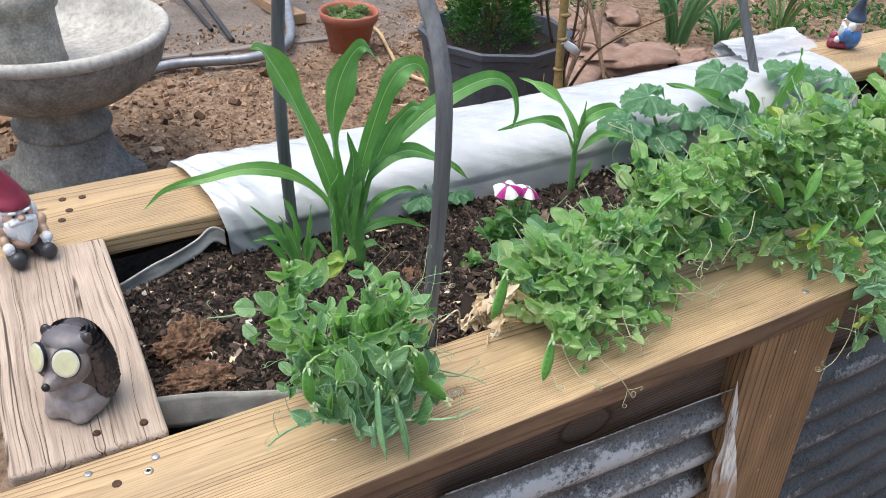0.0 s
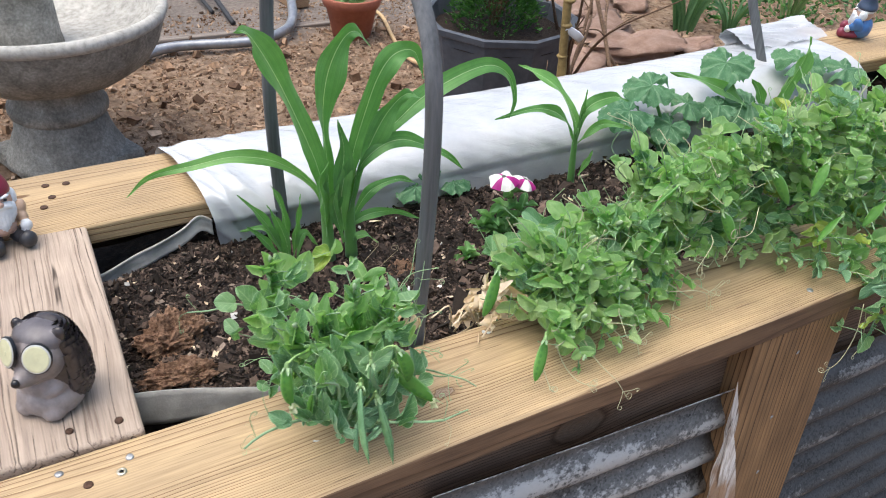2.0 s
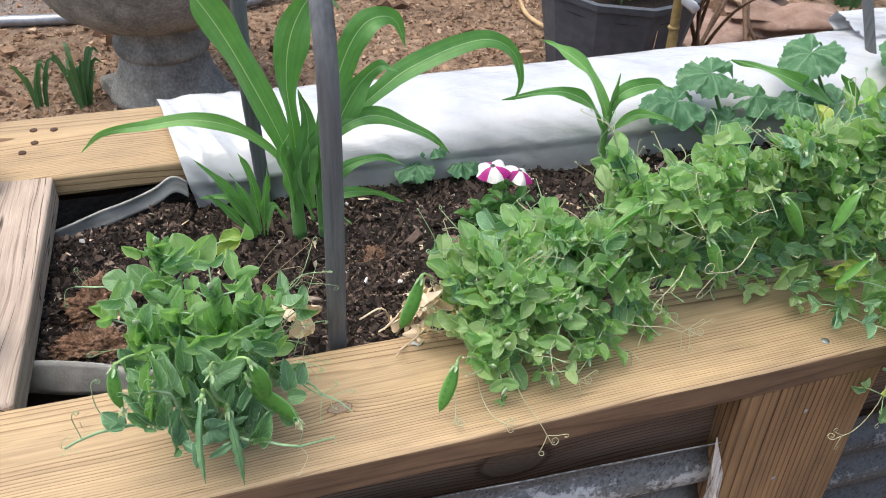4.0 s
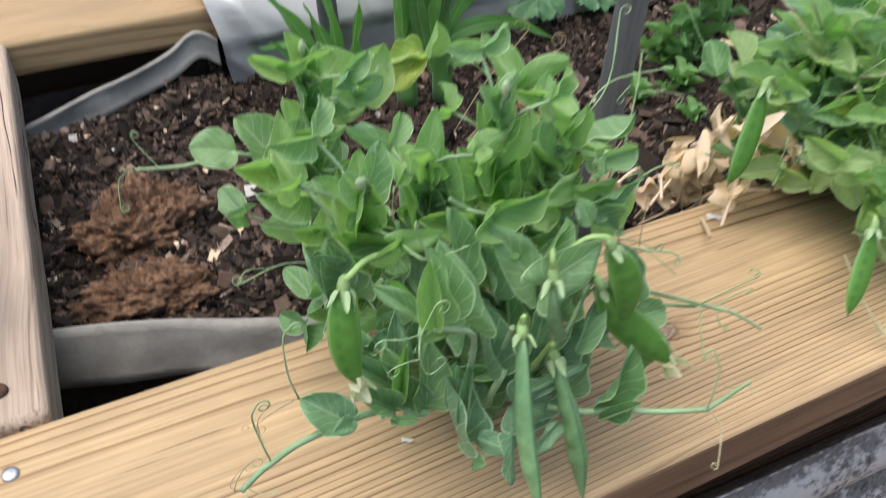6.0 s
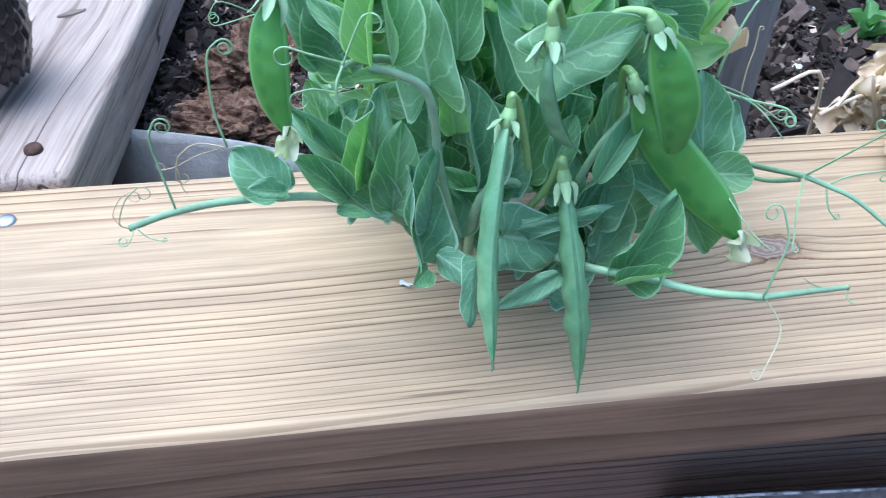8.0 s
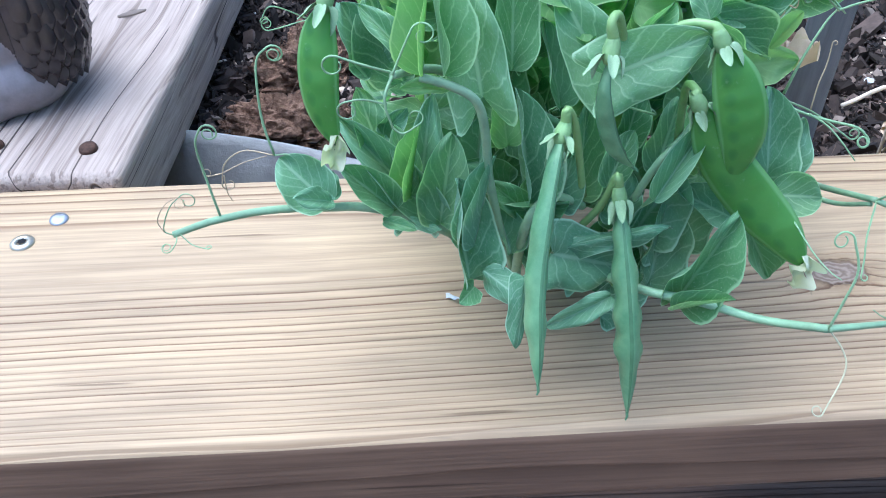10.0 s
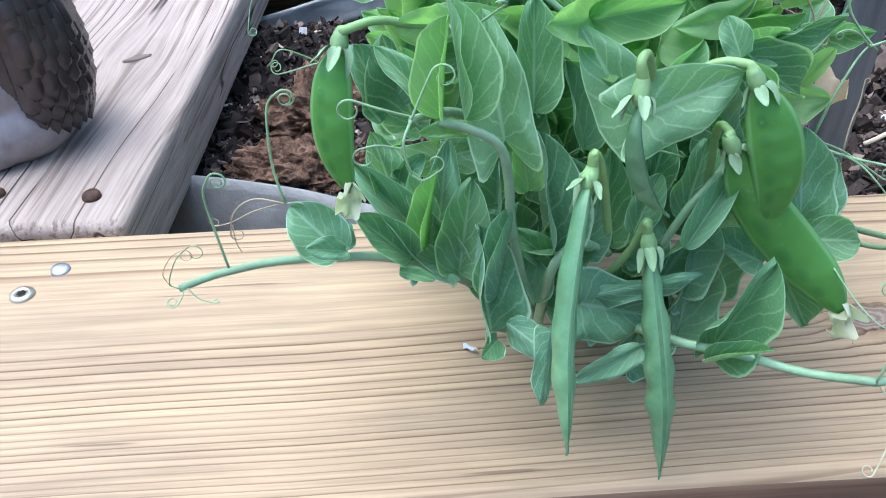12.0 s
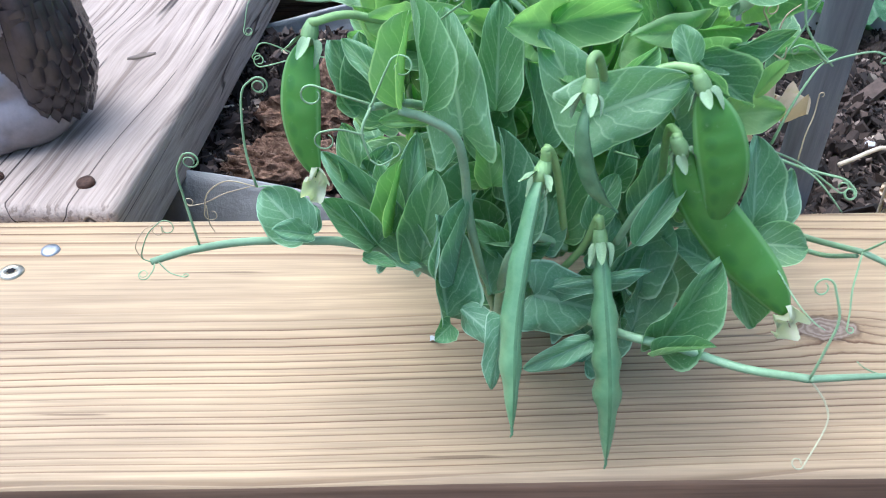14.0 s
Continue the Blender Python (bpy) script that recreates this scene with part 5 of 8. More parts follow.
nail_thing("nail", "bluish galvanised nail head in the pine plank", pose(0.792, 0.021, TOP, 5, 0, 0), 0.0042, M["zinc"])
for x, y in ((0.023, 0.598), (0.010, 0.576), (0.020, 0.631), (0.045, 0.627)):
    nail_thing("screw", "sunken rusty screw in the back plank", pose(x, y, TOP + 0.0030), 0.0048, M["rust"], h=0.0006)
for x, z in ((0.785, 0.668), (0.782, 0.556), (0.80, 0.44)):
    nail_thing("nail", "shiny bent nail in the post", pose(x, 0.003, z, 100, 0, 20), 0.0035, M["zinc"])

# knots: a round one far along the pine plank, a narrow one in the weathered board
M["knot"] = rough_stuff("pine_knot", [(0.3, (0.16, 0.125, 0.10)), (0.7, (0.36, 0.285, 0.21))], 120, 0.7, 0.5, 0.001, 0.3)
M["dark_knot"] = rough_stuff("weathered_knot", [(0.3, (0.12, 0.09, 0.07)), (0.7, (0.28, 0.22, 0.165))], 60, 0.8, 0.5, 0.001, 0.3)


def knot_on(parent, at, r, mat, squash):
    bm = lathe_bm([(0, 0.0006), (r * 0.3, 0.0008), (r * 0.7, 0.0007), (r * 0.95, 0.0006), (r, -0.001)], 28, 0.12, 3)
    bmesh.ops.scale(bm, vec=squash, verts=bm.verts)
    part("knot", bm, mat, parent, "", parent.matrix_basis.inverted() @ at, True)


knot_on(front_plank, pose(1.15, 0.05, TOP + 0.0002), 0.009, M["knot"], (1.3, 0.8, 1))
knot_on(side_board, pose(-0.002, 0.298, TOP + 0.0042, 0, 0, 30), 0.0060, M["dark_knot"], (1.4, 0.42, 1))

# corrugated metal below, ridges lying level
def spangled(name, dark, mid, frost, patch):
    """Galvanised sheet: crystal spangle, dark blotches and whitish frost in patches, heavier along the ridge crests."""
    m, t, b = tree_of(name)
    v = coords(t, (0.8, 1, 1))
    vo = t.nodes.new("ShaderNodeTexVoronoi")
    vo.inputs["Scale"].default_value = 420
    t.links.new(v, vo.inputs["Vector"])
    grain = maths(t, "ADD", maths(t, "MULTIPLY", vo.outputs["Color"], 0.38), maths(t, "MULTIPLY", noise_of(t, coords(t, (0.5, 1, 1.3)), 16, 5, 0.65), 0.9))
    col = ramp(t, grain, [(0.35, dark), (0.62, mid), (0.95, tuple(c * 1.5 for c in mid))])
    crest = t.nodes.new("ShaderNodeAttribute")
    crest.attribute_name = "crest"
    worn = maths(t, "ADD", maths(t, "MULTIPLY", noise_of(t, coords(t, (0.45, 1, 1.6)), 13, 6, 0.7), 0.6), maths(t, "MULTIPLY", noise_of(t, v, 150, 3, 0.7), 0.4))
    # Biases frost to the crests; also paints them lit above darker grooves.
    worn = maths(t, "ADD", worn, maths(t, "MULTIPLY", crest.outputs["Fac"], 0.09))
    fr = ramp(t, worn, [(patch, (0,) * 3), (patch + 0.07, (1,) * 3)])
    col = mixc(t, "MIX", maths(t, "MULTIPLY", fr, 0.7), col, frost)
    t.links.new(col, b.inputs["Base Color"])
    b.inputs["Roughness"].default_value, b.inputs["Metallic"].default_value = 0.55, 0.35
    bump_to(t, b, noise_of(t, v, 60, 4, 0.6), 0.25, 0.001)
    return m


M["metal"] = spangled("weathered_galvanised_sheet", (0.030, 0.031, 0.031), (0.150, 0.151, 0.150), (0.60, 0.605, 0.60), 0.515)
# Same spangle in darker tones for the sheet past the post.
M["metal_dark"] = spangled("darker_galvanised_sheet", (0.019, 0.021, 0.023), (0.074, 0.077, 0.081), (0.31, 0.32, 0.33), 0.60)


def corrugated(name, label, x0, x1, top0, top1, bottom, seed, mat="metal"):
    bm = bmesh.new()
    nx, nz = int((x1 - x0) / 0.03), 90
    lay = bm.verts.layers.float.new("crest")
    rows = []
    for j in range(nz + 1):
        row = []
        for i in range(nx + 1):
            f = i / nx
            x = x0 + (x1 - x0) * f
            top = top0 + (top1 - top0) * f
            z = top + (bottom - top) * j / nz
            y = 0.022 - 0.0085 * math.cos(2 * math.pi * (top - z) / 0.066 + 0.5)
            y += 0.004 * noise.noise(Vector((x * 3, z * 3, seed)))
            v = bm.verts.new((x, y, z + 0.003 * noise.noise(Vector((x * 9, seed, 0)))))
            v[lay] = math.cos(2 * math.pi * (top - z) / 0.066 + 0.5)
            row.append(v)
        rows.append(row)
    for a, b in zip(rows, rows[1:]):
        for i in range(nx):
            bm.faces.new((a[i], b[i], b[i + 1], a[i + 1]))
    ob = part(name, bm, M[mat], smooth=True)
    mod = ob.modifiers.new("thickness", "SOLIDIFY")
    mod.thickness, mod.offset = 0.0012, 1
    return tagged(ob, label, "metal sheet", "metal siding of the bed")


corrugated("corrugated_sheet", "weathered corrugated galvanised sheet on the bed's front", 0.268, 0.712, 0.664, 0.630, 0.06, 1.0)
corrugated("corrugated_sheet", "dark corrugated sheet beside the post", 0.862, BED_END, 0.612, 0.590, 0.06, 5.0, "metal_dark")
# the plain inner box of the bed, in dark timber
for nm, lx, ly, m in (("inner_wall_front", BED_END + 0.1, 0.02, pose((BED_END - 0.1) / 2, 0.085, GROUND - 0.02)), ("inner_wall_back", BED_END + 0.1, 0.02, pose((BED_END - 0.1) / 2, 0.67, GROUND - 0.02)),
                      ("inner_wall_left", 0.02, 0.56, pose(-0.09, 0.377, GROUND - 0.02)), ("inner_wall_right", 0.02, 0.56, pose(BED_END - 0.04, 0.377, GROUND - 0.02))):
    tagged(part(nm, box_bm(lx, ly, 0.64, 0.002), M["dark_wood"], at=m), "dark timber wall of the bed", "wall", kind="structure")

# weed-barrier liner standing up round the soil
def liner_sheet(name, points, h, lean, label, seed, curl=0.0):
    bm = bmesh.new()
    pts = spline(points, 46)
    rows = []
    for k in range(7):
        f = k / 6
        row = []
        for i, p in enumerate(pts):
            d = (pts[min(i + 1, 45)] - pts[max(i - 1, 0)]).normalized()
            o = d.cross(Vector((0, 0, 1))).normalized()
            w = 0.003 * noise.noise(Vector((p.x * 25, p.y * 25, f * 2 + seed)))
            row.append(bm.verts.new(p + Vector((0, 0, -h * (1 - f))) + o * (lean * (1 - f) + w + curl * f ** 3)))
        rows.append(row)
    for a, b in zip(rows, rows[1:]):
        for i in range(45):
            bm.faces.new((a[i], a[i + 1], b[i + 1], b[i]))
    ob = part(name, bm, M["liner"], smooth=True)
    md = ob.modifiers.new("thickness", "SOLIDIFY")
    md.thickness = 0.0025
    return tagged(ob, label, "liner")


liner_sheet("bed_liner", [(-0.08, 0.242, 0.722), (-0.02, 0.233, 0.723), (0.04, 0.223, 0.721), (0.09, 0.207, 0.721), (0.14, 0.187, 0.719), (0.20, 0.170, 0.714), (0.32, 0.155, 0.705)], 0.036, 0.008, "grey fabric liner edge standing along the front of the soil", 1.0)
liner_sheet("bed_liner", [(-0.02, 0.436, 0.703), (0.050, 0.466, 0.711), (0.085, 0.478, 0.715), (0.125, 0.492, 0.719), (0.158, 0.500, 0.727), (0.178, 0.505, 0.736), (0.190, 0.506, 0.735), (0.201, 0.505, 0.727)], 0.020, 0.008, "pale grey fabric liner edge crumpled against the back plank", 4.0, 0.006)

# arched hoops of grey pipe over the bed
def hoop(points, label):
    pts = spline(points, 60)
    bm = tube_bm(pts, 0.0092, 14, None, 0.5)
    return tagged(part("hoop", bm, M["hoop"], smooth=True), label, "hoop", "hoops over the bed")


hoop([(0.321, 0.158, 0.64), (0.320, 0.153, 0.758), (0.320, 0.145, 0.90), (0.320, 0.144, 1.0), (0.320, 0.153, 1.063), (0.319, 0.182, 1.115), (0.314, 0.25, 1.19), (0.308, 0.34, 1.225), (0.302, 0.43, 1.19), (0.293, 0.475, 1.10), (0.288, 0.490, 1.01), (0.286, 0.491, 0.87), (0.293, 0.488, 0.72), (0.294, 0.487, 0.64)], "grey plastic hoop arched across the bed")
hoop([(1.31, 0.525, 0.64), (1.30, 0.549, 0.72), (1.29, 0.585, 0.80), (1.275, 0.620, 0.89), (1.268, 0.640, 1.0), (1.28, 0.60, 1.12), (1.33, 0.52, 1.21), (1.40, 0.39, 1.24), (1.47, 0.27, 1.18), (1.51, 0.19, 1.05), (1.52, 0.16, 0.86), (1.52, 0.155, 0.64)], "grey plastic hoop leaning behind the squash")

# clear-white plastic sheet wrapped over the back plank
def plastic_mat():
    m, t, b = tree_of("plastic_sheeting")
    v = coords(t)
    col = ramp(t, noise_of(t, v, 9, 5, 0.6), [(0.3, (0.44, 0.455, 0.47)), (0.65, (0.60, 0.61, 0.62))])
    t.links.new(col, b.inputs["Base Color"])
    b.inputs["Roughness"].default_value = 0.10
    b.inputs["Specular IOR Level"].default_value = 1.0
    bump_to(t, b, noise_of(t, coords(t, (1, 2.2, 2.2)), 24, 4, 0.6, 1.2), 0.35, 0.004)
    clear = t.nodes.new("ShaderNodeBsdfTransparent")
    mx = t.nodes.new("ShaderNodeMixShader")
    layer = t.nodes.new("ShaderNodeAttribute")
    layer.attribute_name = "single"
    thin = maths(t, "ADD", 0.06, maths(t, "MULTIPLY", layer.outputs["Fac"], 0.24))
    t.links.new(maths(t, "MULTIPLY", thin, maths(t, "ADD", 0.5, noise_of(t, v, 11, 4, 0.6))), mx.inputs["Fac"])
    t.links.new(b.outputs[0], mx.inputs[1])
    t.links.new(clear.outputs[0], mx.inputs[2])
    t.links.new(mx.outputs[0], t.nodes["Material Output"].inputs["Surface"])
    return m


M["plastic"] = plastic_mat()


def draped(name, label, x0, x1, profile, nx, seed, slope=0.0, folds=0.006, gather=0.0, drift=0.0):
    """A sheet laid along x over a profile of (y, z); bunched into slanting folds at its near end."""
    prof = spline([(0, y, z) for y, z in profile], 48)
    bm = bmesh.new()
    single = bm.verts.layers.float.new("single")
    rows = []
    for i in range(nx + 1):
        f = (i / nx) ** (1.6 if gather else 1.0)
        row = []
        for k, p in enumerate(prof):
            g = k / 47
            bunch = gather * max(0, 1 - f * 6.5)
            x = x0 + (x1 - x0) * f + slope * g * (1 - f) ** 2
            n1 = noise.noise(Vector((x * 6 + g * 3, g * 5, seed)))
            n2 = noise.noise(Vector((x * 17 - g * 9, g * 6, seed + 3)))
            n3 = abs(noise.noise(Vector((x * 30 - g * 16, g * 3, seed + 9))))
            pleat = max(0, 1 - 3.0 * abs(noise.noise(Vector((x * 17 - g * 2.8, g * 1.1 + x * 3, seed + 15))))) + 0.5 * max(0, 1 - 3.5 * abs(noise.noise(Vector((x * 31 - g * 5, g * 2.2, seed + 25)))))
            lift = folds * max(0.12, 0.5 + 0.5 * n1 + 0.4 * n2 + 0.8 * n3) + 0.010 * bunch * pleat * (0.3 + 0.7 * g)
            dz = prof[min(k + 1, 47)] - prof[max(k - 1, 0)]
            out = Vector((0, -dz.z, dz.y)).normalized()
            if out.z < -0.2:
                out = -out
            v = bm.verts.new((x, p.y + out.y * lift - drift * f * max(0, g - 0.6) / 0.4, p.z + out.z * lift))
            v[single] = min(1, max(0, (g - 0.62 + 0.12 * n1) / 0.25)) * min(1, f * 6)
            row.append(v)
        rows.append(row)
    for a, b in zip(rows, rows[1:]):
        for k in range(47):
            bm.faces.new((a[k], b[k], b[k + 1], a[k + 1]))
    ob = part(name, bm, M["plastic"], smooth=True)
    return tagged(ob, label, "plastic sheet")


draped("plastic_sheet", "translucent white plastic sheeting wrapped over the back plank", 0.166, 1.50, [(0.674, 0.66), (0.676, 0.72), (0.672, 0.750), (0.652, 0.759), (0.60, 0.764), (0.555, 0.764), (0.524, 0.760), (0.505, 0.748), (0.495, 0.728), (0.492, 0.700), (0.494, 0.672)], 340, 2.0, 0.045, 0.0034, 1.0, 0.045)
draped("plastic_sheet", "crumpled end of white plastic sheeting standing up", 1.31, 1.53, [(0.69, 0.70), (0.692, 0.748), (0.688, 0.768), (0.675, 0.778), (0.65, 0.770), (0.61, 0.762)], 48, 8.0, 0.0, 0.014)

# splintered stick leaning beside the post
def splinter():
    """A torn strip of wood with deep ridges along it and a ragged, pointed top."""
    bm = bmesh.new()
    seg, n = 22, 46
    prev = None
    for i in range(n):
        u = i / (n - 1)
        z = 0.27 + 0.40 * u
        cx, cy = 0.672 + (0.67 - z) * 0.17, -0.008 - 0.004 * math.sin(u * 5)
        ring = []
        for k in range(seg):
            a = 2 * math.pi * k / seg
            ridge = 1 + 0.55 * noise.noise(Vector((math.cos(a) * 3.1, math.sin(a) * 3.1, z * 7))) + 0.35 * noise.noise(Vector((math.cos(a) * 8, math.sin(a) * 8, z * 16)))
            top = 0.60 + 0.40 * (0.5 + noise.noise(Vector((math.cos(a) * 2.2 + 4, math.sin(a) * 2.2, 0))))
            r = 0.021 * ridge * min(1, max(0.02, (top - u) * 5)) * (1 - 0.38 * u)
            ring.append(bm.verts.new((cx + r * math.cos(a), cy + 0.55 * r * math.sin(a), z)))
        if prev:
            for k in range(seg):
                bm.faces.new((prev[k], prev[(k + 1) % seg], ring[(k + 1) % seg], ring[k]))
        prev = ring
    bm.faces.new(prev)
    return bm




def torn_wood():
    """Torn wood: bleached outer fibres, brown heartwood showing in long patches, dark splits."""
    m, t, b = tree_of("splintered_wood")
    fibre = noise_of(t, coords(t, (260, 260, 9)), 1.0, 4, 0.65)
    patch = noise_of(t, coords(t, (30, 30, 9)), 1.0, 3, 0.55)
    col = ramp(t, fibre, [(0.34, (0.30, 0.25, 0.21)), (0.5, (0.60, 0.55, 0.50)), (0.66, (0.78, 0.75, 0.72))])
    col = mixc(t, "MIX", ramp(t, patch, [(0.50, (0,) * 3), (0.60, (0.85,) * 3)]), col, (0.33, 0.20, 0.11))
    split = ramp(t, noise_of(t, coords(t, (110, 110, 5)), 1.0, 2, 0.5), [(0.30, (1,) * 3), (0.35, (0,) * 3)])
    col = mixc(t, "MIX", split, col, (0.05, 0.032, 0.022))
    t.links.new(col, b.inputs["Base Color"])
    b.inputs["Roughness"].default_value, b.inputs["Specular IOR Level"].default_value = 0.9, 0.2
    bump_to(t, b, fibre, 0.8, 0.002)
    return m


M["splinter"] = torn_wood()
tagged(part("broken_stick", splinter(), M["splinter"]), "splintered weathered stick leaning against the post", "stick")

# ---- loose matter on the soil and the ground ----
def chips(name, count, area, height, size, mat, label, seed, flat=0.28, tilt=0.5, kind="stuff", keep=None, sink=0.3, long=2.2):
    """Many small angular chips in one mesh."""
    r = np.random.RandomState(seed)
    verts, faces = [], []
    n = 0
    x0, x1, y0, y1 = area
    while n < count:
        x, y = r.uniform(x0, x1), r.uniform(y0, y1)
        if keep and not keep(x, y, r):
            continue
        s = size * r.lognormal(0, 0.45)
        l, w, h = s * r.uniform(1, long), s * r.uniform(0.5, 1), s * flat * r.uniform(0.6, 1.4)
        rot = Euler((r.normal(0, tilt), r.normal(0, tilt), r.uniform(0, 6.28))).to_matrix()
        base = Vector((x, y, height(x, y) + h * (0.5 - sink)))
        k = len(verts)
        sk = r.uniform(-0.45, 0.45, 8)
        for q, (a, b, c) in enumerate(((-1, -1, -1), (1, -1, -1), (1, 1, -1), (-1, 1, -1), (-1, -1, 1), (1, -1, 1), (1, 1, 1), (-1, 1, 1))):
            verts.append(base + rot @ Vector((a * l / 2 * (1 + sk[q]), b * w / 2 * (1 + sk[(q + 3) % 8]), c * h / 2)))
        faces += [(k, k + 3, k + 2, k + 1), (k + 4, k + 5, k + 6, k + 7), (k, k + 1, k + 5, k + 4), (k + 1, k + 2, k + 6, k + 5), (k + 2, k + 3, k + 7, k + 6), (k + 3, k, k + 4, k + 7)]
        n += 1
    me = bpy.data.meshes.new(name)
    me.from_pydata([tuple(v) for v in verts], [], faces)
    me.materials.append(mat)
    return tagged(new(name, me), label, name.replace("_", " "), kind=kind)


def island_mat(name, stops, rough=0.85, scale=180):
    m, t, b = tree_of(name)
    geo = t.nodes.new("ShaderNodeNewGeometry")
    col = ramp(t, geo.outputs["Random Per Island"], stops)
    n = noise_of(t, coords(t), scale, 4, 0.6)
    col = mixc(t, "MULTIPLY", 0.8, col, ramp(t, n, [(0.3, (0.55,) * 3), (0.7, (1.2,) * 3)]))
    t.links.new(col, b.inputs["Base Color"])
    b.inputs["Roughness"].default_value, b.inputs["Specular IOR Level"].default_value = rough, 0.3
    bump_to(t, b, n, 0.5, 0.001)
    return m


M["bark"] = island_mat("bark_chips", [(0.0, (0.011, 0.008, 0.006)), (0.4, (0.034, 0.024, 0.018)), (0.8, (0.085, 0.058, 0.044)), (0.95, (0.185, 0.128, 0.097)), (1.0, (0.34, 0.27, 0.21))])
M["mulch"] = island_mat("shredded_mulch", [(0.0, (0.10, 0.058, 0.035)), (0.4, (0.245, 0.15, 0.090)), (0.85, (0.41, 0.27, 0.170)), (1.0, (0.56, 0.41, 0.285))], 0.9, 60)
M["perlite"] = plain("perlite", (0.72, 0.70, 0.66), 0.8, 0, 0.2, 300, 0.4)
in_liner = lambda x, y, r: inside_liner(x, y) > 0.004
chips("bark_chips", 20000, (0.0, 1.1, 0.165, 0.56), soil_height, 0.0036, M["bark"], "dark bark chips and fibres scattered over the soil", 5, 0.26, 0.6, keep=in_liner, long=2.8)
chips("bark_crumbs", 24000, (-0.02, 0.62, 0.165, 0.56), soil_height, 0.0020, M["bark"], "fine dark crumbs of potting soil", 6, 0.4, 0.8, keep=in_liner, long=3.0)
chips("bark_chips", 2500, (1.1, 2.4, 0.17, 0.56), soil_height, 0.008, M["bark"], "dark bark chips over the far soil", 7)
chips("wood_slivers", 150, (0.02, 1.0, 0.18, 0.54), soil_height, 0.0045, M["straw"], "pale wood slivers lying on the soil", 15, 0.18, 0.3, keep=in_liner, long=5)
chips("perlite_grains", 110, (0.02, 1.0, 0.2, 0.54), soil_height, 0.0026, M["perlite"], "white perlite grains on the dark soil", 8, 0.8, 0.8, keep=in_liner, sink=0.0, long=1.4)
mulch_zone = lambda x, y, r: r.rand() < 0.10 + 0.90 * (y < 2.78 + 0.1 * math.sin(x * 5) and x < 1.9) or (x > 1.9 and r.rand() < 0.7)
chips("mulch_shreds", 15000, (-0.7, 4.2, 1.15, 3.9), ground_height, 0.0062, M["mulch"], "shredded wood mulch strewn on the earth", 9, 0.25, 0.5, keep=mulch_zone, sink=0.1)
chips("earth_clods", 420, (-0.6, 2.6, 1.2, 2.8), ground_height, 0.020, M["mulch"], "clods of brown earth lying on the ground", 12, 0.7, 0.5, sink=0.25, long=1.6)
chips("earth_crumbs", 18000, (-0.5, 2.4, 1.2, 3.2), ground_height, 0.0045, M["mulch"], "crumbs of brown earth among the mulch", 10, 0.6, 0.7, sink=0.1)

M["coir"] = rough_stuff("coir_clod", [(0.3, (0.05, 0.028, 0.018)), (0.45, (0.255, 0.142, 0.086)), (0.66, (0.50, 0.31, 0.195))], 260, 0.95, 1.0, 0.004, 0.4, fine=3)


def clod(at, rx, ry, rz, seed):
    bm = bmesh.new()
    bmesh.ops.create_icosphere(bm, subdivisions=5, radius=1.0)
    for v in bm.verts:
        d = v.co.normalized()
        w = 1 + 0.36 * noise.noise(d * 2.1 + Vector((seed, 0, 0))) + 0.26 * noise.noise(d * 5 + Vector((0, seed, 0))) + 0.20 * (0.4 - abs(noise.noise(d * 11 + Vector((seed, seed, 0))))) + 0.13 * noise.noise(d * 22) + 0.10 * noise.noise(d * 48)
        v.co = Vector((d.x * rx * w, d.y * ry * w, d.z * rz * w))
    r = random.Random(int(seed * 10))
    hairs = bmesh.new()
    for k in range(70):
        a, b = r.uniform(0, 6.28), r.uniform(0.1, 1.3)
        p = Vector((math.cos(a) * math.cos(b) * rx, math.sin(a) * math.cos(b) * ry, math.sin(b) * rz))
        e = p * r.uniform(1.02, 1.2) + Vector((r.uniform(-1, 1), r.uniform(-1, 1), r.uniform(-0.4, 0.6))) * 0.010
        tube_bm([p * 0.9, p * 1.05, e], [0.0005, 0.0004, 0.0002], 3, hairs, caps=False)
    body = part("coir_clod", bm, M["coir"], at=at)
    tagged(part("fibre", hairs, M["coir"], body), kind="stuff")
    return tagged(body, "reddish-brown fibrous clod of coir on the soil", "soil clod", "clods of coir")


clod(pose(0.098, 0.316, 0.699, 0, 0, 20), 0.036, 0.028, 0.030, 1.3)
clod(pose(0.086, 0.245, 0.703, 0, 0, -10), 0.036, 0.018, 0.020, 2.7)
clod(pose(0.40, 0.33, 0.684, 0, 0, 40), 0.03, 0.025, 0.016, 4.1)
clod(pose(0.365, 0.27, 0.686, 0, 0, 10), 0.024, 0.018, 0.014, 5.3)
clod(pose(0.45, 0.25, 0.688, 0, 0, 10), 0.028, 0.02, 0.014, 7.3)

# ---- crops in the bed ----
def corn_plant(label, group, stalks, blades, facing=(0, -0.75, 0.65)):
    c = thing("corn_plant", label, "corn plant", pose(0, 0, 0), group)
    for pts, r in stalks:
        k = spline(pts, 12)
        part("stalk", tube_bm(k, [r * (1 - 0.4 * i / 12) for i in range(12)], 10), M["corn"], c, smooth=True)
    for i, (pts, w) in enumerate(blades):
        part("blade", ribbon_mesh("blade", M["corn"], pts, w * 1.04, (facing[0] + 0.7 * math.sin(i * 2.3), facing[1], facing[2]), 0.34, 48, 0.85, 0.17, i * 1.7, 0.26, True), None, c)
    return c


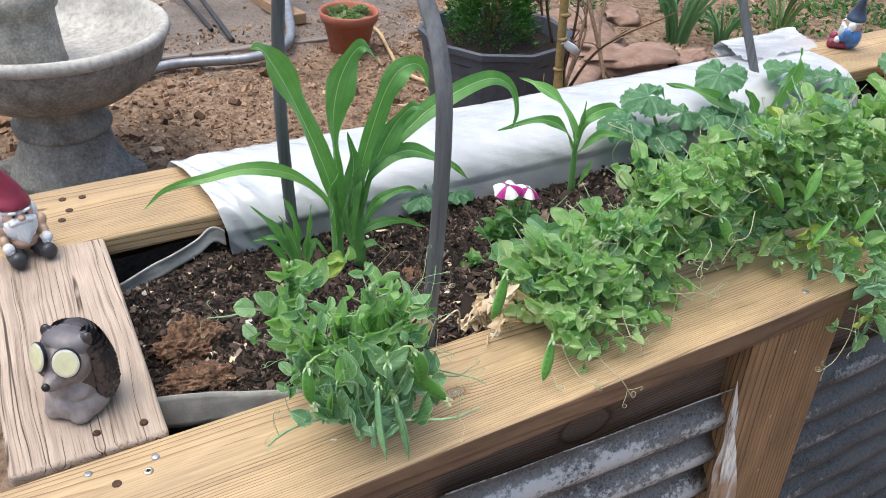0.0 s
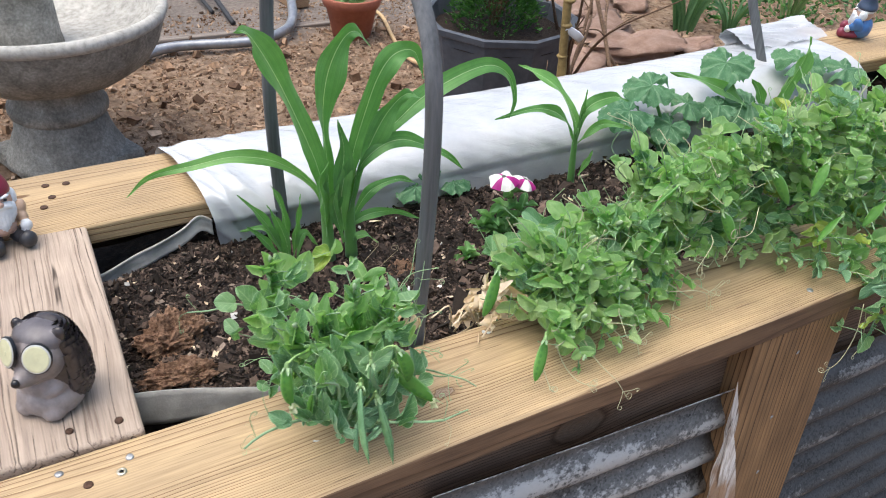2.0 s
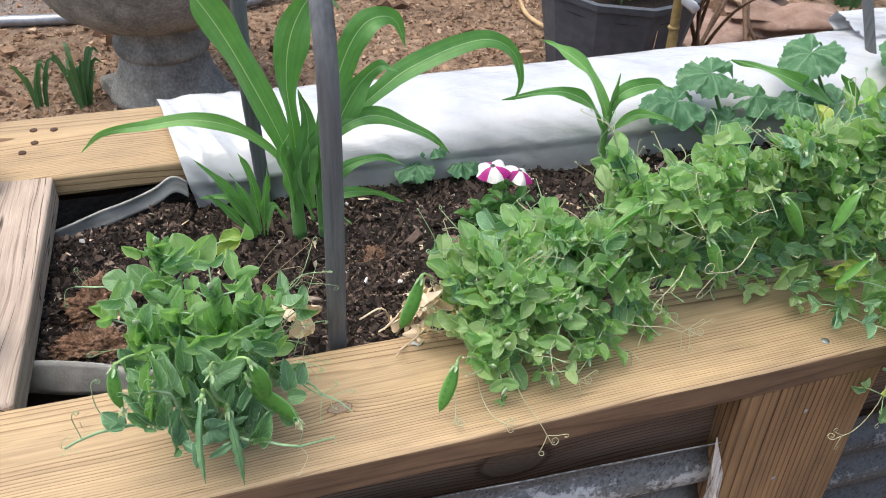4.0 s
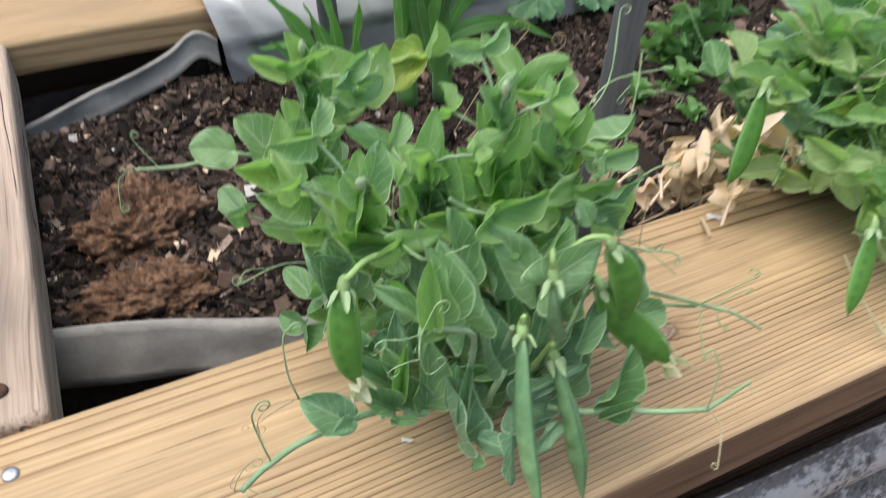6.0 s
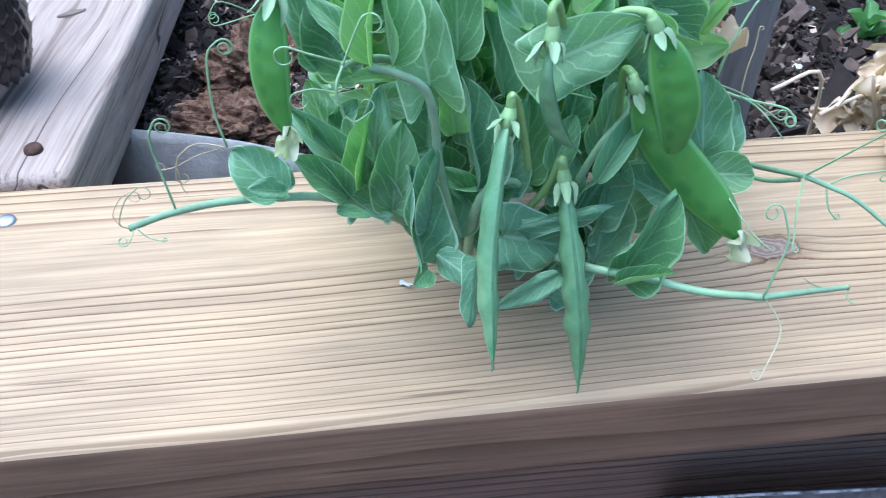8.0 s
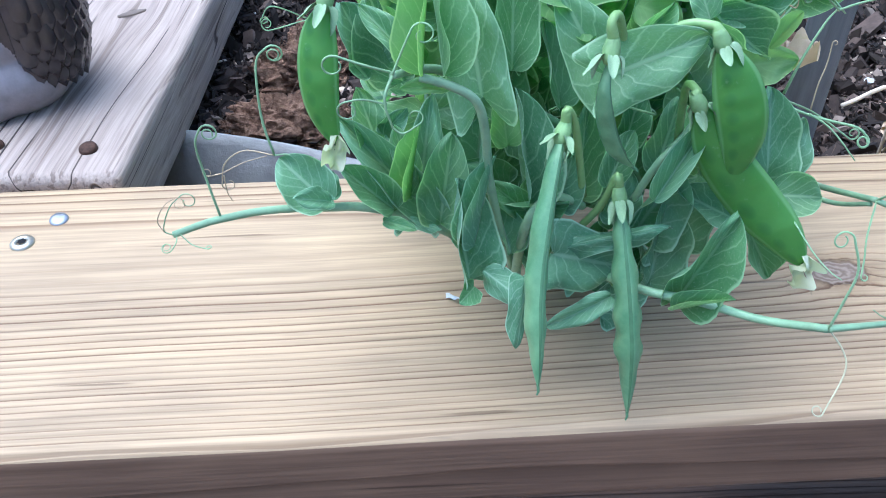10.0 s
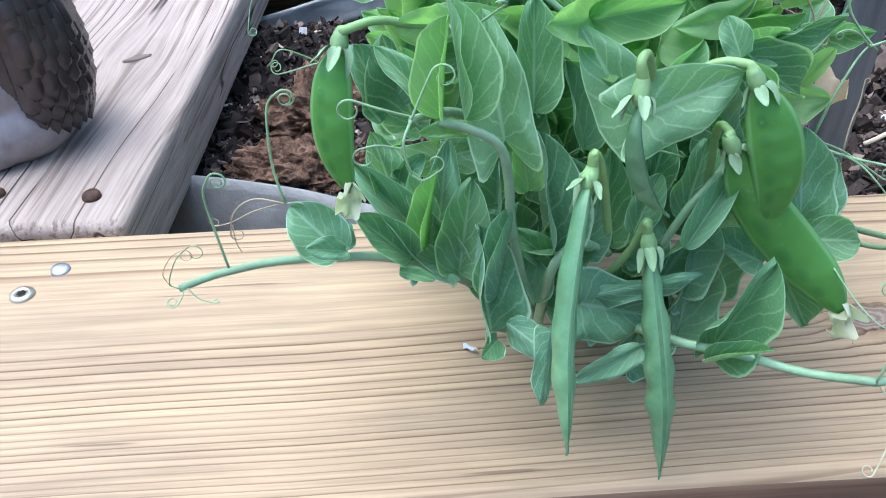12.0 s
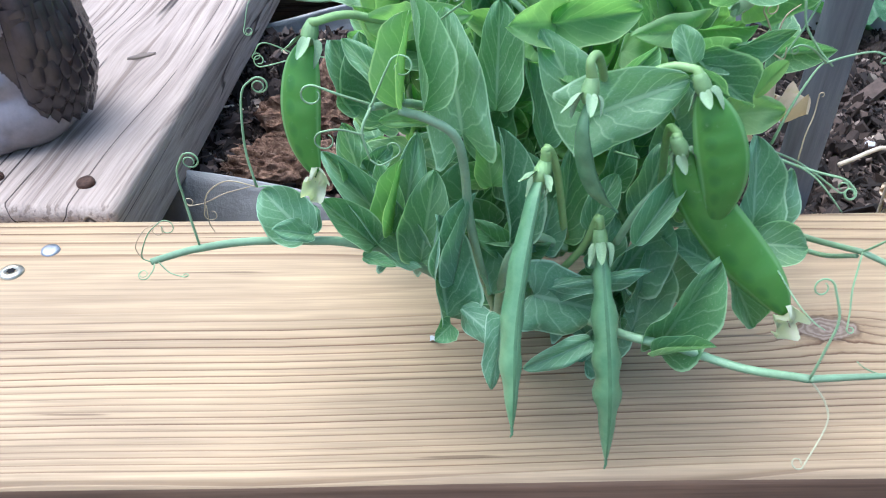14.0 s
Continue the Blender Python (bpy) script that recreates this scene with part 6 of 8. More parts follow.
corn_plant("tall green corn plant with arching blades", "corn plants",
           [([(0.324, 0.4, 0.693), (0.322, 0.402, 0.755), (0.316, 0.4, 0.825)], 0.0090)],
           [([(0.318, 0.4, 0.775), (0.312, 0.398, 0.825), (0.296, 0.396, 0.875), (0.265, 0.394, 0.953), (0.243, 0.391, 0.998), (0.228, 0.386, 1.020), (0.214, 0.380, 1.024)], 0.0374),
            ([(0.329, 0.405, 0.765), (0.326, 0.407, 0.836), (0.322, 0.408, 0.898), (0.33, 0.41, 0.949), (0.349, 0.412, 0.985), (0.367, 0.413, 0.994), (0.388, 0.415, 0.972)], 0.0355),
            ([(0.321, 0.402, 0.756), (0.311, 0.411, 0.799), (0.27, 0.42, 0.838), (0.22, 0.429, 0.853), (0.17, 0.437, 0.848), (0.121, 0.446, 0.839), (0.093, 0.455, 0.813)], 0.0150),
            ([(0.319, 0.395, 0.734), (0.314, 0.39, 0.784), (0.306, 0.385, 0.822), (0.317, 0.38, 0.851)], 0.0185),
            ([(0.327, 0.392, 0.759), (0.333, 0.39, 0.802), (0.34, 0.387, 0.854), (0.331, 0.385, 0.901)], 0.0241)])
corn_plant("tall green corn plant with arching blades", "corn plants",
           [([(0.356, 0.4, 0.69), (0.354, 0.402, 0.756), (0.357, 0.402, 0.823)], 0.0088)],
           [([(0.35, 0.402, 0.765), (0.357, 0.403, 0.831), (0.375, 0.405, 0.889), (0.394, 0.406, 0.937), (0.416, 0.407, 0.962), (0.444, 0.409, 0.96), (0.459, 0.41, 0.922)], 0.0324),
            ([(0.351, 0.396, 0.764), (0.359, 0.394, 0.81), (0.378, 0.392, 0.857), (0.398, 0.389, 0.895), (0.422, 0.387, 0.917), (0.442, 0.385, 0.91)], 0.0285),
            ([(0.358, 0.404, 0.762), (0.375, 0.405, 0.826), (0.396, 0.405, 0.852), (0.434, 0.406, 0.883), (0.462, 0.407, 0.901), (0.516, 0.407, 0.922), (0.559, 0.408, 0.926), (0.59, 0.409, 0.906), (0.603, 0.409, 0.869), (0.597, 0.41, 0.843)], 0.0235),
            ([(0.353, 0.395, 0.777), (0.361, 0.391, 0.823), (0.386, 0.387, 0.851), (0.418, 0.384, 0.858), (0.453, 0.38, 0.843), (0.483, 0.376, 0.825), (0.504, 0.372, 0.803)], 0.0182),
            ([(0.354, 0.4, 0.73), (0.362, 0.403, 0.752), (0.386, 0.405, 0.781), (0.427, 0.407, 0.787), (0.461, 0.41, 0.769)], 0.0136),
            ([(0.354, 0.4, 0.725), (0.362, 0.399, 0.743), (0.388, 0.398, 0.75), (0.423, 0.396, 0.744), (0.456, 0.395, 0.725)], 0.0123),
            ([(0.353, 0.398, 0.713), (0.359, 0.392, 0.724), (0.371, 0.386, 0.726), (0.385, 0.38, 0.714)], 0.0107),
            ([(0.342, 0.392, 0.738), (0.337, 0.39, 0.784), (0.342, 0.387, 0.826), (0.353, 0.385, 0.853)], 0.0202),
            ([(0.341, 0.39, 0.721), (0.33, 0.387, 0.762), (0.324, 0.383, 0.791), (0.329, 0.38, 0.816)], 0.0131)])
corn_plant("small sprouting tuft of corn seedlings", "corn plants", [],
           [([(0.276, 0.427, 0.678), (0.26, 0.423, 0.73), (0.24, 0.42, 0.77), (0.213, 0.418, 0.808)], 0.0135),
            ([(0.275, 0.425, 0.678), (0.262, 0.421, 0.72), (0.244, 0.417, 0.752), (0.212, 0.415, 0.758)], 0.0115),
            ([(0.279, 0.427, 0.678), (0.274, 0.423, 0.72), (0.262, 0.421, 0.758), (0.25, 0.42, 0.784)], 0.0125),
            ([(0.282, 0.425, 0.678), (0.286, 0.421, 0.73), (0.29, 0.42, 0.76), (0.294, 0.419, 0.79)], 0.0125),
            ([(0.272, 0.423, 0.678), (0.254, 0.418, 0.715), (0.238, 0.415, 0.742), (0.22, 0.413, 0.764)], 0.0105),
            ([(0.286, 0.423, 0.678), (0.292, 0.417, 0.725), (0.3, 0.413, 0.732), (0.312, 0.41, 0.712)], 0.0105),
            ([(0.28, 0.43, 0.678), (0.278, 0.433, 0.735), (0.272, 0.435, 0.775), (0.262, 0.437, 0.8)], 0.0115)])
corn_plant("young corn seedling beside the plastic sheet", "corn plants",
           [([(0.759, 0.447, 0.685), (0.753, 0.444, 0.735), (0.749, 0.442, 0.785)], 0.006)],
           [([(0.751, 0.442, 0.765), (0.743, 0.442, 0.8), (0.719, 0.462, 0.845), (0.689, 0.485, 0.867), (0.667, 0.497, 0.877)], 0.0210),
            ([(0.75, 0.442, 0.755), (0.719, 0.439, 0.807), (0.667, 0.437, 0.833), (0.592, 0.435, 0.831)], 0.0162),
            ([(0.751, 0.442, 0.765), (0.762, 0.44, 0.815), (0.807, 0.438, 0.827), (0.839, 0.436, 0.815)], 0.0194),
            ([(0.751, 0.442, 0.755), (0.789, 0.432, 0.787), (0.849, 0.422, 0.773)], 0.0129),
            ([(0.751, 0.442, 0.775), (0.757, 0.44, 0.847)], 0.0084),
            ([(0.759, 0.432, 0.705), (0.767, 0.427, 0.73), (0.773, 0.424, 0.75)], 0.0084)])
corn_plant("young corn plant among the squash leaves", "corn plants",
           [([(1.19, 0.45, 0.65), (1.195, 0.45, 0.7), (1.203, 0.45, 0.75)], 0.008)],
           [([(1.21, 0.45, 0.71), (1.227, 0.45, 0.765), (1.253, 0.45, 0.82), (1.252, 0.45, 0.86)], 0.0363),
            ([(1.19, 0.45, 0.7), (1.105, 0.45, 0.768), (1.01, 0.45, 0.816), (0.93, 0.45, 0.844)], 0.0226),
            ([(1.195, 0.45, 0.71), (1.155, 0.45, 0.775), (1.127, 0.45, 0.802)], 0.0162),
            ([(1.2, 0.45, 0.7), (1.255, 0.44, 0.74), (1.315, 0.43, 0.75)], 0.0210)])


# squash
def squash_leaf_mesh(name, seed, teeth=30):
    rows = []
    n = 84
    for k in range(10):
        f = k / 9
        row = []
        for i in range(n + 1):
            a = -3.0 + 6.0 * i / n
            lobe = 0.80 + 0.20 * abs(math.cos(a * 1.42)) ** 1.1 - 0.06 * (1 + math.cos(a * teeth)) * 0.5
            r = f * lobe * (1.0 + 0.1 * math.cos(a))
            z = 0.10 * f * abs(math.cos(a * 1.42)) + 0.26 * noise.noise(Vector((r * math.cos(a) * 2.5, r * math.sin(a) * 2.5, seed))) * f + 0.13 * noise.noise(Vector((r * math.cos(a) * 7, r * math.sin(a) * 7, seed))) - 0.30 * f * f - 0.07 * f * math.cos(14 * math.pi * i / n)
            row.append((r * math.cos(a), r * math.sin(a), z))
        rows.append(row)
    return sheet_mesh(name, M["squash"], rows)


SQUASH = [squash_leaf_mesh("squash_leaf", s) for s in (1.0, 4.0, 8.0)]


def squash_plant(label, root, leaves):
    s = thing("squash_plant", label, "squash plant", pose(0, 0, 0), "squash plants")
    for i, (p, size, facing, heading) in enumerate(leaves):
        p, f, h = Vector(p), Vector((facing[0] * 0.6, facing[1] * 0.45, max(0.8, facing[2]))).normalized(), Vector(heading)
        y = f.cross(h).normalized()
        x = y.cross(f)
        m = Matrix((x * size, y * size, f * size)).transposed().to_4x4()
        m.translation = p
        part("leaf", SQUASH[i % 3], None, s, "", m)
        k = spline([root, (Vector(root) + p) / 2 + Vector((0, 0, -0.012)), p - f * 0.004], 10)
        part("leaf_stalk", tube_bm(k, [0.0042 - 0.0002 * j for j in range(10)], 8), M["petunia_leaf"], s, smooth=True)
    return s


squash_plant("lobed grey-green squash plant beside the plastic sheet", (0.99, 0.438, 0.678),
             [((0.925, 0.478, 0.811), 0.0443, (-0.35, -0.45, 0.8), (-0.5, 0, 0.5)), ((0.86, 0.453, 0.788), 0.0483, (-0.1, -0.35, 0.9), (-1, -0.1, 0)), ((0.945, 0.438, 0.753), 0.0369, (-0.4, -0.6, 0.6), (-0.5, -0.2, -0.6)), ((0.995, 0.458, 0.776), 0.0402, (0.2, -0.6, 0.7), (0.8, 0, -0.1)), ((0.945, 0.418, 0.723), 0.0335, (-0.2, -0.8, 0.5), (-0.3, -0.3, -0.7))])
squash_plant("lobed grey-green squash plant beneath the leaning hoop", (1.21, 0.48, 0.68),
             [((1.09, 0.48, 0.825), 0.0503, (-0.6, -0.3, 0.6), (-0.7, -0.3, 0.1)), ((1.14, 0.45, 0.752), 0.0570, (-0.1, -0.5, 0.8), (-0.8, -0.2, 0)), ((1.3, 0.49, 0.795), 0.0570, (0, -0.5, 0.85), (0.7, 0, 0.2)), ((1.4, 0.46, 0.775), 0.0503, (0.1, -0.5, 0.8), (0.9, -0.1, 0)), ((1.05, 0.44, 0.77), 0.0335, (-0.3, -0.4, 0.8), (-0.9, 0, 0))])
squash_plant("broad squash plant at the bed's far end", (1.66, 0.42, 0.70),
             [((1.58, 0.44, 0.79), 0.0570, (-0.1, -0.4, 0.9), (-0.8, -0.1, 0)), ((1.70, 0.44, 0.80), 0.0604, (0.1, -0.4, 0.9), (0.8, 0.1, 0)), ((1.62, 0.36, 0.80), 0.0537, (-0.2, -0.4, 0.9), (-0.2, -0.8, 0)), ((1.82, 0.40, 0.80), 0.0604, (0.1, -0.4, 0.9), (0.5, -0.6, 0))])
squash_plant("small squash seedling in dark soil", (0.53, 0.49, 0.685),
             [((0.497, 0.485, 0.717), 0.0300, (-0.1, -0.4, 0.9), (-1, -0.2, 0)), ((0.562, 0.485, 0.712), 0.0280, (0.1, -0.4, 0.9), (1, -0.2, 0)), ((0.522, 0.50, 0.738), 0.0260, (0.0, -0.5, 0.8), (0.3, 0.6, 0.3))])

# petunia with two striped blooms
pet = thing("petunia", "petunia with two white and magenta striped blooms", "petunia", pose(0, 0, 0))
rp = random.Random(5)
for px, py, pz in ((0.566, 0.342, 0.776), (0.54, 0.345, 0.742), (0.59, 0.335, 0.75), (0.515, 0.35, 0.722)):
    root = Vector((0.563, 0.35, 0.683))
    k = spline([root, (root + Vector((px, py, pz))) / 2 + Vector((rp.uniform(-0.01, 0.01), 0, 0.004)), (px, py, pz)], 10)
    part("stem", tube_bm(k, 0.0017, 6), M["stem"], pet, smooth=True)
    for q in range(11):
        p = k[2 + q * 7 // 11]
        a = q * 2.4 + rp.random()
        d = Vector((math.cos(a), math.sin(a), rp.uniform(0.2, 0.8))).normalized()
        part("leaf", recoloured(PEA[q % 6:q % 6 + 1], M["petunia_leaf"])[0] if q < 1 else [o for o in pet.children if o.name.startswith("leaf")][-1].data, None, pet, "", leaf_pose(p, p + d * rp.uniform(0.018, 0.03), rp.uniform(0.008, 0.012), (0, 0, 1)))


def bloom(centre, facing, size):
    f = Vector(facing).normalized()
    o = f.orthogonal().normalized()
    c = Vector(centre)
    w = f.cross(o)
    fl = part("bloom", tube_bm([c - f * size * 0.9, c - f * size * 0.5, c - f * size * 0.1], [size * 0.1, size * 0.14, size * 0.3], 10, caps=False), M["petal"], pet, "white and magenta striped bloom", smooth=True)
    for k in range(10):
        rows = []
        for i in range(6):
            r = i / 5
            row = []
            for j in range(5):
                a = (k + j / 4) * 2 * math.pi / 10
                lob = 1 + 0.10 * math.cos(5 * a)
                rr = size * (0.16 + 0.84 * r) * lob
                z = -size * 0.5 * r * r + size * 0.08 * math.sin(5 * a + 1) * r + size * 0.12 * r * noise.noise(Vector((a * 2, r * 2, size * 100)))
                row.append(c + (o * math.cos(a) + w * math.sin(a)) * rr + f * z)
            rows.append(row)
        part("petal", sheet_mesh("petal", M["magenta"] if k in (1, 4, 7) else M["petal"], rows), None, fl)


bloom((0.545, 0.335, 0.802), (-0.15, -0.1, 0.95), 0.0195)
bloom((0.581, 0.335, 0.790), (0.3, -0.1, 0.9), 0.018)

# small rosette weeds beside the petunia
for wx, wy, ws in ((0.505, 0.27, 0.020), (0.485, 0.315, 0.022), (0.53, 0.315, 0.024)):
    wd = thing("seedling", "small green leafy seedling in the soil", "seedling", pose(0, 0, 0), "seedlings")
    for q in range(12):
        a = q * 2.4
        e = 0.2 + q * 0.08
        p = Vector((wx, wy, 0.69 + q * ws * 0.08))
        d = Vector((math.cos(a), math.sin(a), e)).normalized()
        part("leaf", [o for o in pet.children if o.name.startswith("leaf")][q % 3].data, None, wd, "", leaf_pose(p, p + d * ws * (1.1 - q * 0.03), ws * 0.42, (0, 0, 1)))

# ---- the other pea plants, trailing over the plank ----
PALETTE = [(PEA_PALE, 0.42), (PEA_YOUNG, 0.25), (PEA, 0.19), (PEA_YELLOW, 0.06), (PEA_BLUE, 0.08)]
DEEPER = [(PEA_PALE, 0.38), (PEA_YOUNG, 0.18), (PEA, 0.26), (PEA_YELLOW, 0.03), (PEA_BLUE, 0.15)]


def pea_bush(label, seed, x, width, top, low, shoots, nodes=8, size=0.0265, palette=PALETTE, tend=0.55, thick=0.0014):
    """Shoots rooted behind the plank that lean forward over it; top is the height of the crown, low how near the front they come."""
    b = thing("pea_plant", label, "pea plant", pose(0, 0, 0), "pea plants")
    r = random.Random(seed)
    def kinds(f):
        q = r.random() - (0.25 * (f - 0.5))
        if f > 0.8 and r.random() < 0.6:
            return PEA_YOUNG[:4]
        # Deeper green low on shoots paints in the shade inside the bush.
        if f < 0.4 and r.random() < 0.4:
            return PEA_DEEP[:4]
        acc = 0
        for k, w in palette:
            acc += w
            if q < acc:
                return k[:4]
        return palette[-1][0][:4]
    for k in range(shoots):
        f = k / (shoots - 1)
        tip = Vector((x + r.uniform(-width, width), low + (0.110 - low) * f ** 0.8 + r.uniform(-0.012, 0.012), 0.785 + (top - 0.785) * min(1, f * 1.5) ** 0.8 * r.uniform(0.85, 1.0)))
        if k < 2:
            tip.z -= 0.05 if low < 0 else 0.014
        root = Vector((x + r.uniform(-0.4, 0.4) * width, r.uniform(0.155, 0.19), 0.695))
        mid = root * 0.45 + tip * 0.55
        rise = max(tip.z - 0.01, 0.80)
        grow(b, [root, root * 0.8 + tip * 0.2 + Vector((0, 0, (rise - 0.695) * 0.5)), Vector((mid.x, mid.y, rise - 0.01)), tip], r, nodes, size, kinds, thick, 1 + (r.random() < 0.35), 0.25, tend, 0.8, (r.uniform(-0.4, 0.3), -0.55, 0.85), 0.92, 1.1, 0.0011)
        if r.random() < 0.75:
            bud(b, tip + Vector((0, 0, 0.004)), (r.uniform(-0.6, 0.4), -0.4, r.uniform(-0.2, 0.9)))
    return b


def dangle(plant, points, curl=0.004):
    """A long pale forked tendril hanging over the plank's edge."""
    tendril(plant, points, 0.0013, curl, 1.2, (1, 0.2, 0.3), M["pale_tendril"], 12)
    m, e = Vector(points[-2]), Vector(points[-1])
    side = Vector((e.z - m.z, 0.2 * (e.y - m.y), -(e.x - m.x)))
    for s in (-0.7, 0.6):
        tendril(plant, [m * 0.4 + e * 0.6, m * 0.2 + e * 0.8 + side * s * 0.4, e + side * s], 0.0009, curl * 0.7, 1.0, (1, 0, s), M["pale_tendril"], 8)


ONE = "leafy pea plant spilling over the pine plank"
TWO = "tangled pea plant with young shoots and pale tendrils"
THREE = "dense pea plant hanging over the plank's edge"
bush_a = pea_bush(ONE, 11, 0.448, 0.028, 0.838, 0.024, 9)
bush_b = pea_bush(ONE, 12, 0.490, 0.032, 0.850, 0.022, 9)
bush_c = pea_bush(ONE, 13, 0.550, 0.034, 0.868, 0.036, 8)
bush_d = pea_bush(TWO, 14, 0.628, 0.038, 0.905, 0.070, 7, tend=0.9)
bush_e = pea_bush(TWO, 15, 0.705, 0.038, 0.925, 0.095, 7, tend=0.9)
bush_f = pea_bush(THREE, 16, 0.79, 0.040, 0.940, 0.060, 8, 8, 0.0265, DEEPER)
bush_g = pea_bush(THREE, 17, 0.87, 0.040, 0.945, -0.015, 8, 8, 0.027, DEEPER)
for i, bx in enumerate((0.95, 1.03, 1.12, 1.21, 1.30, 1.40)):
    pea_bush("dense tall pea plant among its neighbours", 20 + i, bx, 0.05, 0.945 - 0.01 * (i % 2), -0.03, 7, 8, 0.029, DEEPER if i % 2 else PALETTE)
dangle(bush_a, [(0.405, 0.05, 0.775), (0.40, 0.03, 0.765), (0.395, 0.012, 0.76)])
dangle(bush_a, [(0.425, 0.05, 0.78), (0.425, 0.03, 0.765), (0.43, 0.012, 0.757), (0.44, 0.000, 0.756)])
dangle(bush_b, [(0.455, 0.04, 0.78), (0.46, 0.02, 0.765), (0.468, -0.004, 0.755), (0.478, -0.014, 0.735)])
dangle(bush_b, [(0.49, 0.045, 0.785), (0.505, 0.03, 0.770), (0.525, 0.022, 0.762)])
dangle(bush_c, [(0.56, 0.06, 0.80), (0.585, 0.05, 0.795), (0.615, 0.045, 0.790), (0.640, 0.04, 0.778)])
dangle(bush_d, [(0.61, 0.08, 0.80), (0.63, 0.055, 0.785), (0.655, 0.045, 0.770)])
dangle(bush_d, [(0.62, 0.05, 0.86), (0.60, 0.03, 0.865), (0.575, 0.02, 0.85)], 0.006)
dangle(bush_e, [(0.70, 0.06, 0.87), (0.665, 0.035, 0.86), (0.63, 0.03, 0.865)], 0.006)
dangle(bush_g, [(0.845, -0.02, 0.74), (0.84, -0.028, 0.70), (0.825, -0.03, 0.665), (0.80, -0.03, 0.655)])
dangle(bush_g, [(0.855, -0.02, 0.73), (0.86, -0.028, 0.69), (0.865, -0.03, 0.665)])
rk = random.Random(61)
for pts, nd in (([(0.90, 0.06, 0.83), (0.875, 0.0, 0.795), (0.862, -0.03, 0.745), (0.856, -0.034, 0.69)], 7), ([(0.93, 0.05, 0.82), (0.91, -0.005, 0.79), (0.90, -0.04, 0.74), (0.905, -0.044, 0.70)], 6), ([(0.83, 0.08, 0.83), (0.815, 0.045, 0.80), (0.803, 0.028, 0.775)], 5)):
    grow(bush_g, pts, rk, nd, 0.030, lambda f: rk.choice((PEA_PALE, PEA, PEA_BLUE, PEA_YELLOW)), 0.0014, 1, 0.3, 0.5, 0.1, (-0.2, -0.8, 0.4), 0.72, 1.0, 0.0012)
# flat pods of the nearest plants
pod(bush_a, [(0.392, 0.118, 0.838), (0.385, 0.112, 0.822), (0.376, 0.106, 0.806), (0.370, 0.104, 0.795)], 0.0125, 0.005, (0.8, -0.2, -0.4), [(0.404, 0.12, 0.835), (0.397, 0.119, 0.842)])
pod(bush_a, [(0.402, 0.040, 0.800), (0.396, 0.034, 0.788), (0.389, 0.028, 0.776), (0.384, 0.024, 0.766)], 0.0115, 0.005, (0.8, -0.3, -0.3), [(0.410, 0.05, 0.80), (0.405, 0.044, 0.804)])
pod(bush_d, [(0.595, 0.09, 0.905), (0.58, 0.085, 0.903), (0.563, 0.082, 0.896), (0.55, 0.08, 0.885)], 0.0135, 0.005, (0.1, -0.5, 0.8), [(0.61, 0.10, 0.89), (0.602, 0.095, 0.902)])

rq = random.Random(83)
for plant, px, py, pz in ((bush_b, 0.52, 0.06, 0.842), (bush_c, 0.575, 0.075, 0.862), (bush_d, 0.655, 0.07, 0.868), (bush_e, 0.735, 0.08, 0.895), (bush_f, 0.80, 0.06, 0.905), (bush_f, 0.815, 0.03, 0.845), (bush_g, 0.88, 0.02, 0.855), (bush_g, 0.90, -0.01, 0.80)):
    top = Vector((px, py, pz))
    d = Vector((rq.uniform(-0.9, 0.5), rq.uniform(-0.5, 0.1), rq.uniform(-1.0, -0.1))).normalized() * rq.uniform(0.034, 0.046)
    pod(plant, [top, top + d * 0.33 + Vector((0, 0, 0.003)), top + d * 0.67 + Vector((0, 0, 0.002)), top + d], 0.0115, 0.0048, (0.5, -0.3, 0.6), [top + Vector((0.012, 0.01, -0.01)), top + Vector((0.006, 0.004, 0.002))])

# withered leaves and straw at the foot of the peas
dry = thing("withered_vine", "withered straw-coloured pea vine and leaves on the plank", "dead plant", pose(0, 0, 0))
rd = random.Random(9)
for k in range(48):
    p = Vector((rd.uniform(0.392, 0.450), rd.uniform(0.122, 0.185), 0))
    p.z = (0.758 if p.y < 0.145 else 0.725) + rd.uniform(0, 0.045)
    d = Vector((rd.uniform(-1, 1), rd.uniform(-1, 0.6), rd.uniform(-0.5, 0.5))).normalized()
    leaf(dry, p, p + d * rd.uniform(0.012, 0.026), rd.uniform(0.006, 0.013), (rd.uniform(-1, 1), rd.uniform(-1, 0.3), rd.uniform(0, 1)), PEA_DRY, rng=rd)
for k in range(9):
    a = Vector((rd.uniform(0.375, 0.45), rd.uniform(0.15, 0.2), 0.70))
    part("stem", tube_bm(spline([a, a + Vector((rd.uniform(-0.03, 0.02), -0.02, rd.uniform(0.03, 0.06))), a + Vector((rd.uniform(-0.05, 0.01), rd.uniform(-0.06, -0.02), rd.uniform(0.05, 0.09)))], 10), 0.0010, 6), M["straw"], dry, smooth=True)
for px, py, s in ((0.387, 0.127, 0.009), (0.162, 0.061, 0.0045)):
    fp = thing("fallen_petal", "papery fallen petal lying on the pine plank", "petal", pose(0, 0, 0), "fallen petals")
    part("petal", recoloured(PEA[4:5], M["petal"])[0], None, fp, "", leaf_pose((px, py, TOP + 0.0015), (px + s, py - s * 0.7, TOP + 0.003), s * 0.5, (0, 0, 1)))

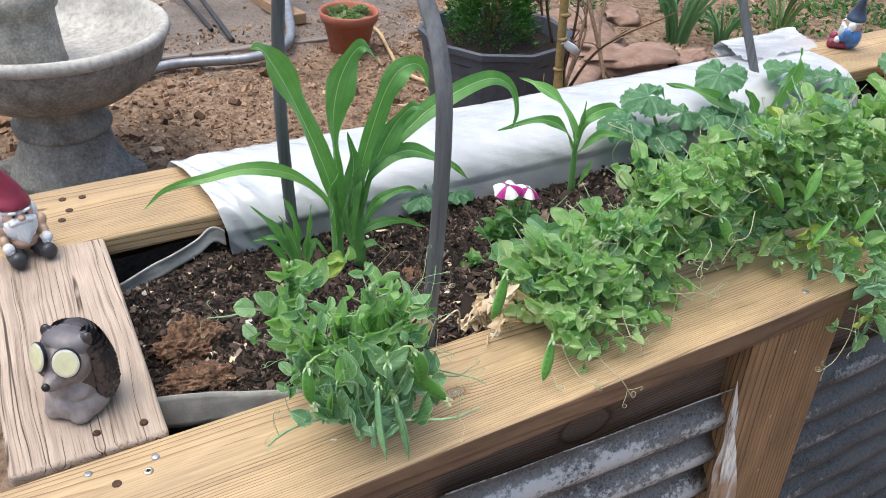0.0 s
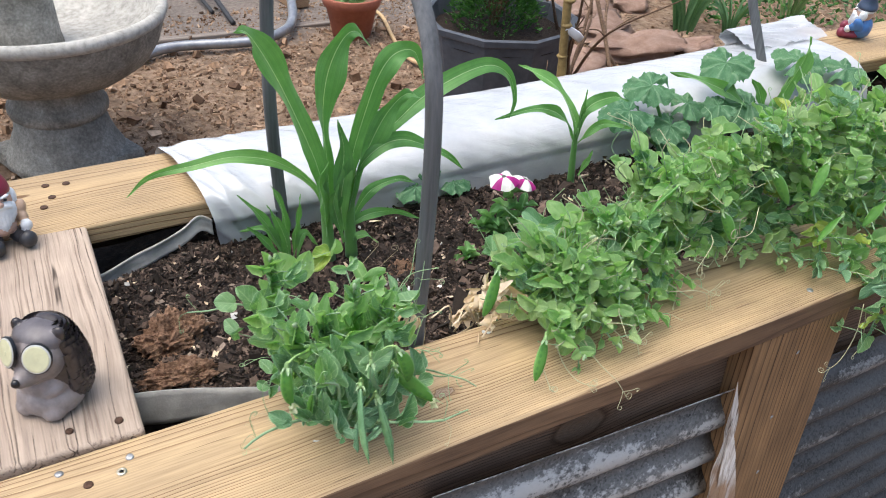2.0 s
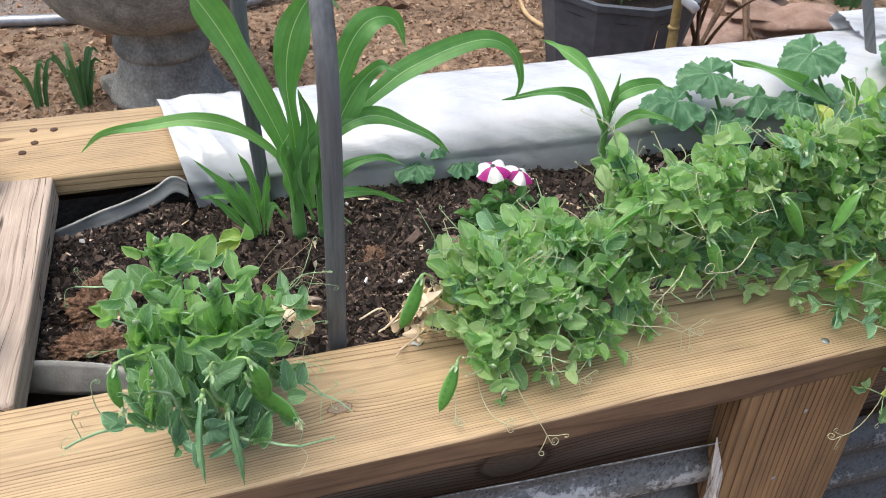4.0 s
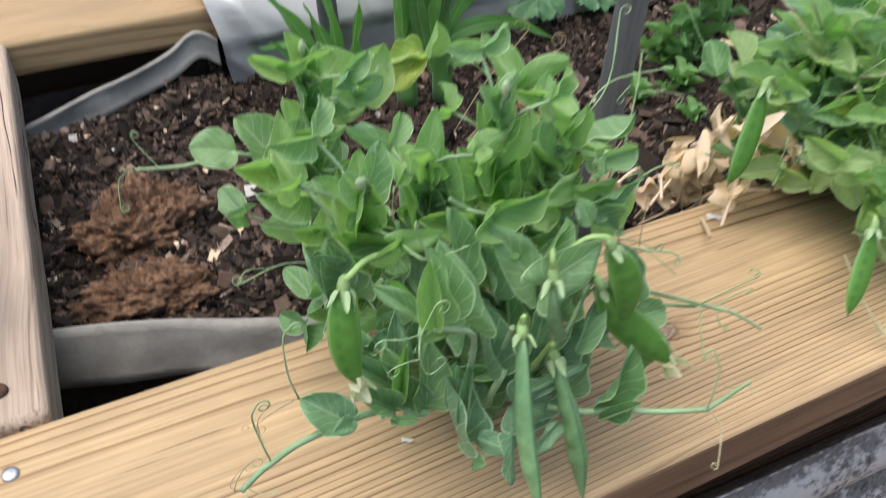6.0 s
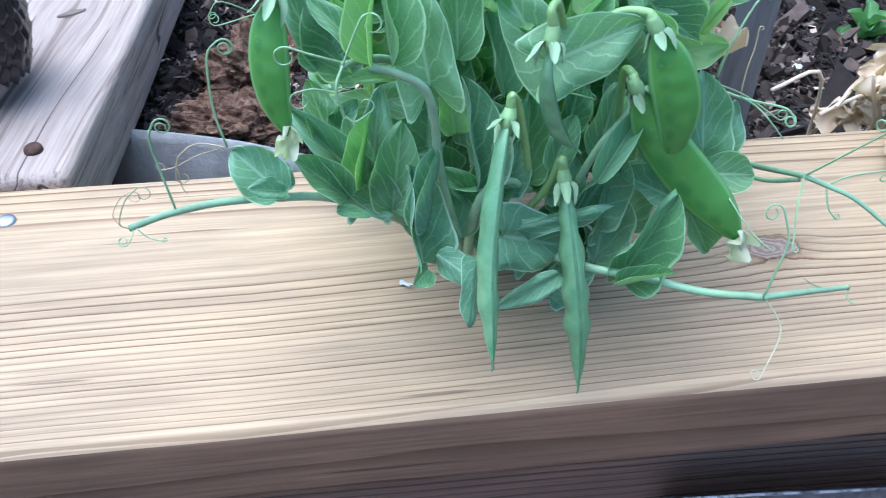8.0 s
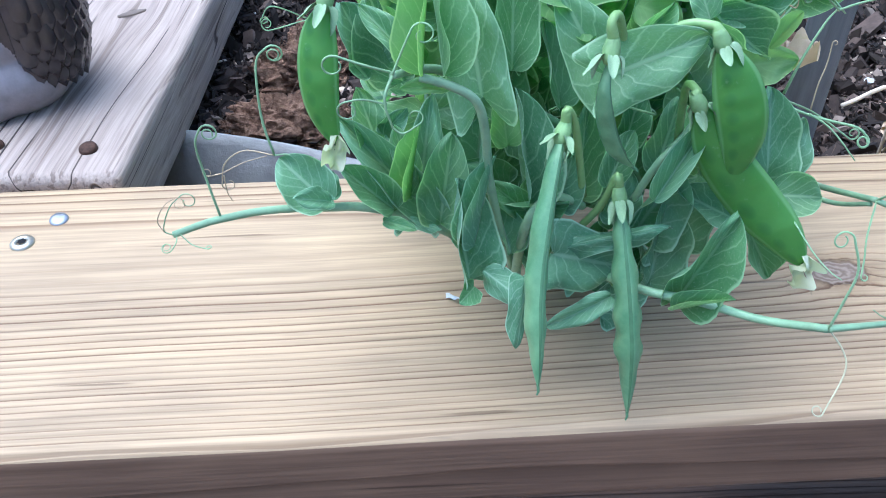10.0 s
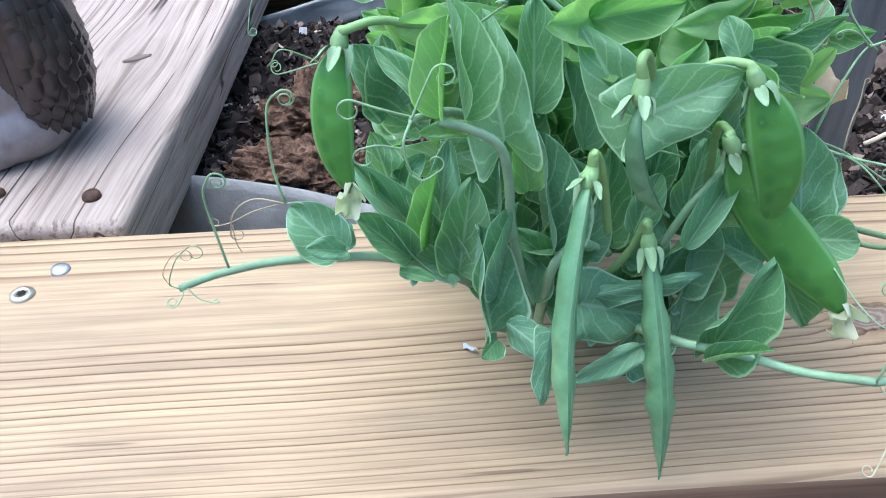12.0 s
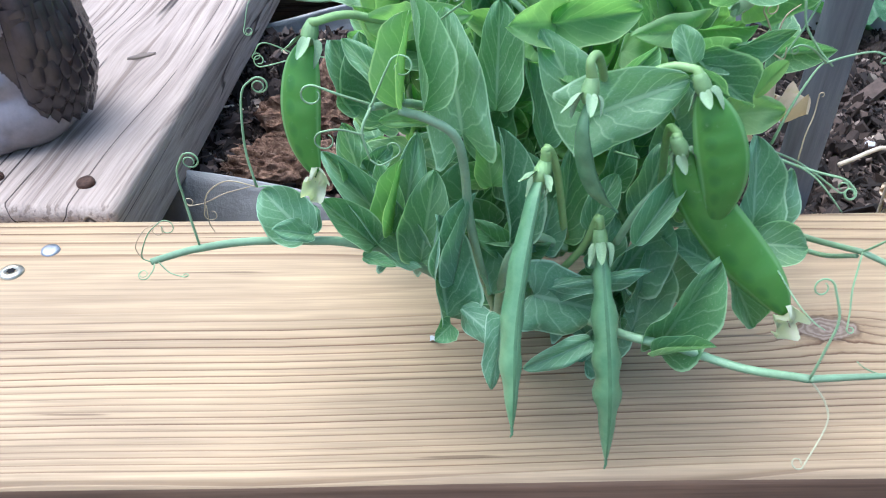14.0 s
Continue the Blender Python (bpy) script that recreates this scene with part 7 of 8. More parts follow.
# ---- the yard behind the bed ----
M["concrete"] = rough_stuff("cast_concrete", [(0.28, (0.20, 0.19, 0.168)), (0.5, (0.32, 0.305, 0.268)), (0.72, (0.46, 0.44, 0.395))], 130, 0.9, 0.7, 0.003, 0.45)
M["concrete_pale"] = rough_stuff("pale_worn_concrete", [(0.28, (0.30, 0.29, 0.255)), (0.5, (0.45, 0.435, 0.395)), (0.75, (0.58, 0.565, 0.52))], 60, 0.85, 0.5, 0.002, 0.3)
M["dark_moss"] = rough_stuff("dark_wet_stone", [(0.3, (0.02, 0.021, 0.022)), (0.7, (0.07, 0.07, 0.072))], 70, 0.7, 0.8, 0.004, 0.4)
M["terracotta"] = rough_stuff("terracotta_plastic", [(0.3, (0.31, 0.10, 0.06)), (0.7, (0.40, 0.145, 0.09))], 40, 0.6, 0.2, 0.001, 0.2)
M["charcoal"] = rough_stuff("charcoal_plastic", [(0.3, (0.060, 0.068, 0.082)), (0.7, (0.10, 0.11, 0.13))], 25, 0.55, 0.25, 0.001, 0.25)
M["sandstone"] = rough_stuff("red_sandstone", [(0.25, (0.19, 0.115, 0.083)), (0.5, (0.30, 0.195, 0.145)), (0.8, (0.43, 0.32, 0.255))], 14, 0.9, 0.8, 0.006, 0.35)
M["pipe"] = rough_stuff("galvanised_conduit", [(0.3, (0.26, 0.27, 0.29)), (0.7, (0.42, 0.43, 0.45))], 30, 0.4, 0.2, 0.001, 0.25, metal=0.6)
M["black_plastic"] = plain("black_plastic", (0.03, 0.03, 0.032), 0.5, 0, 0.3, 30, 0.15)
M["cream_hose"] = plain("cream_rubber", (0.55, 0.38, 0.20), 0.6, 0, 0.2, 40, 0.1)
M["twig"] = rough_stuff("twig_bark", [(0.3, (0.10, 0.06, 0.04)), (0.7, (0.24, 0.16, 0.10))], 120, 0.8, 0.5, 0.001, 0.3)
M["bamboo"] = rough_stuff("green_brown_stake", [(0.3, (0.19, 0.13, 0.05)), (0.7, (0.34, 0.25, 0.10))], 60, 0.6, 0.3, 0.001, 0.3)
M["tag"] = plain("white_plastic_tag", (0.75, 0.76, 0.76), 0.4, 0, 0.1, 30, 0.05)
M["old_boards"] = sawn_wood("old_grey_boards", (0.26, 0.22, 0.185), (0.12, 0.095, 0.075), rings=120, rough=0.85, bump=0.7, crack=0.6)
M["board_tan"] = sawn_wood("tan_board", (0.38, 0.25, 0.145), (0.22, 0.13, 0.07), rings=140)

bb = thing("bird_bath", "weathered grey concrete bird bath with a wide pale rim", "bird bath", pose(0.178, 2.05, GROUND, 0, 0, 20))
part("foot", box_bm(0.32, 0.32, 0.05, 0.012, 0, 0.003, 2, 2), M["concrete"], bb)
ped = lathe_bm([(0, 0.03), (0.175, 0.03), (0.168, 0.047), (0.150, 0.082), (0.134, 0.122), (0.126, 0.160), (0.123, 0.164), (0.125, 0.167), (0.136, 0.173), (0.139, 0.185), (0.137, 0.200), (0.128, 0.212), (0.121, 0.232), (0.118, 0.252), (0.121, 0.272), (0.13, 0.288), (0, 0.288)], 64, 0.012, 1)
part("pedestal", ped, M["concrete"], bb, smooth=True)
bowl = lathe_bm([(0.10, 0.34), (0.16, 0.348), (0.225, 0.37), (0.275, 0.405), (0.308, 0.455), (0.322, 0.50), (0.328, 0.522)], 80, 0.008, 3)
part("bowl", bowl, M["concrete"], bb, smooth=True, at=pose(0, 0, -0.07))
rim = lathe_bm([(0.326, 0.519), (0.333, 0.524), (0.339, 0.534), (0.338, 0.547), (0.331, 0.555), (0.320, 0.556), (0.311, 0.550), (0.303, 0.535), (0.285, 0.500), (0.24, 0.465), (0.17, 0.445), (0, 0.440)], 80, 0.006, 5)
part("rim", rim, M["concrete_pale"], bb, "pale worn rim and inner basin", smooth=True, at=pose(0, 0, -0.07))
tier = lathe_bm([(0.105, 0.44), (0.100, 0.47), (0.094, 0.56), (0.094, 0.60), (0.103, 0.605), (0.108, 0.622), (0.106, 0.64), (0.098, 0.648), (0, 0.65)], 48, 0.015, 7)
part("upper_column", tier, M["concrete"], bb, smooth=True, at=pose(-0.045, 0.03, -0.07))
dark = bmesh.new()
bmesh.ops.create_icosphere(dark, subdivisions=4, radius=0.095)
for v in dark.verts:
    v.co.z = max(v.co.z, -0.02) * 0.9
    v.co *= 1 + 0.12 * noise.noise(v.co * 40)
part("finial", dark, M["dark_moss"], bb, "dark mossy finial", pose(-0.045, 0.03, 0.585), True)

# terracotta pot of sedum
tp = thing("terracotta_pot", "terracotta-coloured pot filled with pale green sedum", "flower pot", pose(1.42, 2.72, GROUND))
part("pot_wall", lathe_bm([(0, 0.002), (0.074, 0.0), (0.079, 0.006), (0.108, 0.135), (0.118, 0.137), (0.127, 0.175), (0.122, 0.180), (0.114, 0.172), (0.104, 0.135)], 48, 0.004), M["terracotta"], tp, smooth=True)
part("potting_mix", lathe_bm([(0, 0.150), (0.06, 0.147), (0.108, 0.142)], 32, 0.1), M["ground"], tp, smooth=True)
rs = random.Random(3)
SED = recoloured(PEA[:3], M["sedum"])
for k in range(70):
    a, q = rs.uniform(0, 6.28), math.sqrt(rs.random()) * 0.1
    p = Vector((q * math.cos(a), q * math.sin(a), 0.146))
    if noise.noise(p * 14) < -0.12:
        continue
    for j in range(5):
        d = Vector((math.cos(j * 1.26 + k), math.sin(j * 1.26 + k), 1.1)).normalized()
        part("leaf", SED[j % 3], None, tp, "", leaf_pose(p, p + d * rs.uniform(0.02, 0.045), 0.012, (0, 0, 1)))

# charcoal planter with a clipped shrub
bp = thing("planter", "charcoal faceted plastic planter holding a small shrub", "planter", pose(1.60, 1.90, GROUND, 0, 0, 11) @ Matrix.Diagonal((1, 1, 0.9, 1)))
facets = 10
part("planter_wall", lathe_bm([(0, 0.0), (0.20, 0.0), (0.205, 0.008), (0.262, 0.345), (0.272, 0.35), (0.275, 0.372), (0.262, 0.376), (0.252, 0.37), (0.240, 0.30)], facets), M["charcoal"], bp)
part("potting_mix", lathe_bm([(0, 0.325), (0.1, 0.322), (0.20, 0.318), (0.247, 0.31)], 40, 0.02), M["soil"], bp, smooth=True)
shrub = thing("shrub", "small dense green boxwood shrub growing in the planter", "shrub", pose(1.60, 1.93, GROUND + 0.275))
rb = random.Random(8)
for k in range(16):
    a = rb.uniform(0, 6.28)
    e = Vector((math.cos(a) * rb.uniform(0.03, 0.13), math.sin(a) * rb.uniform(0.03, 0.13), rb.uniform(0.12, 0.30)))
    part("branch", tube_bm(spline([(0, 0, 0), e * 0.5 + Vector((0, 0, 0.03)), e], 8), [0.006 - 0.0006 * i for i in range(8)], 6), M["twig"], shrub, smooth=True)
def leaf_cloud(name, n, mat, place, size, seed, wid=0.5):
    """Many separate small leaves in one mesh."""
    r = random.Random(seed)
    verts, faces = [], []
    for k in range(n):
        p, d = place(r)
        s = size * r.uniform(0.6, 1.3)
        side = d.cross(Vector((r.uniform(-1, 1), r.uniform(-1, 1), r.uniform(-0.2, 1)))).normalized() * s * wid * 0.5
        nn = d.cross(side).normalized() * s * 0.12
        q = len(verts)
        verts += [tuple(p), tuple(p + d * s * 0.45 + side + nn), tuple(p + d * s), tuple(p + d * s * 0.45 - side + nn), tuple(p + d * s * 0.5)]
        faces += [(q, q + 1, q + 4), (q + 1, q + 2, q + 4), (q + 2, q + 3, q + 4), (q + 3, q, q + 4)]
    me = bpy.data.meshes.new(name)
    me.from_pydata(verts, [], faces)
    me.materials.append(mat)
    return me


def shrub_place(r):
    a, h = r.uniform(0, 6.28), r.random() ** 0.7
    q = (0.175 - 0.09 * h) * (1 + 0.35 * noise.noise(Vector((math.cos(a) * 2, math.sin(a) * 2, h * 4)))) * r.uniform(0.5, 1.0)
    p = Vector((q * math.cos(a), q * math.sin(a), 0.015 + 0.29 * h))
    return p, Vector((math.cos(a) + r.uniform(-0.7, 0.7), math.sin(a) + r.uniform(-0.7, 0.7), r.uniform(0, 1.4))).normalized()


tagged(part("foliage", leaf_cloud("foliage", 5200, M["box"], shrub_place, 0.020, 4), None, shrub), kind="stuff")

# stake with a white tag and bare twigs
st = thing("sapling", "bare sapling stake with a white plastic tag", "sapling", pose(0, 0, 0))
part("stake", tube_bm(spline([(1.458, 1.345, GROUND - 0.02), (1.456, 1.35, 0.35), (1.452, 1.36, 0.52), (1.444, 1.37, 0.80)], 20), [0.014] * 10 + [0.0125] * 10, 8), M["bamboo"], st, smooth=True)
for z, a in ((0.46, 0.5), (0.55, -0.4), (0.62, 0.9)):
    part("node", tube_bm([(1.453, 1.358, z - 0.006), (1.453, 1.358, z), (1.452, 1.358, z + 0.006)], [0.012, 0.017, 0.012], 8), M["bamboo"], st, smooth=True)
tg = bmesh.new()
tube_bm([(1.448, 1.352, 0.543), (1.462, 1.348, 0.535), (1.485, 1.345, 0.520), (1.502, 1.345, 0.505)], [0.010, 0.012, 0.013, 0.012], 8, tg, 0.25)
part("tag", tg, M["tag"], st, "white plastic plant tag", smooth=True)
def twigs(parent, base, n, spread, rise, r0, seed):
    r = random.Random(seed)
    for k in range(n):
        b = Vector(base) + Vector((r.uniform(-0.02, 0.02), r.uniform(-0.02, 0.02), 0))
        d = Vector((r.uniform(-1, 1) * spread, r.uniform(-1, 1) * spread, rise * r.uniform(0.5, 1.1)))
        m1 = b + d * 0.5 + Vector((r.uniform(-0.06, 0.06), r.uniform(-0.06, 0.06), 0.03))
        part("twig", tube_bm(spline([b, m1, b + d], 12), [r0 * (1 - 0.07 * i) for i in range(12)], 5), M["twig"], parent, smooth=True)
        for j in range(2):
            e = m1 + Vector((r.uniform(-1, 1), r.uniform(-1, 1), r.uniform(0.1, 1))) * 0.11
            part("twig", tube_bm(spline([m1, (m1 + e) / 2 + Vector((0.01, 0, 0.01)), e], 7), [r0 * 0.5 * (1 - 0.1 * i) for i in range(7)], 5), M["twig"], parent, smooth=True)


twigs(st, (1.48, 1.37, 0.20), 2, 0.12, 0.4, 0.004, 31)
br = thing("bare_bush", "bare brown twigs of a dormant bush", "bush", pose(0, 0, 0))
twigs(br, (1.96, 1.92, GROUND), 8, 0.45, 0.75, 0.008, 5)
vb = thing("dry_vine", "arching dry reddish vine stem", "vine", pose(0, 0, 0))
part("stem", tube_bm(spline([(2.05, 1.75, GROUND), (2.10, 1.9, 0.22), (2.12, 2.05, 0.42), (2.25, 2.2, 0.50), (2.5, 2.3, 0.42)], 24), 0.008, 7), M["twig"], vb, smooth=True)
part("stem", tube_bm(spline([(2.25, 1.95, GROUND), (2.20, 2.0, 0.15), (2.3, 2.15, 0.28), (2.6, 2.4, 0.38), (3.1, 2.6, 0.40)], 24), 0.006, 7), M["twig"], vb, smooth=True)

# red flagstones
def stone(at, lx, ly, lz, seed):
    bm = bmesh.new()
    bmesh.ops.create_cube(bm, size=1.0)
    bmesh.ops.subdivide_edges(bm, edges=bm.edges, cuts=9, use_grid_fill=True)
    for v in bm.verts:
        d = v.co.copy()
        rad = max(abs(d.x), abs(d.y)) / max(1e-4, math.hypot(d.x, d.y)) 
        d.x, d.y = d.x * (0.6 + 0.4 * rad), d.y * (0.6 + 0.4 * rad)
        n1 = noise.noise_vector(Vector((d.x * 2.2, d.y * 2.2, d.z * 3 + seed))) * 0.16 + noise.noise_vector(Vector((d.x * 7, d.y * 7, d.z * 9 + seed))) * 0.04
        d += n1 * 1.5
        v.co = Vector((d.x * lx, d.y * ly, (d.z + 0.3) * lz))
    return tagged(part("flagstone", bm, M["sandstone"], at=at, smooth=True), "flat reddish sandstone lying on the earth", "stone", "sandstone edging")


for i, (x, y, lx, ly, lz, a) in enumerate([(2.42, 2.07, 0.42, 0.24, 0.11, -25), (2.46, 2.33, 0.34, 0.24, 0.08, 20), (2.68, 2.0, 0.26, 0.18, 0.07, 10), (2.55, 2.62, 0.42, 0.30, 0.06, -15), (2.10, 2.10, 0.42, 0.34, 0.05, 30), (2.2, 2.62, 0.45, 0.3, 0.05, 5), (2.85, 2.62, 0.25, 0.2, 0.06, 50), (3.3, 1.9, 0.3, 0.2, 0.06, 0), (1.98, 1.66, 0.34, 0.26, 0.05, 12)]):
    stone(pose(x, y, GROUND - 0.005, 2, -3, a), lx * 0.78, ly * 0.78, lz, i * 3.7)

# conduit, cable, dark bars and boards lying on the ground
def lying(name, label, cat, pts, r, mat, n=40, flat=1.0):
    return tagged(part(name, tube_bm(spline(pts, n), r, 12, None, flat), mat, smooth=True), label, cat)


lying("conduit", "grey galvanised conduit lying on the earth", "pipe", [(-1.4, 2.85, 0.07), (-0.38, 2.71, 0.07), (-0.1, 2.67, 0.075), (0.3, 2.63, 0.078), (0.5, 2.69, 0.08), (0.68, 2.76, 0.085), (0.97, 2.70, 0.09), (1.13, 2.75, 0.095), (1.22, 2.88, 0.10), (1.29, 3.08, 0.12), (1.36, 3.30, 0.16), (1.40, 3.45, 0.25)], 0.020, M["pipe"], 60)
lying("cable", "cream-coloured cable looping over the earth", "cable", [(1.50, 2.95, 0.066), (1.60, 3.0, 0.066), (1.63, 2.87, 0.066), (1.56, 2.62, 0.066), (1.51, 2.42, 0.066), (1.53, 2.28, 0.066), (1.62, 2.12, 0.066)], 0.008, M["cream_hose"])
lying("black_tube", "thin black tube leaning on the ground", "tube", [(1.0, 3.0, 0.06), (1.0, 3.28, 0.10), (1.0, 3.72, 0.16), (1.01, 4.2, 0.25)], 0.011, M["black_plastic"])
lying("black_tube", "thin black tube leaning on the ground", "tube", [(0.96, 3.16, 0.06), (0.95, 3.48, 0.09), (0.90, 3.98, 0.15)], 0.009, M["black_plastic"])
plank("loose_board", "tan timber board lying behind the bed", 0.9, 0.09, 0.05, pose(1.30, 3.56, GROUND, 0, 0, 96), M["board_tan"], seed=21)
plank("edging_board", "low board edging the earth bed", 1.2, 0.04, 0.06, pose(0.95, 2.90, GROUND - 0.045, 0, 0, -3), M["old_boards"], seed=25)
for i, (x, y, a) in enumerate([(4.3, 2.75, -20), (4.9, 2.4, -25), (4.45, 3.05, -22)]):
    plank("old_plank", "grey weathered plank lying beyond the garden", 1.6, 0.16, 0.05, pose(x, y, GROUND + 0.02 * i, 0, 4, a), M["old_boards"], seed=30 + i)
# sawn log by the second gnome
lg = lathe_bm([(0, -0.09), (0.048, -0.09), (0.05, -0.085), (0.052, 0.0), (0.05, 0.085), (0.048, 0.09), (0, 0.09)], 30, 0.06, 4)
tagged(part("log", lg, M["board_tan"], at=pose(1.70, 0.46, TOP - 0.012, 0, 82, 12), smooth=True), "short round log lying against the back plank", "log")

# clumps of strap leaves
def tuft(label, at, n, h, w, seed, mat="grass", spread=0.5):
    g = thing("leaf_clump", label, "plant", pose(*at), "strap-leaved plants")
    r = random.Random(seed)
    for k in range(n):
        a = r.uniform(0, 6.28)
        o = Vector((math.cos(a), math.sin(a), 0))
        b = o * r.uniform(0, h * 0.15)
        hh = h * r.uniform(0.55, 1.1)
        part("blade", ribbon_mesh("blade", M[mat], [b, b + o * hh * 0.12 * spread + Vector((0, 0, hh * 0.5)), b + o * hh * spread * 0.45 + Vector((0, 0, hh * 0.95)), b + o * hh * spread * r.uniform(0.5, 0.9) + Vector((0, 0, hh * r.uniform(0.8, 1.1)))], w, (-0.3, -0.8, 0.5), 0.25, 9, 0.6, 0.02, k, 0.6), None, g)
    return g


tuft("dark green blades sprouting beside the bird bath", (-0.076, 2.06, GROUND), 11, 0.17, 0.016, 1)
tuft("dark green blades sprouting beside the bird bath", (-0.205, 2.08, GROUND), 6, 0.18, 0.014, 2)
tuft("clump of dark strap leaves in the far mulch", (2.86, 2.24, GROUND), 30, 0.30, 0.015, 4, "grass", 1.0)
tuft("clump of dark strap leaves in the far mulch", (3.15, 2.62, GROUND), 24, 0.28, 0.016, 5, "grass", 1.1)
tuft("yellowing strap leaves among the weeds", (3.52, 2.2, GROUND), 18, 0.26, 0.013, 6, "sedum", 1.2)
tuft("yellowing strap leaves among the weeds", (4.15, 2.5, GROUND), 22, 0.32, 0.014, 7, "grass", 1.2)
tuft("yellowing strap leaves among the weeds", (3.02, 2.12, GROUND), 16, 0.2, 0.012, 8, "grass", 1.2)


def weed_place(cx, cy, rx, ry, h):
    def f(r):
        a, q = r.uniform(0, 6.28), math.sqrt(r.random())
        p = Vector((cx + rx * q * math.cos(a), cy + ry * q * math.sin(a), GROUND + r.random() * h * (1.1 - q)))
        return p, Vector((r.uniform(-1, 1), r.uniform(-1, 1), r.uniform(0, 1))).normalized()
    return f


for i, (cx, cy, rx, ry, h, n) in enumerate([(2.05, 2.5, 0.2, 0.15, 0.05, 160), (3.35, 2.3, 0.3, 0.2, 0.14, 200), (4.5, 2.2, 0.6, 0.25, 0.22, 650), (3.9, 2.15, 0.4, 0.2, 0.12, 260), (2.7, 2.95, 0.3, 0.2, 0.06, 150)]):
    w = thing("weeds", "patch of low leafy green weeds on the earth", "weeds", kind="stuff")
    part("weed_leaves", leaf_cloud("weed_leaves", n, M["box"] if i % 2 else M["grass"], weed_place(cx, cy, rx, ry, h), 0.035, 50 + i), None, w)

# ---- figurines ----
def lump(bm, centre, radii, mat_index, rot=(0, 0, 0), sub=3, bumpy=0.0, freq=3.0):
    """Adds an ellipsoid to bm with the given material slot."""
    res = bmesh.ops.create_icosphere(bm, subdivisions=sub, radius=1.0)
    e = Euler([radians(a) for a in rot]).to_matrix()
    for v in res["verts"]:
        d = v.co.copy()
        w = 1 + bumpy * noise.noise(d * freq + Vector(centre) * 30)
        v.co = e @ Vector((d.x * radii[0] * w, d.y * radii[1] * w, d.z * radii[2] * w)) + Vector(centre)
    for f in {f for v in res["verts"] for f in v.link_faces}:
        f.material_index = mat_index
        f.smooth = True


def spine(bm, base, tip, r, mat_index):
    b, t = Vector(base), Vector(tip)
    d = (t - b).normalized()
    o = d.orthogonal().normalized()
    w = d.cross(o)
    ring = [bm.verts.new(b + (o * math.cos(k * 1.2566) + w * math.sin(k * 1.2566)) * r) for k in range(5)]
    m = [bm.verts.new(b + (t - b) * 0.7 + (o * math.cos(k * 1.2566) + w * math.sin(k * 1.2566)) * r * 0.8) for k in range(5)]
    top = bm.verts.new(t)
    for k in range(5):
        for f in (bm.faces.new((ring[k], ring[(k + 1) % 5], m[(k + 1) % 5], m[k])), bm.faces.new((m[k], m[(k + 1) % 5], top))):
            f.material_index, f.smooth = mat_index, True


def painted(name, c, rough=0.4, var=0.2):
    return plain(name, c, rough, 0, var, 45, 0.2, 0.5)


def disc(bm, centre, normal, r, h, mat_index, seg=28):
    n = Vector(normal).normalized()
    o = n.orthogonal().normalized()
    w = n.cross(o)
    c = Vector(centre)
    rings = [[bm.verts.new(c + (o * math.cos(k * 2 * math.pi / seg) + w * math.sin(k * 2 * math.pi / seg)) * rr + n * z) for k in range(seg)] for rr, z in ((r, -h), (r, h * 0.6), (r * 0.9, h))]
    for a, b in zip(rings, rings[1:]):
        for k in range(seg):
            f = bm.faces.new((a[k], a[(k + 1) % seg], b[(k + 1) % seg], b[k]))
            f.material_index = mat_index
    f = bm.faces.new(rings[-1])
    f.material_index = mat_index


def moulded(lumps, voxel=0.0013, soften=6):
    """One cast body out of (centre, radii, slot, turn, bumpy) ellipsoids, melted into each other; slot by the nearest lump."""
    bm = bmesh.new()
    for c, rad, slot, turn, bumpy in lumps:
        lump(bm, c, rad, 0, turn, 3, bumpy)
    me = bpy.data.meshes.new("cast")
    bm.to_mesh(me)
    bm.free()
    ob = bpy.data.objects.new("cast", me)
    scene.collection.objects.link(ob)
    md = ob.modifiers.new("melt", "REMESH")
    md.mode, md.voxel_size = "VOXEL", voxel
    solid = bpy.data.meshes.new_from_object(ob.evaluated_get(bpy.context.evaluated_depsgraph_get()))
    bpy.data.objects.remove(ob)
    out = bmesh.new()
    out.from_mesh(solid)
    for k in range(soften):
        bmesh.ops.smooth_vert(out, verts=out.verts, factor=0.5, use_axis_x=True, use_axis_y=True, use_axis_z=True)
    inv = [(Vector(c), Euler([radians(a) for a in turn]).to_matrix().transposed(), rad, slot) for c, rad, slot, turn, bumpy in lumps]
    for f in out.faces:
        p = f.calc_center_median()
        best = 1e9
        for c, e, rad, slot in inv:
            q = e @ (p - c)
            d = (Vector((q.x / rad[0], q.y / rad[1], q.z / rad[2])).length - 1) * min(rad)
            if d < best:
                best, f.material_index = d, slot
        f.smooth = True
    return out


def ell(c, r, slot=0, turn=(0, 0, 0), bumpy=0.0):
    return (c, r, slot, turn, bumpy)


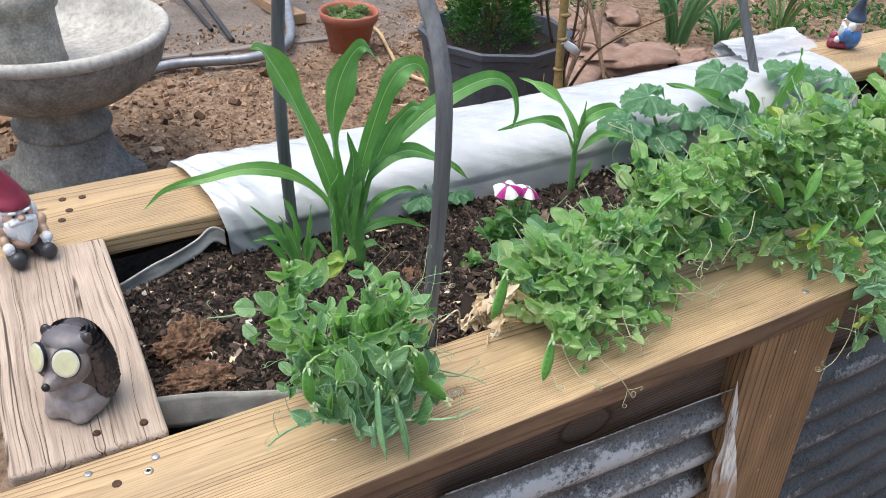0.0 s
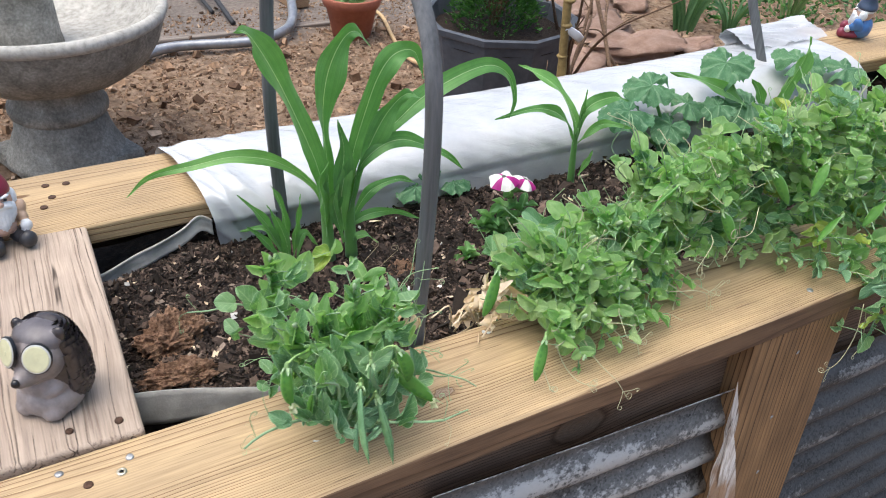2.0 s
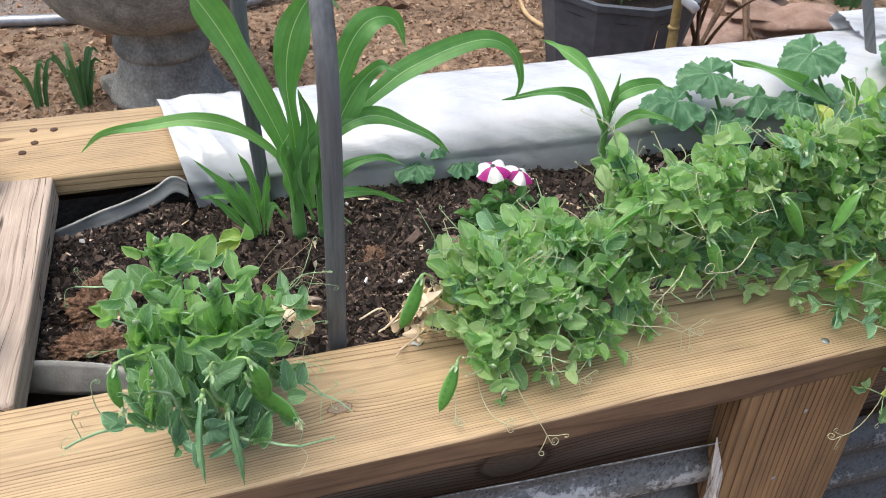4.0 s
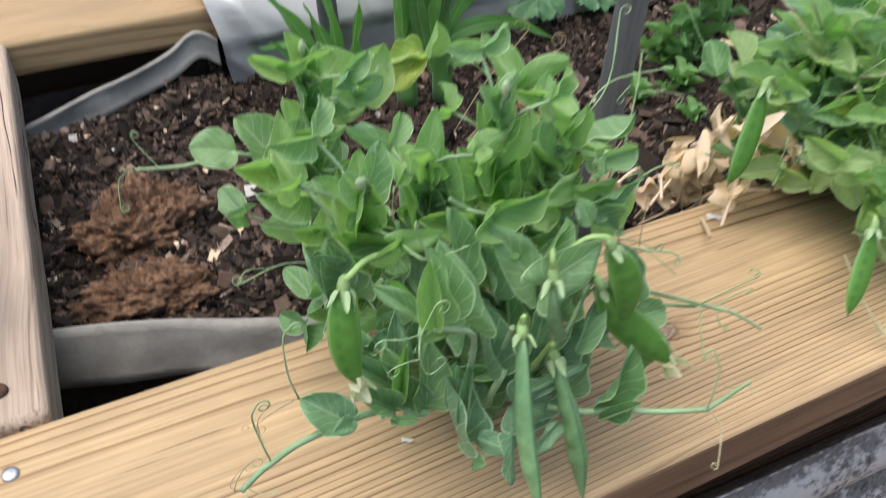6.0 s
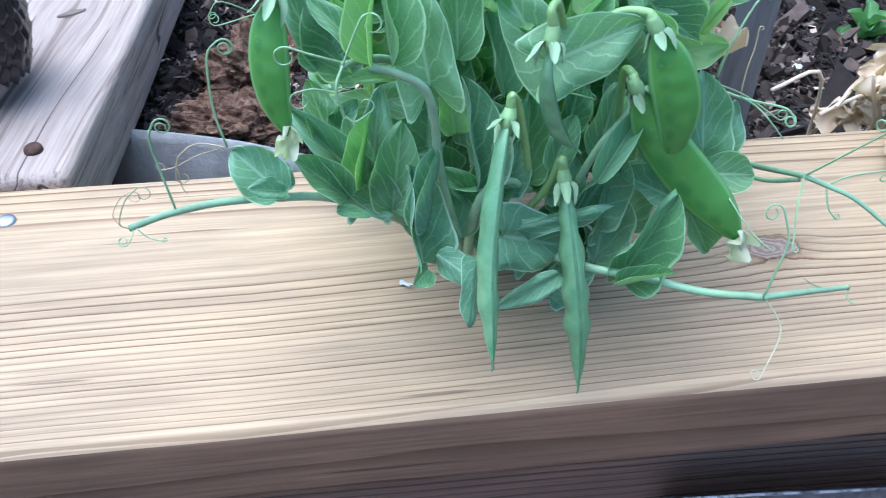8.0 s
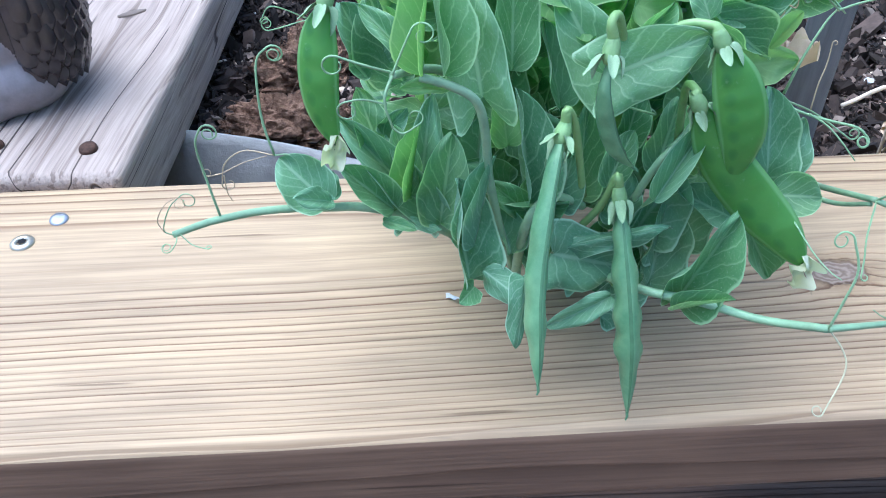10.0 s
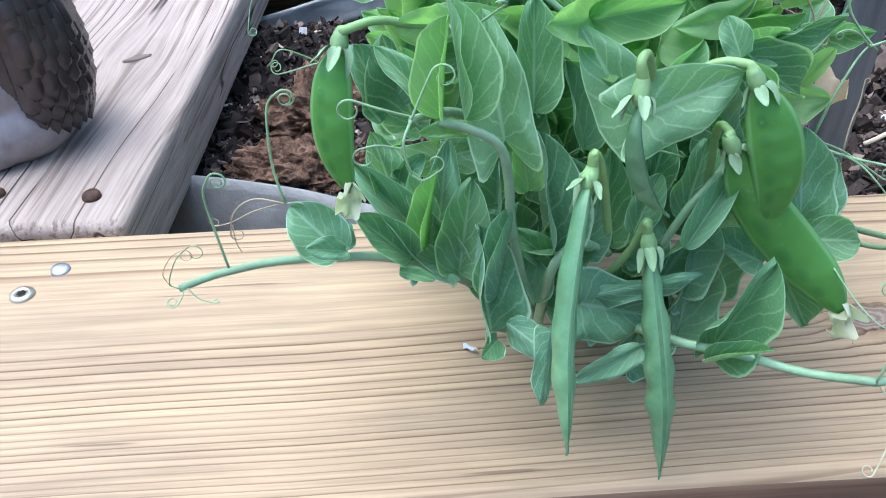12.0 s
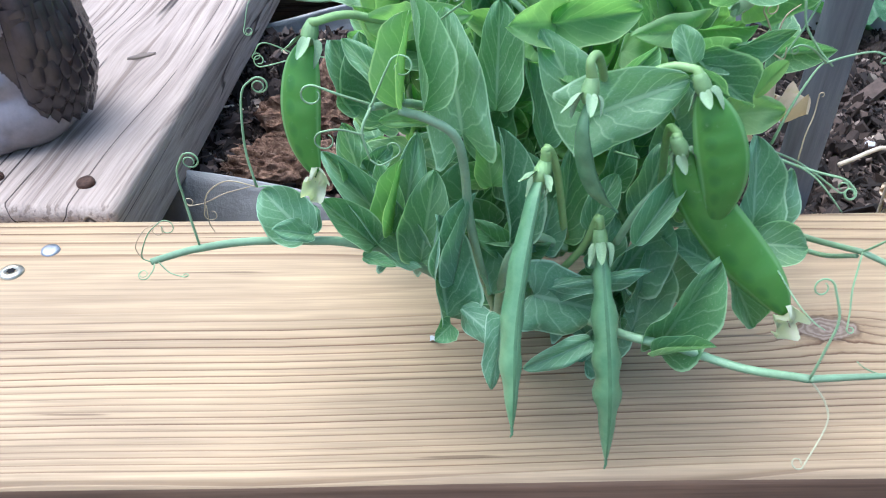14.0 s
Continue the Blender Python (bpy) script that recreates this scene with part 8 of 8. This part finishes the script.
# hedgehog; local -y is the way it faces
hg = moulded([
    ell((0, -0.004, 0.016), (0.039, 0.036, 0.021), 0), ell((0, 0.004, 0.034), (0.030, 0.028, 0.030), 0),
    ell((0.016, -0.024, 0.010), (0.015, 0.016, 0.010), 0), ell((-0.016, -0.024, 0.010), (0.015, 0.016, 0.010), 0),
    ell((0.017, -0.022, 0.033), (0.008, 0.014, 0.006), 0, (15, 0, -60)), ell((-0.017, -0.022, 0.033), (0.008, 0.014, 0.006), 0, (15, 0, 60)), ell((0, -0.010, 0.032), (0.030, 0.022, 0.024), 0),
    ell((0, -0.008, 0.066), (0.032, 0.029, 0.027), 0), ell((0, -0.030, 0.057), (0.015, 0.017, 0.012), 0), ell((0, -0.044, 0.058), (0.009, 0.009, 0.008), 0),
    ell((0.026, 0.000, 0.090), (0.0075, 0.006, 0.0085), 1), ell((-0.026, 0.000, 0.090), (0.0075, 0.006, 0.0085), 1), ell((0, 0.000, 0.083), (0.031, 0.026, 0.0142), 5),
    ell((0, 0.009, 0.048), (0.0405, 0.032, 0.046), 1), ell((0, 0.017, 0.079), (0.028, 0.020, 0.018), 1)], soften=8)
lump(hg, (0, -0.052, 0.060), (0.005, 0.0045, 0.0045), 2)
rh = random.Random(2)
for row in range(13):
    el = -0.55 + row * 0.155
    for k in range(19):
        a = -0.42 + (k + 0.5 * (row % 2)) * (math.pi + 0.84) / 18.5
        d = Vector((math.cos(a) * math.cos(el), math.sin(a) * math.cos(el), math.sin(el)))
        p = Vector((d.x * 0.0405, 0.009 + d.y * 0.033, 0.048 + d.z * 0.047))
        if p.z < 0.004:
            continue
        tip = p + Vector((d.x * 0.0030, d.y * 0.0036, -0.0125)) + Vector((rh.uniform(-1, 1), 0, rh.uniform(-1, 1))) * 0.0016
        spine(hg, p - d * 0.0045 + Vector((0, 0, 0.005)), tip, 0.0088, 1)
for sx in (-1, 1):
    nrm = (sx * 0.42, -0.85, 0.32)
    disc(hg, (sx * 0.0175, -0.0318, 0.0800), nrm, 0.0158, 0.0022, 2)
    disc(hg, (sx * 0.0181, -0.0334, 0.0806), nrm, 0.0147, 0.0010, 3)
    disc(hg, (sx * 0.0185, -0.0343, 0.0809), nrm, 0.0133, 0.0008, 4)
    disc(hg, (sx * 0.0187, -0.0349, 0.0811), nrm, 0.0022, 0.0006, 4)
hog = part("hedgehog_figurine", hg, [painted("taupe_resin", (0.27, 0.235, 0.23), 0.45, 0.45), painted("charcoal_resin", (0.052, 0.042, 0.042), 0.24, 0.5), painted("black_resin", (0.012, 0.012, 0.014), 0.3), painted("pale_ring", (0.66, 0.66, 0.62), 0.4), painted("cream_solar_disc", (0.78, 0.77, 0.50), 0.25, 0.15), painted("slate_resin", (0.135, 0.12, 0.128), 0.4, 0.4)], at=pose(-0.034, 0.2145, TOP + 0.003, 0, 0, -43) @ Matrix.Diagonal((0.80, 0.80, 0.96, 1)))
tagged(hog, "grey-brown resin hedgehog figurine with cream disc eyes", "figurine", "garden figurines")


def gnome(label, at, hat, coat, boots, skin=(0.55, 0.36, 0.28), bend=0.012):
    L = [ell((0, 0.004, 0.028), (0.026, 0.022, 0.028), 1), ell((0, -0.012, 0.028), (0.017, 0.014, 0.012), 3)]
    for sx in (-1, 1):
        L += [ell((sx * 0.017, -0.018, 0.012), (0.012, 0.024, 0.010), 2, (0, 0, sx * 12)), ell((sx * 0.020, -0.036, 0.013), (0.011, 0.010, 0.012), 2),
              ell((sx * 0.025, -0.004, 0.040), (0.009, 0.011, 0.018), 1, (20, sx * 18, 0)), ell((sx * 0.025, -0.024, 0.027), (0.0075, 0.0075, 0.0085), 4), ell((sx * 0.026, -0.013, 0.034), (0.0065, 0.010, 0.010), 1),
              ell((sx * 0.021, 0.0, 0.062), (0.007, 0.009, 0.012), 4)]
    L += [ell((0, 0.0, 0.062), (0.022, 0.020, 0.020), 3), ell((0, -0.012, 0.048), (0.021, 0.015, 0.021), 4), ell((0, -0.018, 0.060), (0.016, 0.008, 0.006), 4),
          ell((0, 0.002, 0.072), (0.023, 0.021, 0.009), 4), ell((0, -0.022, 0.065), (0.005, 0.005, 0.004), 3)]
    for k in range(9):
        q = (k - 4) / 4
        L.append(ell((q * 0.017, -0.024 + 0.010 * q * q, 0.043 + 0.006 * abs(q)), (0.0032, 0.0045, 0.016 - 0.005 * abs(q)), 4, (-8, q * 16, 0)))
    for sx in (-1, 1):
        L.append(ell((sx * 0.008, -0.021, 0.0605), (0.0085, 0.0045, 0.0034), 4, (0, sx * 22, 0)))
        L.append(ell((sx * 0.009, -0.0195, 0.0735), (0.006, 0.003, 0.0022), 4, (0, -sx * 12, 0)))
    bm = moulded(L, 0.0010, 2)
    for sx in (-1, 1):
        lump(bm, (sx * 0.0085, -0.0205, 0.0690), (0.0022, 0.0016, 0.0020), 5)
    pts = spline([(0, 0.002, 0.074), (0, 0.003, 0.090), (-bend * 0.3, 0.004, 0.108), (-bend * 0.9, 0.006, 0.126), (-bend, 0.006, 0.138)], 14)
    before = len(bm.faces)
    tube_bm(pts, [0.0225, 0.0225, 0.021, 0.0185, 0.0165, 0.0145, 0.0125, 0.011, 0.0095, 0.0085, 0.0075, 0.006, 0.0045, 0.003], 20, bm)
    bm.faces.ensure_lookup_table()
    for f in bm.faces[before:]:
        f.material_index, f.smooth = 0, True
    ob = part("gnome_figurine", bm, [painted("hat_paint", hat), painted("coat_paint", coat), painted("boot_paint", boots), painted("skin_paint", skin), painted("beard_paint", (0.74, 0.76, 0.78), 0.5), painted("eye_paint", (0.02, 0.02, 0.025), 0.3)], at=at)
    return tagged(ob, label, "figurine", "garden figurines")


gnome("seated garden gnome with red hat and white beard", pose(-0.043, 0.515, TOP + 0.004, 0, 0, 14) @ Matrix.Scale(0.90, 4), (0.26, 0.025, 0.055), (0.52, 0.36, 0.25), (0.035, 0.035, 0.04))
gnome("lying garden gnome in blue coat and dark hat", pose(1.635, 0.612, TOP + 0.003, 0, 8, -150) @ Matrix.Scale(0.9, 4), (0.05, 0.075, 0.13), (0.06, 0.17, 0.42), (0.22, 0.03, 0.06), bend=-0.014)
